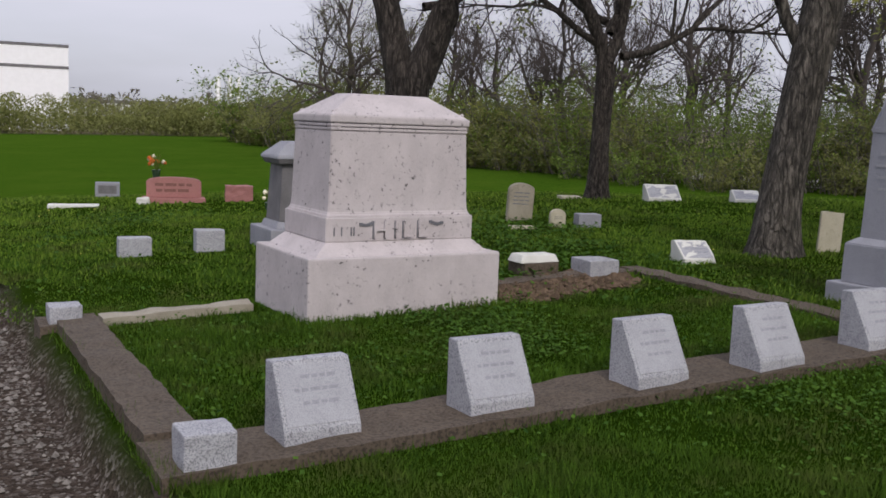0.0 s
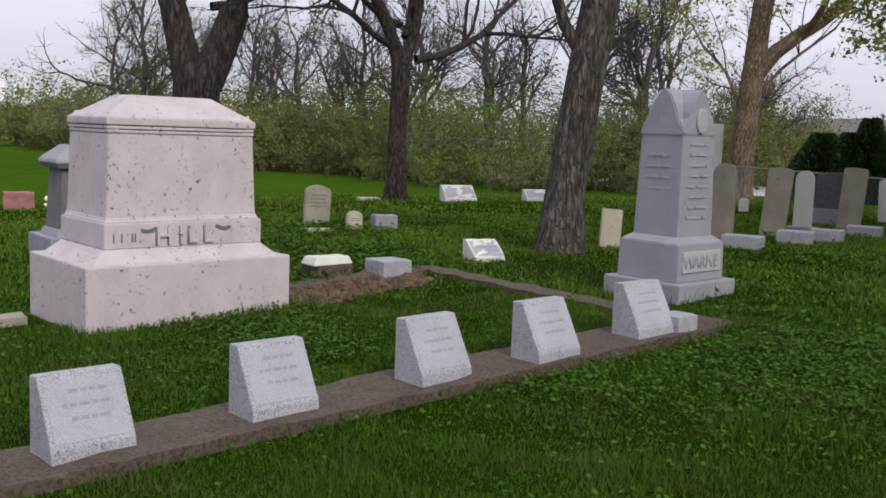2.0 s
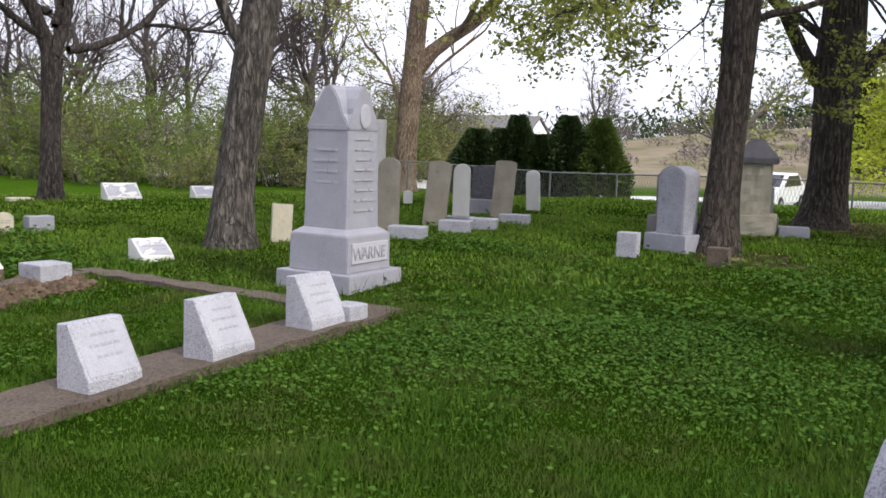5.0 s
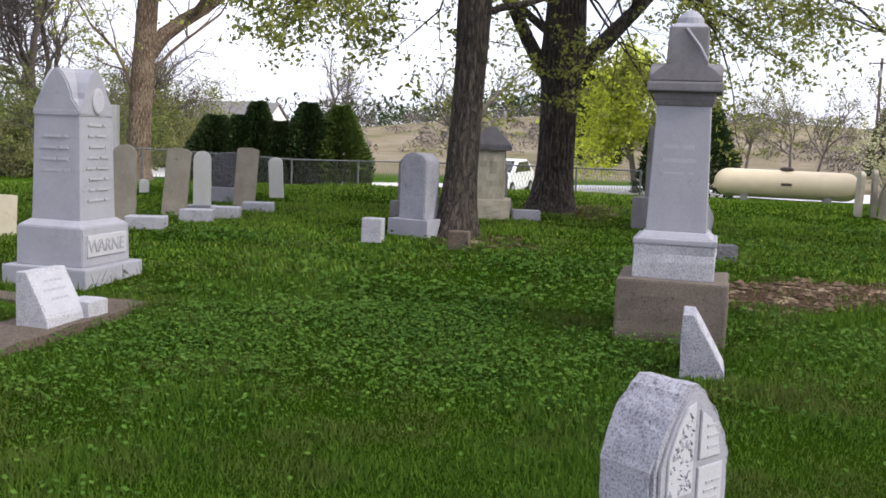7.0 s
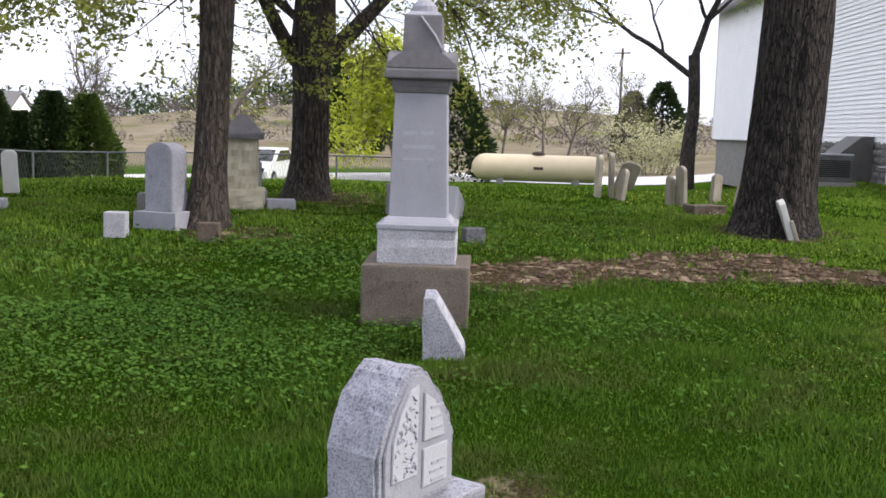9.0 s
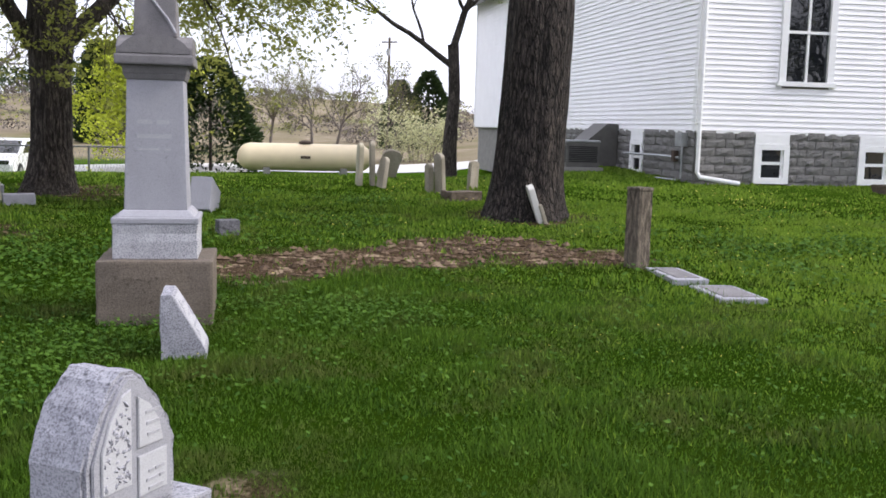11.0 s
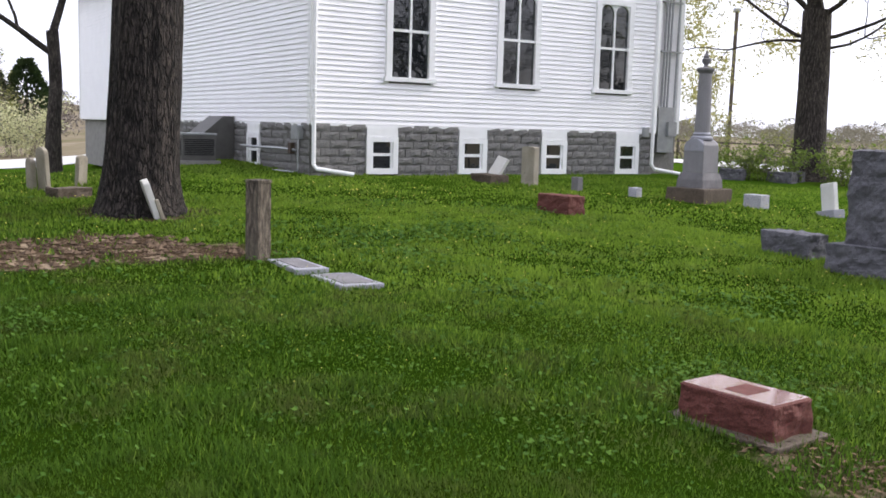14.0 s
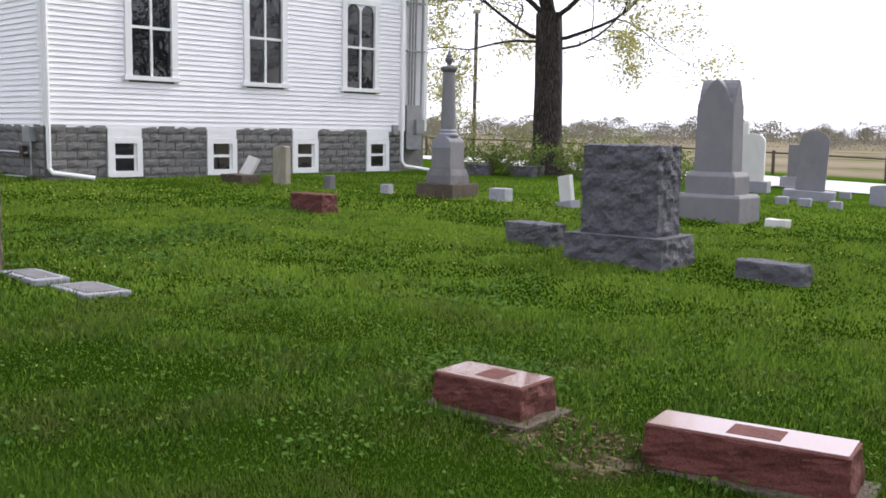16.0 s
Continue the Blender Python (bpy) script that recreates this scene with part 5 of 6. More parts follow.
def rear_monument():
    t = thing("capped_monument", -1.80, 12.0, None, 28, "weathered grey monument with a dark moulded cap", "monument")
    part("base", block(0.86, 0.80, -0.1, 0.24, bevel=0.015), M_GREY, t)
    part("plinth", loft([(0.66, 0.60, 0.238), (0.60, 0.54, 0.32)]), M_GREY, t)
    part("shaft", loft([(0.56, 0.50, 0.318), (0.48, 0.44, 1.0)]), M_DARKCAP, t)
    part("neck", block(0.60, 0.56, 0.998, 1.06, 0.66, 0.62), M_DARKCAP, t)
    part("cap", loft([(0.68, 0.64, 1.058), (0.66, 0.62, 1.10), (0.30, 0.28, 1.26)]), M_GREY, t)


rear_monument()


def column_monument():
    t = thing("column_monument", 18.32, -5.83, None, -145, "slender weathered column monument with an urn on a dark base", "monument")
    part("foundation", roughen(block(0.86, 0.80, -0.1, 0.25, bevel=0.02), 3, 0.012, 6, 5), M_CONC, t)
    part("base", loft([(0.60, 0.58, 0.248), (0.58, 0.56, 0.40), (0.50, 0.48, 0.52)]), M_DARKCAP, t)
    part("die", loft([(0.46, 0.44, 0.518), (0.44, 0.42, 1.02), (0.34, 0.34, 1.10)]), M_GREY_BACKLIT, t)
    part("pediment", outline(arch(0.44, 1.14, 0.16, 10, 0.9), 0.44, 0.01), M_GREY, t)
    part("column_base", lathe([(0.20, 1.12), (0.20, 1.16), (0.16, 1.19), (0.17, 1.22), (0.145, 1.25)], 20), M_GREY, t)
    part("column", lathe([(0.145, 1.248), (0.115, 2.30)], 20), M_GREY_BACKLIT, t)
    part("capital", lathe([(0.115, 2.298), (0.15, 2.34), (0.16, 2.36), (0.16, 2.39), (0.10, 2.41)], 20), M_DARKCAP, t)
    part("urn", lathe([(0.04, 2.408), (0.035, 2.45), (0.075, 2.50), (0.085, 2.55), (0.05, 2.58), (0.06, 2.60), (0.03, 2.64), (0.02, 2.70)], 14), M_DARKCAP, t)


column_monument()


def big_headstone():
    """Near granite stone with an arched top, seen along its width."""
    t = thing("arched_headstone", 3.25, 1.88, None, -4, "grey granite headstone with an arched rock-pitched top and carved panels", "headstone")
    part("base", roughen(block(0.74, 0.40, -0.12, 0.17, bevel=0.015), 4, 0.01, 10, 4, keep_top=0.16), M_ARCH, t)
    w, z0, zs, z1 = 0.47, 0.168, 0.41, 0.705
    pts = [(-w / 2, z0), (w / 2, z0), (w / 2 * 1.02, zs)]
    for x, k in ((0.80, 0.30), (0.56, 0.60), (0.30, 0.88), (0.12, 0.98), (-0.16, 1.0), (-0.36, 0.90), (-0.64, 0.62), (-0.86, 0.30)):
        pts.append((w / 2 * x, zs + (z1 - zs) * k))
    pts.append((-w / 2 * 1.02, zs))
    part("stone", roughen(outline(pts, 0.25, 0.014), 3, 0.007, 16, 2), M_ARCH, t)
    inner = [(x * 0.86, z0 + 0.03 + (z - z0) * 0.90) for x, z in pts]
    o = part("border", outline(inner, 0.012, 0.004), M_GREY, t)
    o.location.y = -0.130
    for k, shape in enumerate(([(-0.17, 0.30), (-0.02, 0.30), (-0.02, 0.645), (-0.07, 0.63), (-0.13, 0.55), (-0.17, 0.45)],
                               [(0.015, 0.42), (0.15, 0.42), (0.13, 0.50), (0.08, 0.57), (0.015, 0.61)], [(0.015, 0.24), (0.17, 0.24), (0.17, 0.39), (0.015, 0.39)])):
        o = part("carved_panel", outline(shape, 0.010, 0.003), M_PALER, t)
        o.location.y = -0.140
        x0, x1 = min(p[0] for p in shape), max(p[0] for p in shape)
        za, zb = min(p[1] for p in shape), max(p[1] for p in shape)
        if k:
            bars(t, 3, x0 + 0.035, x1 - 0.02, zb - 0.06, (zb - za) / 4.5, -0.1465, 0.011, 20 + k, M_BARSOFT)
            continue
        # leaf relief over the tall panel
        rnd, bm = random.Random(77), bmesh.new()
        for i in range(90):
            x, z = rnd.uniform(x0 + 0.012, x1 - 0.012), rnd.uniform(za + 0.012, zb - 0.02)
            if z - 0.45 > (x - x0) * 1.35:
                continue
            r, a = rnd.uniform(0.009, 0.019), rnd.uniform(0, math.pi)
            ca, sa = math.cos(a) * r, math.sin(a) * r
            rim = [bm.verts.new((x + u * ca - v * sa, -0.1445, z + u * sa + v * ca)) for u, v in ((-1, 0), (-0.2, -0.45), (1, 0), (-0.2, 0.45))]
            tip = bm.verts.new((x, -0.1445 - r * 0.5, z))
            for j in range(4):
                bm.faces.new((rim[j], rim[(j + 1) % 4], tip))
        part("carved_leaves", bm, M_ARCH, t)


big_headstone()
lone = slant_marker(0.36, 0.28, 0.42, 0.07, "grey rock-sided granite slant marker in clover before a monument", M_ARCH)
lone.matrix_basis = pose(5.73, 3.185, land(5.73, 3.185) - 0.02, 0, 0, 30)
lone["group"] = ""


def headstone(name, x, y, turn, w, d, h, mat, label, rise=0.0, base=None, lean=(0, 0), category="headstone", group="", rows=0, cap=None):
    """An upright slab, square or with a rounded top, alone or on a base."""
    t = thing(name, x, y, land(x, y), turn, label, category, group, rx=lean[0], ry=lean[1])
    z0 = -0.15
    if base:
        bw, bd, bh = base
        part("base", roughen(block(bw, bd, -0.12, bh, bevel=0.012), 3, 0.006, 10, x), M_GREY if mat is not M_DARKCAP else M_DARKCAP, t)
        z0 = bh - 0.003
    bm = outline(arch(w, h, rise, 10, z0), d, 0.012) if rise else block(w, d, z0, h, bevel=0.012)
    part("slab", bm, mat, t)
    if rows:
        bars(t, rows, -w * 0.36, w * 0.36, h - rise - 0.06 * h, h * 0.10, -d / 2, 0.03 * h, int(x * 10 + 100), M_BARS)
    return t


def low_marker(x, y, turn, w, d, h, mat, label, rocky=0.0, group="", name="low_marker", lean=0.0, top=None):
    t = thing(name, x, y, land(x, y), turn, label, "grave marker", group, ry=lean)
    bm = block(w, d, -0.08, h, bevel=0.014)
    roughen(bm, 8 if rocky else 3, rocky or 0.004, 9, x * 3 + y, keep_top=h - 0.01 if top else None)
    part("block", bm, mat, t)
    if top:
        part("face", block(w - 0.03, d - 0.03, h - 0.004, h + 0.008, bevel=0.003), top, t, "polished top with plain lettering bars")
        bm = bmesh.new()
        box(bm, -w * 0.10, -d * 0.28, h + 0.007, w * 0.16, d * 0.28, h + 0.010)
        part("name_field", bm, M_RED, t)
    return t


# beyond the pale monument
G1 = "small plain markers on the lawn"
low_marker(-3.48, 11.15, 24, 0.36, 0.22, 0.21, M_SLANT, "small squared grey granite marker on the lawn", group=G1)
low_marker(-2.73, 11.55, 24, 0.33, 0.20, 0.25, M_SLANT, "small squared grey granite marker on the lawn", group=G1)
pink = thing("pink_headstone", -4.67, 17.3, None, 15, "wide pink granite headstone with a curved top on a base", "headstone")
part("base", block(1.06, 0.38, -0.1, 0.09, bevel=0.012), M_PINK, pink)
part("slab", outline([(-0.46, 0.088), (0.46, 0.088), (0.46, 0.36)] + [(0.44 * math.cos(math.pi * i / 10), 0.38 + 0.06 * math.sin(math.pi * i / 10)) for i in range(11)] + [(-0.46, 0.36)], 0.2, 0.012), M_PINK, pink)
bars(pink, 2, -0.32, 0.32, 0.34, 0.10, -0.10, 0.05, 31, M_REDTOP)
low_marker(-3.6, 17.6, 12, 0.48, 0.25, 0.28, M_PINK, "small rough pink granite marker", 0.015)
low_marker(-6.12, 16.5, 18, 0.80, 0.34, 0.04, M_WHITE, "flush white marker slab in the grass")
plaque = low_marker(-6.62, 19.7, 18, 0.46, 0.18, 0.30, M_GREY, "grey marker with a dark plaque")
part("plaque", box(bmesh.new(), -0.17, -0.10, 0.08, 0.17, -0.085, 0.24), M_DARKCAP, plaque)


def bouquet(x, y, z, h, label, seed, red=True):
    t = thing("flower_vase", x, y, land(x, y) + z, 0, label, "flowers")
    part("vase", lathe([(0.05, 0.0), (0.055, 0.02), (0.075, 0.16), (0.08, 0.17)], 12), M_VASE, t)
    rng = random.Random(seed)
    vs, fs = [], []
    for _ in range(26):
        a, k = rng.uniform(0, 6.28), rng.random()
        tube_into(vs, fs, [Vector((0, 0, 0.15)), Vector((0.14 * k * math.cos(a), 0.14 * k * math.sin(a), 0.2 + (h - 0.2) * rng.uniform(0.4, 1)))], [0.006, 0.004], 3)
    part("foliage", (vs, fs), M_LEAFG, t)
    for i in range(14):
        a, k = rng.uniform(0, 6.28), rng.random() ** 0.5
        bm = bmesh.new()
        bmesh.ops.create_icosphere(bm, subdivisions=1, radius=0.035)
        for v in bm.verts:
            v.co *= rng.uniform(0.7, 1.2)
        o = part("bloom", bm, M_PETALW if (i % 3 == 0) == red else M_PETALS, t)
        o.location = (0.15 * k * math.cos(a), 0.15 * k * math.sin(a), 0.2 + (h - 0.25) * rng.uniform(0.2, 1.0))
    return t


stand = thing("vase_stand", -5.02, 17.45, None, 0, "thin dark stand holding a vase of flowers", "stand")
part("rod", tube([(0, 0, -0.1), (0, 0, 0.40)], 0.02, 6), M_VASE, stand)
bouquet(-5.02, 17.45, 0.395, 0.46, "orange and cream flowers in a dark green vase", 5)
bouquet(-2.72, 15.6, 0.0, 0.40, "pale flowers in a dark vase behind the monument", 6, False)
low_marker(-5.10, 16.95, 10, 0.2, 0.17, 0.11, M_WHITE, "small white stone ornament", 0.02)
headstone("old_tablet", 1.12, 14.7, 18, 0.40, 0.09, 0.55, M_OLD, "weathered brown round-topped tablet with worn writing", 0.10, None, (3, 2), rows=4)
headstone("small_tablet", 1.60, 13.9, 18, 0.23, 0.08, 0.26, M_MARBLE, "tiny cream round-topped marble tablet", 0.09, rows=2)
low_marker(2.03, 13.95, 15, 0.34, 0.2, 0.19, M_GREY, "low grey granite block marker", group=G1)
low_marker(1.1, 13.8, 10, 0.36, 0.22, 0.03, M_MARBLE, "flush pale marker in the grass")
low_marker(2.35, 18.5, 10, 0.4, 0.3, 0.05, M_MARBLE, "flat pale marker by a tree")
for x, y, w, h, turn, lab in ((3.98, 18.1, 0.62, 0.30, 10, "pale slant marker with dark lettering on the far lawn"), (5.44, 17.9, 0.48, 0.22, 2, "pale slant marker on the far lawn"), (2.75, 10.85, 0.38, 0.24, 14, "pale slant marker with dark lettering")):
    s = slant_marker(w, 0.34, h, 0.08, lab, M_WHITE)
    s.matrix_basis = pose(x, y, land(x, y) - 0.02, 0, 0, turn)
    s["group"] = "pale slant markers"
headstone("leaning_slab", 4.52, 11.6, -8, 0.26, 0.07, 0.47, M_MARBLE, "cream marble slab leaning beside a tree", 0, None, (-8, 4))
slab = thing("fallen_stone", 0.92, 10.05, None, 30, "pale broken stone lying on a low block", "fallen stone")
part("block", roughen(block(0.42, 0.30, -0.05, 0.12, bevel=0.01), 3, 0.01, 8, 2), M_CONC, slab)
part("top", roughen(block(0.48, 0.26, 0.118, 0.20, 0.40, 0.2, bevel=0.015), 3, 0.006, 8, 6), M_WHITE, slab)

# row of old tablets beyond the gabled monument
ROW = "row of old marble tablets"
headstone("old_tablet", 6.30, 12.2, -38, 0.31, 0.09, 1.00, M_OLD, "tall lichened round-topped marble tablet", 0.14, None, (0, 1), group=ROW)
headstone("white_shaft", 6.62, 13.2, -38, 0.20, 0.18, 1.50, M_WHITE, "slender white marble shaft", 0, (0.5, 0.5, 0.2), group="")
headstone("old_tablet", 7.12, 12.35, -38, 0.33, 0.09, 0.93, M_OLD, "leaning brown tablet with broken top", 0.05, None, (0, 5), group=ROW)
headstone("old_tablet", 7.72, 12.6, -38, 0.25, 0.08, 0.86, M_WHITE, "cream round-topped marble tablet", 0.12, (0.40, 0.26, 0.08), group=ROW)
headstone("old_tablet", 8.46, 12.65, -38, 0.32, 0.09, 0.90, M_OLD, "leaning brown marble tablet", 0.03, None, (0, 4), group=ROW)
headstone("block_headstone", 8.75, 13.5, -38, 0.50, 0.26, 0.76, M_ROUGH, "grey rough-topped granite headstone on a base", 0.06, (0.78, 0.42, 0.22))
headstone("thin_tablet", 9.66, 13.5, -50, 0.23, 0.07, 0.66, M_WHITE, "thin white round-topped marble tablet", 0.08, None, (0, -3), group=ROW)
headstone("small_tablet", 8.25, 15.3, -30, 0.16, 0.08, 0.22, M_WHITE, "tiny white marble tablet in grass", 0.05)
FOOT = "low footstones"
for x, y, w in ((6.16, 11.32, 0.48), (7.08, 11.66, 0.44), (7.56, 11.72, 0.40), (8.30, 12.02, 0.44)):
    low_marker(x, y, -40, w, 0.30, 0.15, M_SLANT, "low squared grey footstone in the grass", group=FOOT)

# under the maples
grey = headstone("arched_granite_stone", 8.64, 9.0, -75, 0.37, 0.34, 1.02, M_ARCH, "grey granite headstone with an arched rock-faced top", 0.13, (0.58, 0.52, 0.2))
low_marker(7.74, 8.82, -55, 0.24, 0.2, 0.28, M_SLANT, "small squared grey footstone", group=FOOT)
low_marker(8.22, 7.86, -55, 0.24, 0.2, 0.21, M_CONC, "small brown weathered footstone", group=FOOT)
cairn = thing("stone_pillar", 10.75, 9.75, None, -50, "rough rock pillar monument with a peaked cap", "monument")
part("base", roughen(block(0.62, 0.60, -0.1, 0.28, bevel=0.02), 4, 0.03, 6, 1), M_MARBLE, cairn)
part("shaft", roughen(block(0.42, 0.42, 0.27, 1.02, bevel=0.01), 7, 0.035, 9, 2), M_MARBLE, cairn)
part("cap", loft([(0.58, 0.56, 0.98), (0.60, 0.58, 1.06), (0.12, 0.12, 1.32)]), M_DARKCAP, cairn)
headstone("dark_headstone", 9.93, 10.48, -60, 0.42, 0.25, 0.86, M_DARKCAP, "dark headstone with a rounded top on a red base", 0.1, (0.6, 0.4, 0.22))
headstone("grey_headstone", 11.55, 10.35, -45, 0.34, 0.2, 0.62, M_GREY, "grey headstone beside a maple", 0.05, (0.5, 0.32, 0.16))
low_marker(11.0, 9.25, -45, 0.4, 0.25, 0.14, M_GREY, "low grey marker beside a maple", group=FOOT)
low_marker(10.12, 5.55, -45, 0.24, 0.2, 0.17, M_ROUGH, "small dark squared footstone", group=FOOT)
headstone("tall_headstone", 12.05, 7.75, 22, 0.62, 0.22, 1.42, M_DARKCAP, "tall grey headstone seen on edge with a heavy base", 0.08, (0.85, 0.5, 0.42))
low_marker(11.75, 6.9, 20, 0.55, 0.28, 0.38, M_GREY, "tilted grey granite marker in grass", lean=25)

# thin tablets by the great trunk
THIN = "thin old tablets near the church"
for x, y, turn, w, h, lean, mat in ((16.13, 6.62, 34, 0.30, 0.72, 2, M_MARBLE), (16.25, 6.42, 28, 0.30, 0.76, -1, M_OLD), (16.0, 6.15, 42, 0.32, 0.52, 9, M_OLD), (15.78, 5.2, 38, 0.26, 0.48, -2, M_OLD),
                                  (15.7, 4.98, 48, 0.26, 0.66, -5, M_OLD), (16.58, 4.72, -30, 0.20, 0.50, 3, M_OLD), (16.3, 4.25, 40, 0.25, 0.48, 12, M_OLD), (19.2, 7.4, -50, 0.4, 0.62, 22, M_OLD)):
    headstone("thin_tablet", x, y, turn, w, 0.08, h, mat, "thin lichened tablet leaning in the grass", w * 0.3, None, (lean, lean * 0.5), group=THIN)
low_marker(14.9, 4.35, -40, 0.55, 0.3, 0.14, M_CONC, "brown stone lying in the grass", 0.02)
headstone("leaning_tablet", 13.12, 2.68, 24, 0.24, 0.08, 0.52, M_WHITE, "white tablet propped against a trunk", 0.06, None, (-19, -4))
part("stake", block(0.07, 0.05, -0.1, 0.25, bevel=0.01, x=-0.12, y=-0.05), M_OLD, bpy.data.objects["leaning_tablet"])
post = thing("stone_post", 10.27, 1.0, None, -35, "square weathered brown post standing in the grass", "post")
part("shaft", roughen(block(0.185, 0.175, -0.2, 0.76, bevel=0.012), 4, 0.008, 9, 5), M_WOOD, post)
part("top", block(0.195, 0.185, 0.758, 0.795, bevel=0.012), M_WOOD, post)
for x, y, w, d in ((9.95, 0.58, 0.78, 0.34), (9.32, 0.07, 0.72, 0.42)):
    t = low_marker(x, y, 27, w, d, 0.035, M_GREY, "flush grey grave slab in the grass", name="flush_slab", group="flush slabs")
    part("plate", block(w - 0.16, d - 0.12, 0.03, 0.042, bevel=0.004), M_DARKCAP, t)

# before the church
low_marker(15.6, -2.87, -150, 0.76, 0.32, 0.27, M_RED, "rough red granite marker on the lawn", 0.02)
headstone("brown_tablet", 20.2, -2.97, -140, 0.34, 0.16, 0.78, M_OLD, "brown worn upright tablet near the church", 0.03)
desk = thing("tilted_marker", 20.6, -2.2, None, -150, "white tilted marker on a low dark stone base", "grave marker")
part("base", roughen(block(0.72, 0.45, -0.1, 0.16, bevel=0.02), 3, 0.015, 8, 3), M_CONC, desk)
o = part("tablet", block(0.34, 0.07, 0.0, 0.42, bevel=0.012), M_WHITE, desk)
o.matrix_basis = pose(0, 0.1, 0.13, -28, 12, 0)
low_marker(19.5, -3.8, -145, 0.18, 0.14, 0.26, M_DARKCAP, "small dark upright marker", group=FOOT)
low_marker(18.7, -4.75, -145, 0.2, 0.16, 0.17, M_SLANT, "small pale squared marker", group=FOOT)
low_marker(17.65, -6.66, -145, 0.36, 0.26, 0.23, M_SLANT, "small pale granite block marker", group=FOOT)
headstone("leaning_tablet", 16.77, -7.62, -160, 0.30, 0.09, 0.56, M_WHITE, "white marble tablet leaning on a dark foot", 0, (0.4, 0.24, 0.1), (0, -10))
low_marker(12.1, -5.15, -152, 0.72, 0.36, 0.28, M_ROUGH, "grey rock-faced pillow marker", 0.03, group="pillow markers", name="pillow_marker")
low_marker(9.42, -6.80, -152, 0.74, 0.30, 0.20, M_ROUGH, "grey rock-faced pillow marker", 0.025, group="pillow markers", name="pillow_marker")
for x, y, turn, w, d, h in ((5.59, -2.30, -145, 0.62, 0.35, 0.20), (4.37, -3.19, -138, 0.97, 0.31, 0.22)):
    t = low_marker(x, y, turn, w, d, h, M_RED, "rose granite marker with a polished top and rough sides", 0.03, group="rose granite markers", name="rose_marker", top=M_REDTOP)
    part("foundation", roughen(block(w + 0.16, d + 0.14, -0.1, 0.015, bevel=0.01), 3, 0.006, 8, 4), M_CONC, t)
low_marker(13.95, -10.0, -150, 0.36, 0.2, 0.13, M_WHITE, "small pale pillow marker", 0.012)
headstone("white_headstone", 20.6, -13.9, -135, 0.55, 0.16, 1.35, M_WHITE, "white marble round-topped headstone on a dark base", 0.2, (0.8, 0.5, 0.25))
headstone("grey_headstone", 21.9, -16.1, -135, 0.5, 0.22, 1.08, M_GREY_BACKLIT, "grey block headstone on a base", 0, (0.8, 0.5, 0.28))
headstone("old_headstone", 18.8, -14.15, -130, 0.60, 0.2, 1.48, M_GREY_BACKLIT, "grey headstone with an arched top on a stepped dark base", 0.22, (1.05, 0.7, 0.2), (0, 3))
headstone("white_shaft", 21.4, -14.2, -135, 0.16, 0.16, 1.6, M_WHITE, "slender white marble shaft behind a headstone", 0, (0.4, 0.4, 0.2))
for x, y in ((17.7, -12.7), (17.3, -12.95), (16.75, -13.25), (19.2, -15.4)):
    low_marker(x, y, -140, 0.24, 0.2, 0.15, M_GREY, "small squared grey marker on the lawn", group=FOOT)
headstone("grey_headstone", 17.45, -15.0, -140, 0.6, 0.2, 0.44, M_GREY, "low grey granite headstone on lawn", 0.05)
for x, y, w in ((24.2, -8.4, 0.55), (23.9, -9.5, 0.6), (24.4, -10.0, 0.4)):
    low_marker(x, y, -130, w, 0.4, 0.25, M_ROUGH, "grey rock marker at the edge of the lawn", 0.04, group="rocks by the road", name="rock_marker")


# ---- tank, fence, car, poles and far buildings ----
def tank():
    x, y = 33.7, 16.6
    t = thing("fuel_tank", x, y, land(x, y) + 0.34, -62, "long cream propane tank with rounded ends and a dark hatch", "tank")
    prof = [(0.02, -2.47)] + [(0.5 * math.sin(math.pi / 2 * i / 8), -1.97 - 0.5 * math.cos(math.pi / 2 * i / 8)) for i in range(1, 9)]
    prof += [(r, -z) for r, z in prof[::-1]]
    o = part("shell", lathe(prof, 32), M_TANK, t, smooth=True)
    o.matrix_basis = pose(0, 0, 0.5, 0, 90, 0)
    o = part("hatch", lathe([(0.22, 0.0), (0.24, 0.03), (0.22, 0.10), (0.12, 0.14)], 16), M_RUST, t)
    o.location.z = 0.98
    for k in (-1.4, 1.4):
        part("saddle", block(0.25, 0.8, -0.6, 0.12, bevel=0.01, x=k), M_MORTAR, t)
    part("label_plate", box(bmesh.new(), -0.18, -0.512, 0.46, 0.18, -0.49, 0.56), M_RUST, t)


tank()


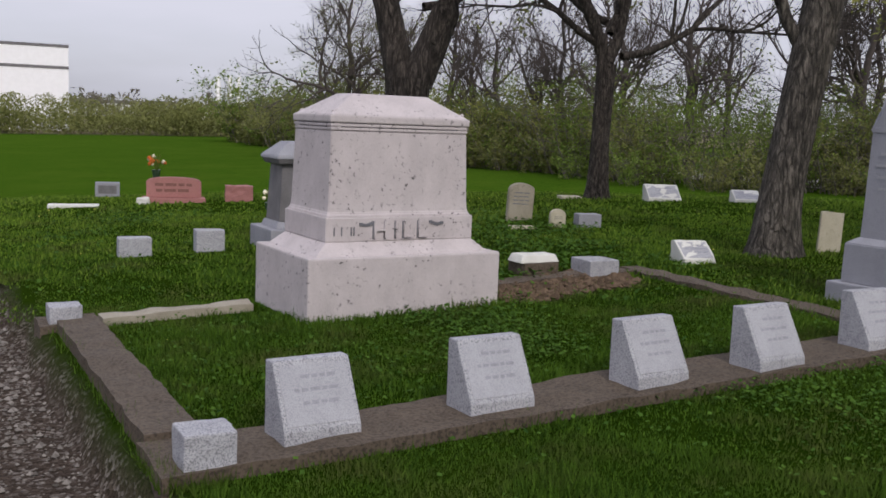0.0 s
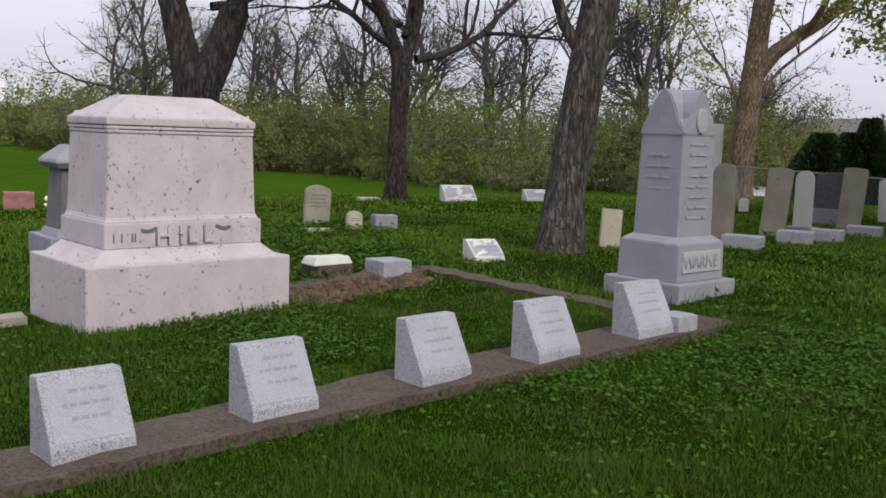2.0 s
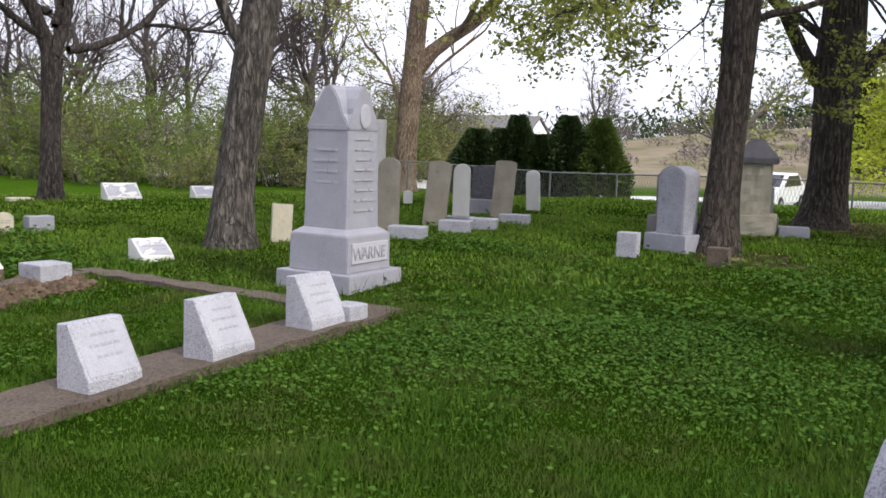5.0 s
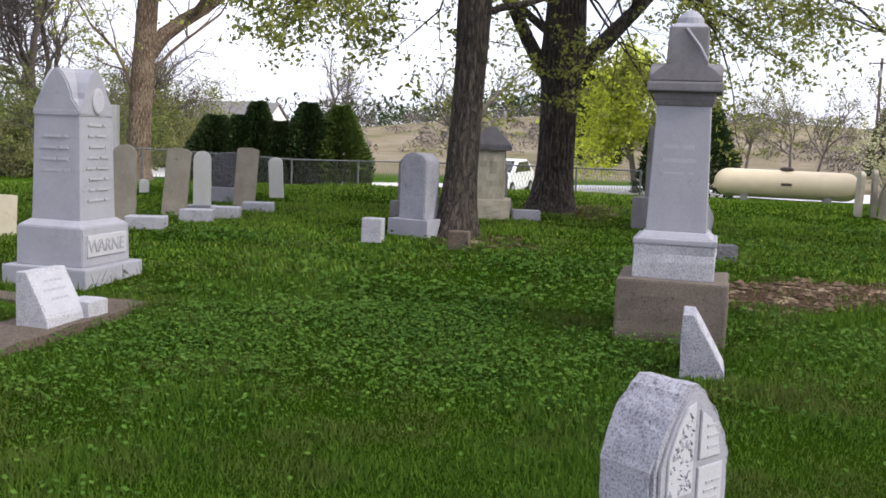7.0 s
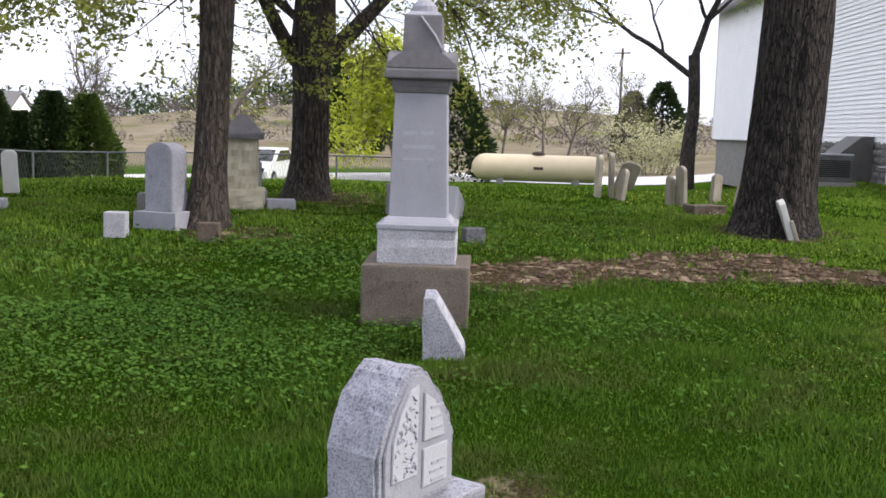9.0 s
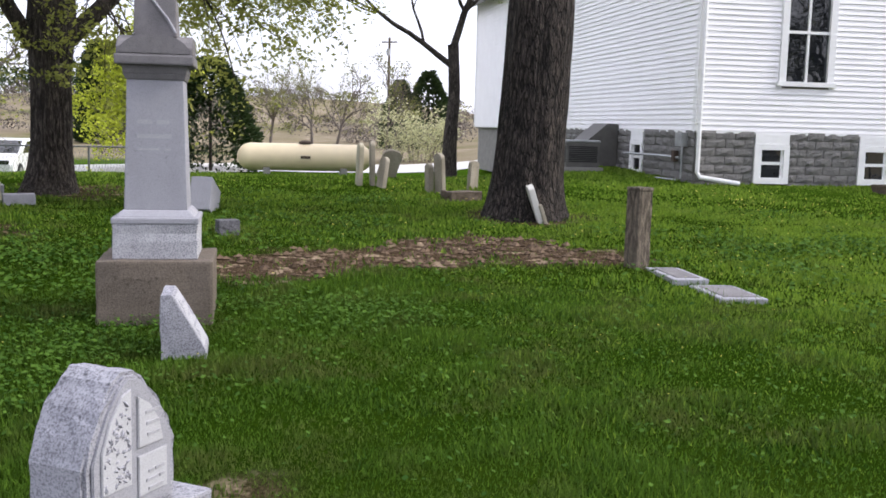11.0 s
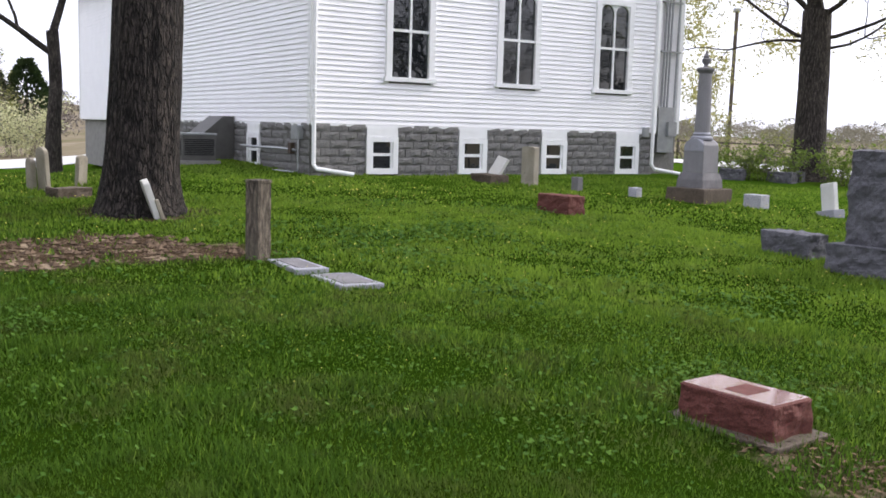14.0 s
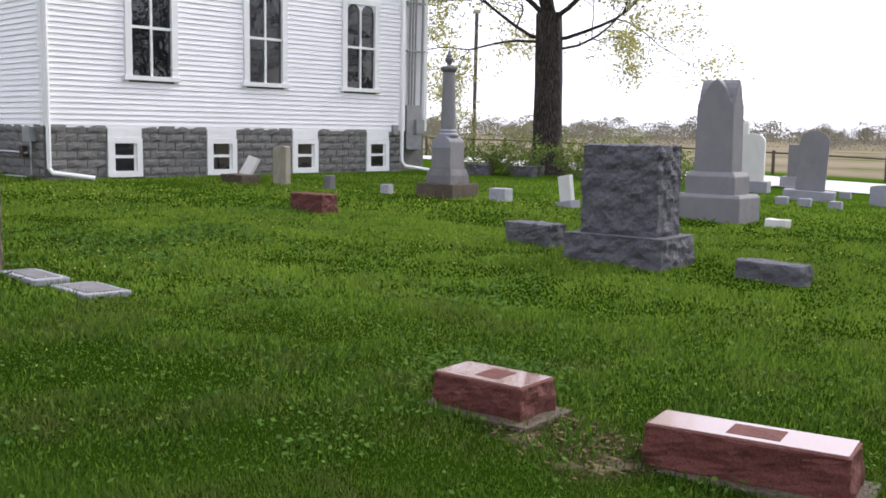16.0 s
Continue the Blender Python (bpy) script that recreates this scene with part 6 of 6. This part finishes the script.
def fence():
    t = thing("chain_link_fence", 0, 0, 0, 0, "grey chain-link fence with a top rail", "fence")
    P = spline([(11.5, 25.0, 0), (14.6, 22.9, 0), (17.3, 20.6, 0), (19.9, 18.0, 0), (22.6, 15.2, 0)], 2)
    tops = []
    for p in P:
        z = land(p.x, p.y)
        part("post", tube([(p.x, p.y, z - 0.1), (p.x, p.y, z + 1.0)], 0.03, 6), M_FENCE, t)
        tops.append((p.x, p.y, z + 0.98))
    part("top_rail", tube(tops, 0.024, 6), M_FENCE, t)
    vs, fs = [], []
    for (ax, ay, az), (bx, by, bz) in zip(tops, tops[1:]):
        for k in range(24):
            for s in (0, 1):
                a, b = k / 24, (k + 3) / 24
                if s:
                    a, b = b, a
                if max(a, b) > 1.0:
                    continue
                p = Vector((ax + (bx - ax) * a, ay + (by - ay) * a, az - 0.02))
                q = Vector((ax + (bx - ax) * b, ay + (by - ay) * b, bz - 0.95))
                tube_into(vs, fs, [p, q], [0.0035, 0.0035], 3)
    tagged(part("wire_mesh", (vs, fs), M_FENCE, t), kind="stuff")


fence()


def car():
    x, y = 27.0, 24.3
    t = thing("white_car", x, y, land(x, y) + 0.04, 207, "white saloon car parked on the road", "car")
    prof = [(-2.2, 0.35), (2.2, 0.35), (2.25, 0.65), (2.1, 0.82), (1.2, 0.92), (0.55, 1.38), (-0.9, 1.40), (-1.6, 0.98), (-2.15, 0.92), (-2.25, 0.6)]
    part("body", outline(prof, 1.72, 0.06), M_CARW, t)
    part("side_glass", outline([(1.0, 0.95), (0.48, 1.32), (-0.85, 1.33), (-1.35, 0.97)], 1.735, 0.0), M_GLASS, t)
    part("windscreen", outline([(1.16, 0.95), (0.60, 1.35), (0.56, 1.35), (1.10, 0.95)], 1.5, 0.0), M_GLASS, t)
    for sx in (-1.35, 1.35):
        for sy in (-0.80, 0.80):
            w = part("wheel", lathe([(0.31, -0.10), (0.33, -0.06), (0.33, 0.06), (0.31, 0.10)], 18), M_TYRE, t)
            w.matrix_basis = pose(sx, sy, 0.32, 90, 0, 0)
            part("rim", lathe([(0.2, -0.105), (0.2, 0.105)], 14), M_GALV, w)
    for sy in (-0.6, 0.6):
        part("headlight", block(0.1, 0.35, 0.62, 0.76, bevel=0.02, x=2.2, y=sy), M_GLASS, t)


car()


def pole(x, y, h, lean, label, arm=True, r=0.14):
    t = thing("utility_pole", x, y, land(x, y), 0, label, "utility pole", "utility poles", ry=lean)
    part("shaft", tube([(0, 0, -0.3), (0, 0, h)], r, 8), M_POLE, t)
    if arm:
        part("crossarm", box(bmesh.new(), -0.06, -0.9, h - 0.55, 0.06, 0.9, h - 0.42), M_POLE, t)
        part("transformer", lathe([(0.2, h - 1.9), (0.2, h - 1.2)], 10), M_GALV, t).location.x = -0.25
    else:
        part("lamp_head", block(0.16, 0.3, h - 0.1, h + 0.05, bevel=0.03), M_GALV, t)


pole(101, 41, 7.8, 0, "weathered wooden utility pole beyond the tank")
pole(40.8, -13.7, 6.0, -1.5, "tall dark thin pole beside the road", False, 0.08)


def house(x, y, turn, w, d, h, roof, label, mat=None):
    """A low house: its ridge runs along x, white gables at both ends."""
    t = thing("far_house", x, y, land(x, y), turn, label, "house", "far houses")
    part("wall", box(bmesh.new(), -w / 2, -d / 2, -0.5, w / 2, d / 2, h), mat or M_SIDING, t)
    for e in (-1, 1):
        gable = outline([(-d / 2, h), (d / 2, h), (0, h + roof)], 0.12, 0.0, "x")
        bmesh.ops.translate(gable, verts=gable.verts[:], vec=(e * (w / 2 - 0.06), 0, 0))
        part("gable", gable, mat or M_SIDING, t)
    for e in (-1, 1):
        bm = bmesh.new()
        lo = [bm.verts.new((sx * (w / 2 + 0.25), e * (d / 2 + 0.3), h - 0.15)) for sx in (-1, 1)]
        hi = [bm.verts.new((sx * (w / 2 + 0.25), 0, h + roof + 0.05)) for sx in (-1, 1)]
        up = [bm.verts.new(v.co + Vector((0, 0, 0.15))) for v in (lo[0], lo[1], hi[1], hi[0])]
        dn = [lo[0], lo[1], hi[1], hi[0]]
        bm.faces.new(dn), bm.faces.new(up[::-1])
        for i in range(4):
            j = (i + 1) % 4
            bm.faces.new((dn[i], dn[j], up[j], up[i]))
        part("roof", bm, M_ROOF, t)
    for k in (-0.25, 0.25):
        win = part("window", box(bmesh.new(), k * w - 0.4, -d / 2 - 0.03, 0.5, k * w + 0.4, -d / 2, 1.2), M_GLASS, t)
        part("frame", box(bmesh.new(), k * w - 0.5, -d / 2 - 0.02, 0.4, k * w + 0.5, -d / 2 - 0.001, 1.3), M_TRIM, win)


house(60.3, 91.9, -63, 8.6, 5.0, 1.5, 1.9, "low white house with a grey roof beyond the fence")
shed = thing("warehouse", -62, 130, land(-62, 130), 25, "large white warehouse with dark roof bands", "building")
part("wall", box(bmesh.new(), -22, -12, -1, 12, 12, 10.2), M_SIDING, shed)
for z in (7.6, 10.2):
    part("band", box(bmesh.new(), -22.05, -12.05, z, 12.05, 12.05, z + 0.35), M_DARKCAP, shed)
for x, y, w, h in ((-120, 380, 40, 5), (-88, 395, 26, 4), (-60, 420, 34, 4)):
    t = thing("far_shed", x, y, -1.5, 15, "low pale industrial shed far away", "building", "far sheds")
    part("wall", box(bmesh.new(), -w / 2, -10, -1, w / 2, 10, h), M_TRIM, t)
    part("roof", box(bmesh.new(), -w / 2 - 0.5, -10.5, h, w / 2 + 0.5, 10.5, h + 1.2), M_ROOF, t)
for x in (-196, -186, -178):
    t = thing("chimney_stack", x, 880, 4.0, 0, "tall pale chimney stack on the horizon", "chimney", "far stacks")
    part("stack", lathe([(2.6, -1), (2.0, 29)], 10), M_TRIM, t)


def rail_fence():
    t = thing("rail_fence", 0, 0, 0, 0, "low dark rail fence beyond the road", "fence")
    P = spline([(36.5, -9.5, 0), (31.5, -15, 0), (26.0, -20, 0), (20, -25.5, 0)], 5)
    tops = []
    for p in P:
        z = land(p.x, p.y)
        part("post", tube([(p.x, p.y, z - 0.1), (p.x, p.y, z + 0.75)], 0.05, 6), M_POLE, t)
        tops.append((p.x, p.y, z + 0.68))
    part("rail", tube(tops, 0.03, 6), M_POLE, t)


rail_fence()

# ---- far woods and hedges ----
def far_woods():
    """Low woods round the horizon: clumps of small leaf faces."""
    rng = random.Random(5)
    for label, az0, az1, r0, r1, h, count, mat, size in (
            ("brushy green hedge across the far field", 94, 121, 112, 124, 4.4, 60000, M_LEAFB, 0.24),
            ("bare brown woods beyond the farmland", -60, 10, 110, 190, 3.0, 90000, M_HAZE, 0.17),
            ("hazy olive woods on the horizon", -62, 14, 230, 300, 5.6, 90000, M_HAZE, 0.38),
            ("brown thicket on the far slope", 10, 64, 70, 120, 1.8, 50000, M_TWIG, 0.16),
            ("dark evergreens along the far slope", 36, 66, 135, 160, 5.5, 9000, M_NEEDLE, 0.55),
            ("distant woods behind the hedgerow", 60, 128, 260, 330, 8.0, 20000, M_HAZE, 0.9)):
        vs, fs = [], []
        clumps = []
        for _ in range(260):
            a = radians(rng.uniform(az0, az1))
            r = rng.uniform(r0, r1)
            clumps.append((r * math.cos(a), r * math.sin(a), h * rng.uniform(0.35, 1.0), h * rng.uniform(0.5, 1.2)))
        for _ in range(count):
            x, y, hh, ww = clumps[rng.randrange(len(clumps))]
            k = rng.random() ** 0.7
            a = rng.uniform(0, 6.283)
            q = ww * math.sqrt(max(0.05, 1 - k * k)) * rng.random() ** 0.5
            px, py = x + q * math.cos(a), y + q * math.sin(a)
            c = Vector((px, py, land(x, y) + k * hh))
            s = size * rng.uniform(0.5, 1.2)
            u = Vector((rng.uniform(-1, 1), rng.uniform(-1, 1), rng.uniform(-1, 1))).normalized()
            v = u.cross(Vector((rng.uniform(-1, 1), rng.uniform(-1, 1), 1))).normalized()
            i = len(vs)
            vs += [c - u * s, c + v * s * 0.6, c + u * s]
            fs.append((i, i + 1, i + 2))
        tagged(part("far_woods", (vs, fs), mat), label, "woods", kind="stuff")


far_woods()
for i, (x, y, w, h) in enumerate([(33.2, -6.2, 2.6, 1.5), (36.2, -8.8, 2.6, 1.7), (35.0, -11.0, 2.6, 1.6), (33.0, -13.6, 2.6, 1.5), (37.6, -6.2, 2.6, 1.6), (31.0, -15.6, 2.2, 1.3)]):
    bush(x, y, w, h, 800 + i, M_LEAFB, 1500, 0.045, "low roadside hedge bush with thin leaves", "road_hedge", "roadside hedge")

for i, (x, y, w, h) in enumerate([(24.6, -8.75, 1.2, 0.9), (24.3, -9.45, 1.3, 1.1), (23.9, -10.9, 1.2, 1.0), (23.3, -11.8, 1.4, 1.1), (22.4, -12.9, 1.2, 0.9)]):
    bush(x, y, w, h, 820 + i, M_LEAFG, 1800, 0.04, "small leafy green bush at the lawn's edge", "edge_bush", "bushes at the lawn's edge")


# ---- grass, clover and dandelions ----
def inside(x, y, cx, cy, turn, w, d):
    a = radians(turn)
    dx, dy = x - cx, y - cy
    return (np.abs(dx * math.cos(a) + dy * math.sin(a)) < w / 2) & (np.abs(-dx * math.sin(a) + dy * math.cos(a)) < d / 2)


def vnoise(x, y, scale, seed):
    """Cheap smooth noise on arrays: a sum of turned waves."""
    g = np.random.default_rng(seed)
    s = np.zeros_like(x)
    for _ in range(9):
        a, k, p = g.uniform(0, 6.283), g.uniform(0.5, 1.8) * scale, g.uniform(0, 6.283)
        s += np.sin((x * math.cos(a) + y * math.sin(a)) * k + p)
    return s / 3.0


def land_np(x, y):
    r, az = np.hypot(x, y), np.degrees(np.arctan2(y, x))

    def sm(t):
        t = np.clip(t, 0, 1)
        return t * t * (3 - 2 * t)
    w = 1 - sm((az + 60) / 14) * (1 - sm((az - 9) / 9))
    return -1.45 * sm((r - 17) / 19) * w - 0.4 * sm((r - 31) / 12) * (1 - w) - 0.42 * sm((r - 19) / 14) * sm((az - 12) / 10) * (1 - sm((az - 52) / 10)) + 0.0354 * x + 0.018 * y


HARD = [(*plot_xy(PLOT_W / 2, 0.26), PLOT_A, PLOT_W, 0.54), (*plot_xy(0.13, PLOT_D / 2), PLOT_A, 0.28, PLOT_D), (-0.581, 8.554, 31, 1.76, 1.1), (4.002, 8.618, 31, 0.88, 0.82),
        (6.56, 3.96, -60, 0.78, 0.76), (3.36, 1.86, 13, 0.98, 0.32), (9.95, 0.58, 27, 0.76, 0.32), (9.32, 0.07, 27, 0.70, 0.40), (5.59, -2.30, -145, 0.76, 0.47), (4.37, -3.19, -138, 1.1, 0.43),
        (10.76, -5.66, -145, 1.1, 0.74), (10.27, 1.0, -35, 0.2, 0.2), (*plot_xy(0.9, PLOT_D - 0.13), PLOT_A, 1.15, 0.22), (*plot_xy(PLOT_W - 0.12, PLOT_D / 2), PLOT_A, 0.2, PLOT_D)]


def scatter(count, r0, r1, seed):
    g = np.random.default_rng(seed)
    r = np.sqrt(g.uniform(r0 * r0, r1 * r1, count))
    a = np.radians(g.uniform(-48, 124, count))
    x, y = r * np.cos(a), r * np.sin(a)
    ok = np.ones(count, bool)
    for cx, cy, turn, w, d in HARD:
        ok &= ~inside(x, y, cx, cy, turn, w, d)
    side = (x - PATH_P.x) * PATH_N.x + (y - PATH_P.y) * PATH_N.y + 0.12 * vnoise(x, y, 3.0, 3)
    ok &= (side < 0.0) | ((side < 0.35) & (g.random(count) < 0.12)) | (r > 15)
    u = (x - PLOT.x) * PU.x + (y - PLOT.y) * PU.y
    v = (x - PLOT.x) * PV.x + (y - PLOT.y) * PV.y
    ok &= ~((u < 0.02) & (v > -0.6) & (v < 4.0))
    return x[ok], y[ok], g


def bare(x, y):
    return np.array([soil(px, py) for px, py in zip(x, y)])


def faces_object(name, verts, per, mat, label):
    n = len(verts) // per
    me = bpy.data.meshes.new(name)
    me.vertices.add(len(verts))
    me.vertices.foreach_set("co", verts.astype(np.float32).ravel())
    me.loops.add(n * per)
    me.loops.foreach_set("vertex_index", np.arange(n * per, dtype=np.int32))
    me.polygons.add(n)
    me.polygons.foreach_set("loop_start", np.arange(n, dtype=np.int32) * per)
    me.polygons.foreach_set("loop_total", np.full(n, per, dtype=np.int32))
    me.update(calc_edges=True)
    me.materials.append(mat)
    return tagged(new(name, me), label, "grass", kind="stuff")


def weedy(x, y):
    """How thick the clover stands, 0 to 1."""
    near = np.exp(-(((x - 4.9) / 2.3) ** 2 + ((y - 5.5) / 1.7) ** 2)) + 0.9 * np.exp(-(((x - 7.8) / 2.6) ** 2 + ((y - 6.0) / 2.2) ** 2))
    return np.clip(np.maximum(0.55 * (vnoise(x, y, 0.75, 31) + 0.6 * vnoise(x, y, 2.4, 32) - 0.45), 0) + near * np.clip(0.62 + 0.4 * vnoise(x, y, 2.6, 33), 0.12, 1), 0.045, 0.95) * np.clip((np.hypot(x, y) - 4.2) / 1.8, 0.12, 1)


def lawn():
    # fresh collects the blades coloured as lit by open sky
    out, fresh = [], []
    for count, r0, r1, h, w, seed in ((210000, 2.2, 5.0, 0.060, 0.0050, 1), (300000, 5.0, 9.0, 0.060, 0.0075, 2), (300000, 9.0, 16.0, 0.062, 0.013, 3), (130000, 16.0, 24.0, 0.062, 0.024, 4)):
        x, y, g = scatter(count, r0, r1, seed)
        keep = (g.random(len(x)) > bare(x, y) * 0.93) & (g.random(len(x)) > 0.6 * weedy(x, y))
        x, y = x[keep], y[keep]
        n = len(x)
        tuft = 0.78 + 0.28 * vnoise(x, y, 1.6, 9) + 0.34 * vnoise(x, y, 6.0, 10)
        hh = 0.86 * h * np.clip(tuft, 0.55, 1.55) * g.uniform(0.5, 1.4, n)
        a, lean = g.uniform(0, 6.283, n), g.uniform(0.1, 0.9, n)
        z = land_np(x, y) - 0.01
        b = a + g.uniform(0.8, 2.3, n)
        ww = w * g.uniform(0.6, 1.3, n)
        base = np.stack([x, y, z], 1)
        off = np.stack([np.cos(b) * ww, np.sin(b) * ww, np.zeros(n)], 1)
        tip = base + np.stack([np.cos(a) * hh * lean, np.sin(a) * hh * lean, hh], 1)
        tri = np.stack([base - off, base + off, tip], 1)
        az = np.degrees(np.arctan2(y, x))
        # picks the blades that get the paler, sky-lit copy of the grass colour
        lit_grass = g.random(n) < np.clip((18 - az) / 24, 0, 1) * np.clip((np.hypot(x, y) - 5) / 6.5, 0.06, 1) + np.clip((np.hypot(x, y) - 8) / 10, 0, 0.6)
        out.append(tri[~lit_grass].reshape(-1, 3))
        fresh.append(tri[lit_grass].reshape(-1, 3))
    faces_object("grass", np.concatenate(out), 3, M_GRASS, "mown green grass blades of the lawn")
    faces_object("grass", np.concatenate(fresh), 3, M_GRASS_LIT, "lawn grass coloured lighter as under open sky")
    # ranker blades that the mower misses along the stones
    tall = []
    for cx, cy, turn, w, d in HARD:
        g = np.random.default_rng(int(abs(cx * 100)))
        n = int(260 * (w + d))
        a = radians(turn)
        e = g.uniform(-1, 1, n)
        side = g.integers(0, 4, n)
        lx = np.where(side < 2, e * w / 2, np.where(side == 2, w / 2, -w / 2) + g.normal(0, 0.03, n))
        ly = np.where(side < 2, np.where(side == 0, -d / 2, d / 2) + g.normal(0, 0.03, n), e * d / 2)
        x, y = cx + lx * math.cos(a) - ly * math.sin(a), cy + lx * math.sin(a) + ly * math.cos(a)
        hh = 0.05 + 0.09 * g.random(n) ** 3 * (1 + vnoise(x, y, 3, 5))
        t, lean = g.uniform(0, 6.283, n), g.uniform(0.1, 0.8, n)
        base = np.stack([x, y, land_np(x, y) - 0.01], 1)
        off = np.stack([np.cos(t + 1.5), np.sin(t + 1.5), np.zeros(n)], 1) * 0.004
        tip = base + np.stack([np.cos(t) * hh * lean, np.sin(t) * hh * lean, hh], 1)
        side = (x - PATH_P.x) * PATH_N.x + (y - PATH_P.y) * PATH_N.y
        tall.append(np.stack([base - off, base + off, tip], 1)[side < 0.0].reshape(-1, 3))
    faces_object("tall_grass", np.concatenate(tall), 3, M_GRASS, "longer grass tufts along the stones")
    # clover and weed leaves in patches
    out = []
    for count, r0, r1, size, seed in ((260000, 2.5, 8.0, 0.0135, 21), (120000, 8.0, 16.0, 0.023, 22)):
        x, y, g = scatter(count, r0, r1, seed)
        keep = g.random(len(x)) < weedy(x, y)
        x, y = x[keep], y[keep]
        keep = g.random(len(x)) > bare(x, y)
        x, y = x[keep], y[keep]
        n = len(x)
        c = np.stack([x, y, land_np(x, y) + g.uniform(0.03, 0.085, n)], 1)
        s = size * g.uniform(0.6, 1.5, n)
        a = g.uniform(0, 6.283, n)
        u = np.stack([np.cos(a) * s, np.sin(a) * s, g.uniform(-0.5, 0.5, n) * s], 1)
        v = np.stack([-np.sin(a) * s, np.cos(a) * s, g.uniform(-0.5, 0.5, n) * s], 1)
        out.append(np.stack([c - u, c - v * 0.8, c + u, c + v * 0.8], 1).reshape(-1, 3))
    faces_object("clover", np.concatenate(out), 4, M_CLOVER, "patches of clover and broad weeds in the lawn")
    # dandelion heads towards the church
    x, y, g = scatter(5200, 6.0, 19.0, 41)
    az = np.degrees(np.arctan2(y, x))
    keep = g.random(len(x)) < np.clip(0.05 + 0.9 * np.exp(-((az + 8) / 26) ** 2) * (0.5 + 0.6 * vnoise(x, y, 0.9, 42)), 0, 1)
    x, y = x[keep], y[keep]
    n = len(x)
    c = np.stack([x, y, land_np(x, y) + g.uniform(0.04, 0.09, n)], 1)
    s = g.uniform(0.006, 0.010, n) * np.clip(np.hypot(x, y) / 10, 0.7, 1.6)
    rings = []
    for k in range(6):
        t = k * math.pi / 3
        rings.append(c + np.stack([np.cos(t) * s, np.sin(t) * s, np.sin(t * 2 + x) * s * 0.4], 1))
    faces_object("dandelion", np.stack(rings, 1).reshape(-1, 3), 6, M_PETAL, "small yellow dandelion heads in the lawn")


lawn()


def litter():
    """Dry leaves and bits of straw on the bare earth, stones on the gravel."""
    g = random.Random(8)
    vs, fs = [], []
    for _ in range(12000):
        x, y = g.choice(((g.uniform(7.5, 12), g.uniform(0.5, 5.5)), (g.uniform(0.3, 2.2), g.uniform(8.4, 10.2)), (g.uniform(11, 14), g.uniform(8.4, 11)), (g.uniform(4.2, 6), g.uniform(-3.3, -1.8))))
        if g.random() > soil(x, y):
            continue
        s = g.uniform(0.01, 0.03)
        c = Vector((x, y, land(x, y) + g.uniform(0.004, 0.03)))
        u = Vector((g.uniform(-1, 1), g.uniform(-1, 1), g.uniform(-0.3, 0.3))).normalized() * s
        v = u.cross(Vector((0, 0, 1))) * g.uniform(0.15, 0.6)
        i = len(vs)
        vs += [c - u, c + v, c + u, c - v]
        fs.append((i, i + 1, i + 2, i + 3))
    tagged(part("leaf_litter", (vs, fs), leaf("dry_litter", (0.04, 0.026, 0.015), (0.17, 0.115, 0.07), 0.1, 0.9)), "dry brown leaves and straw on bare earth", "litter", kind="stuff")
    vs, fs = [], []
    for _ in range(9000):
        x, y = g.choice(((g.uniform(7.0, 12.5), g.uniform(0.5, 5.5)), (g.uniform(0.3, 2.2), g.uniform(8.4, 10.2))))
        if g.random() > soil(x, y) - 0.15:
            continue
        s = 0.012 + 0.045 * g.random() ** 3
        c = Vector((x, y, land(x, y) + s * 0.2))
        i = len(vs)
        for dx, dy, dz in ((1, 0, 0), (0, 1, 0), (-1, 0, 0), (0, -1, 0), (0, 0, 0.7), (0, 0, -0.7)):
            vs.append(c + Vector((dx * g.uniform(0.6, 1.5), dy * g.uniform(0.6, 1.5), dz * g.uniform(0.6, 1.2))) * s)
        for p in range(4):
            q = (p + 1) % 4
            fs += [(i + p, i + q, i + 4), (i + q, i + p, i + 5)]
    tagged(part("soil_clod", (vs, fs), leaf("earth_clod", (0.028, 0.019, 0.013), (0.15, 0.105, 0.072), 0.0, 0.95)), "loose brown clods on the bare earth", "soil", kind="stuff")
    vs, fs = [], []
    for _ in range(9000):
        u, v = g.uniform(-3.0, 12.0), g.uniform(0.05, 1.9)
        p = PATH_P + PATH_D * u + PATH_N * v
        if gravel_side(p.x, p.y) < 0.12:
            continue
        r = 0.008 + 0.022 * g.random() ** 3
        c = Vector((p.x, p.y, land(p.x, p.y) + r * 0.3))
        i = len(vs)
        t = g.uniform(0, 6.28)
        vs += [c + Vector((math.cos(t + k * 1.571) * r * g.uniform(0.7, 1.2), math.sin(t + k * 1.571) * r * g.uniform(0.7, 1.2), 0)) for k in range(4)] + [c + Vector((0, 0, r * 0.8)), c - Vector((0, 0, r * 0.5))]
        for k in range(4):
            j = (k + 1) % 4
            fs += [(i + k, i + j, i + 4), (i + j, i + k, i + 5)]
    tagged(part("gravel", (vs, fs), leaf("gravel_stone", (0.035, 0.029, 0.025), (0.26, 0.235, 0.215), 0.0, 0.9)), "loose grey gravel on the drive", "gravel", kind="stuff")


litter()

blocks()
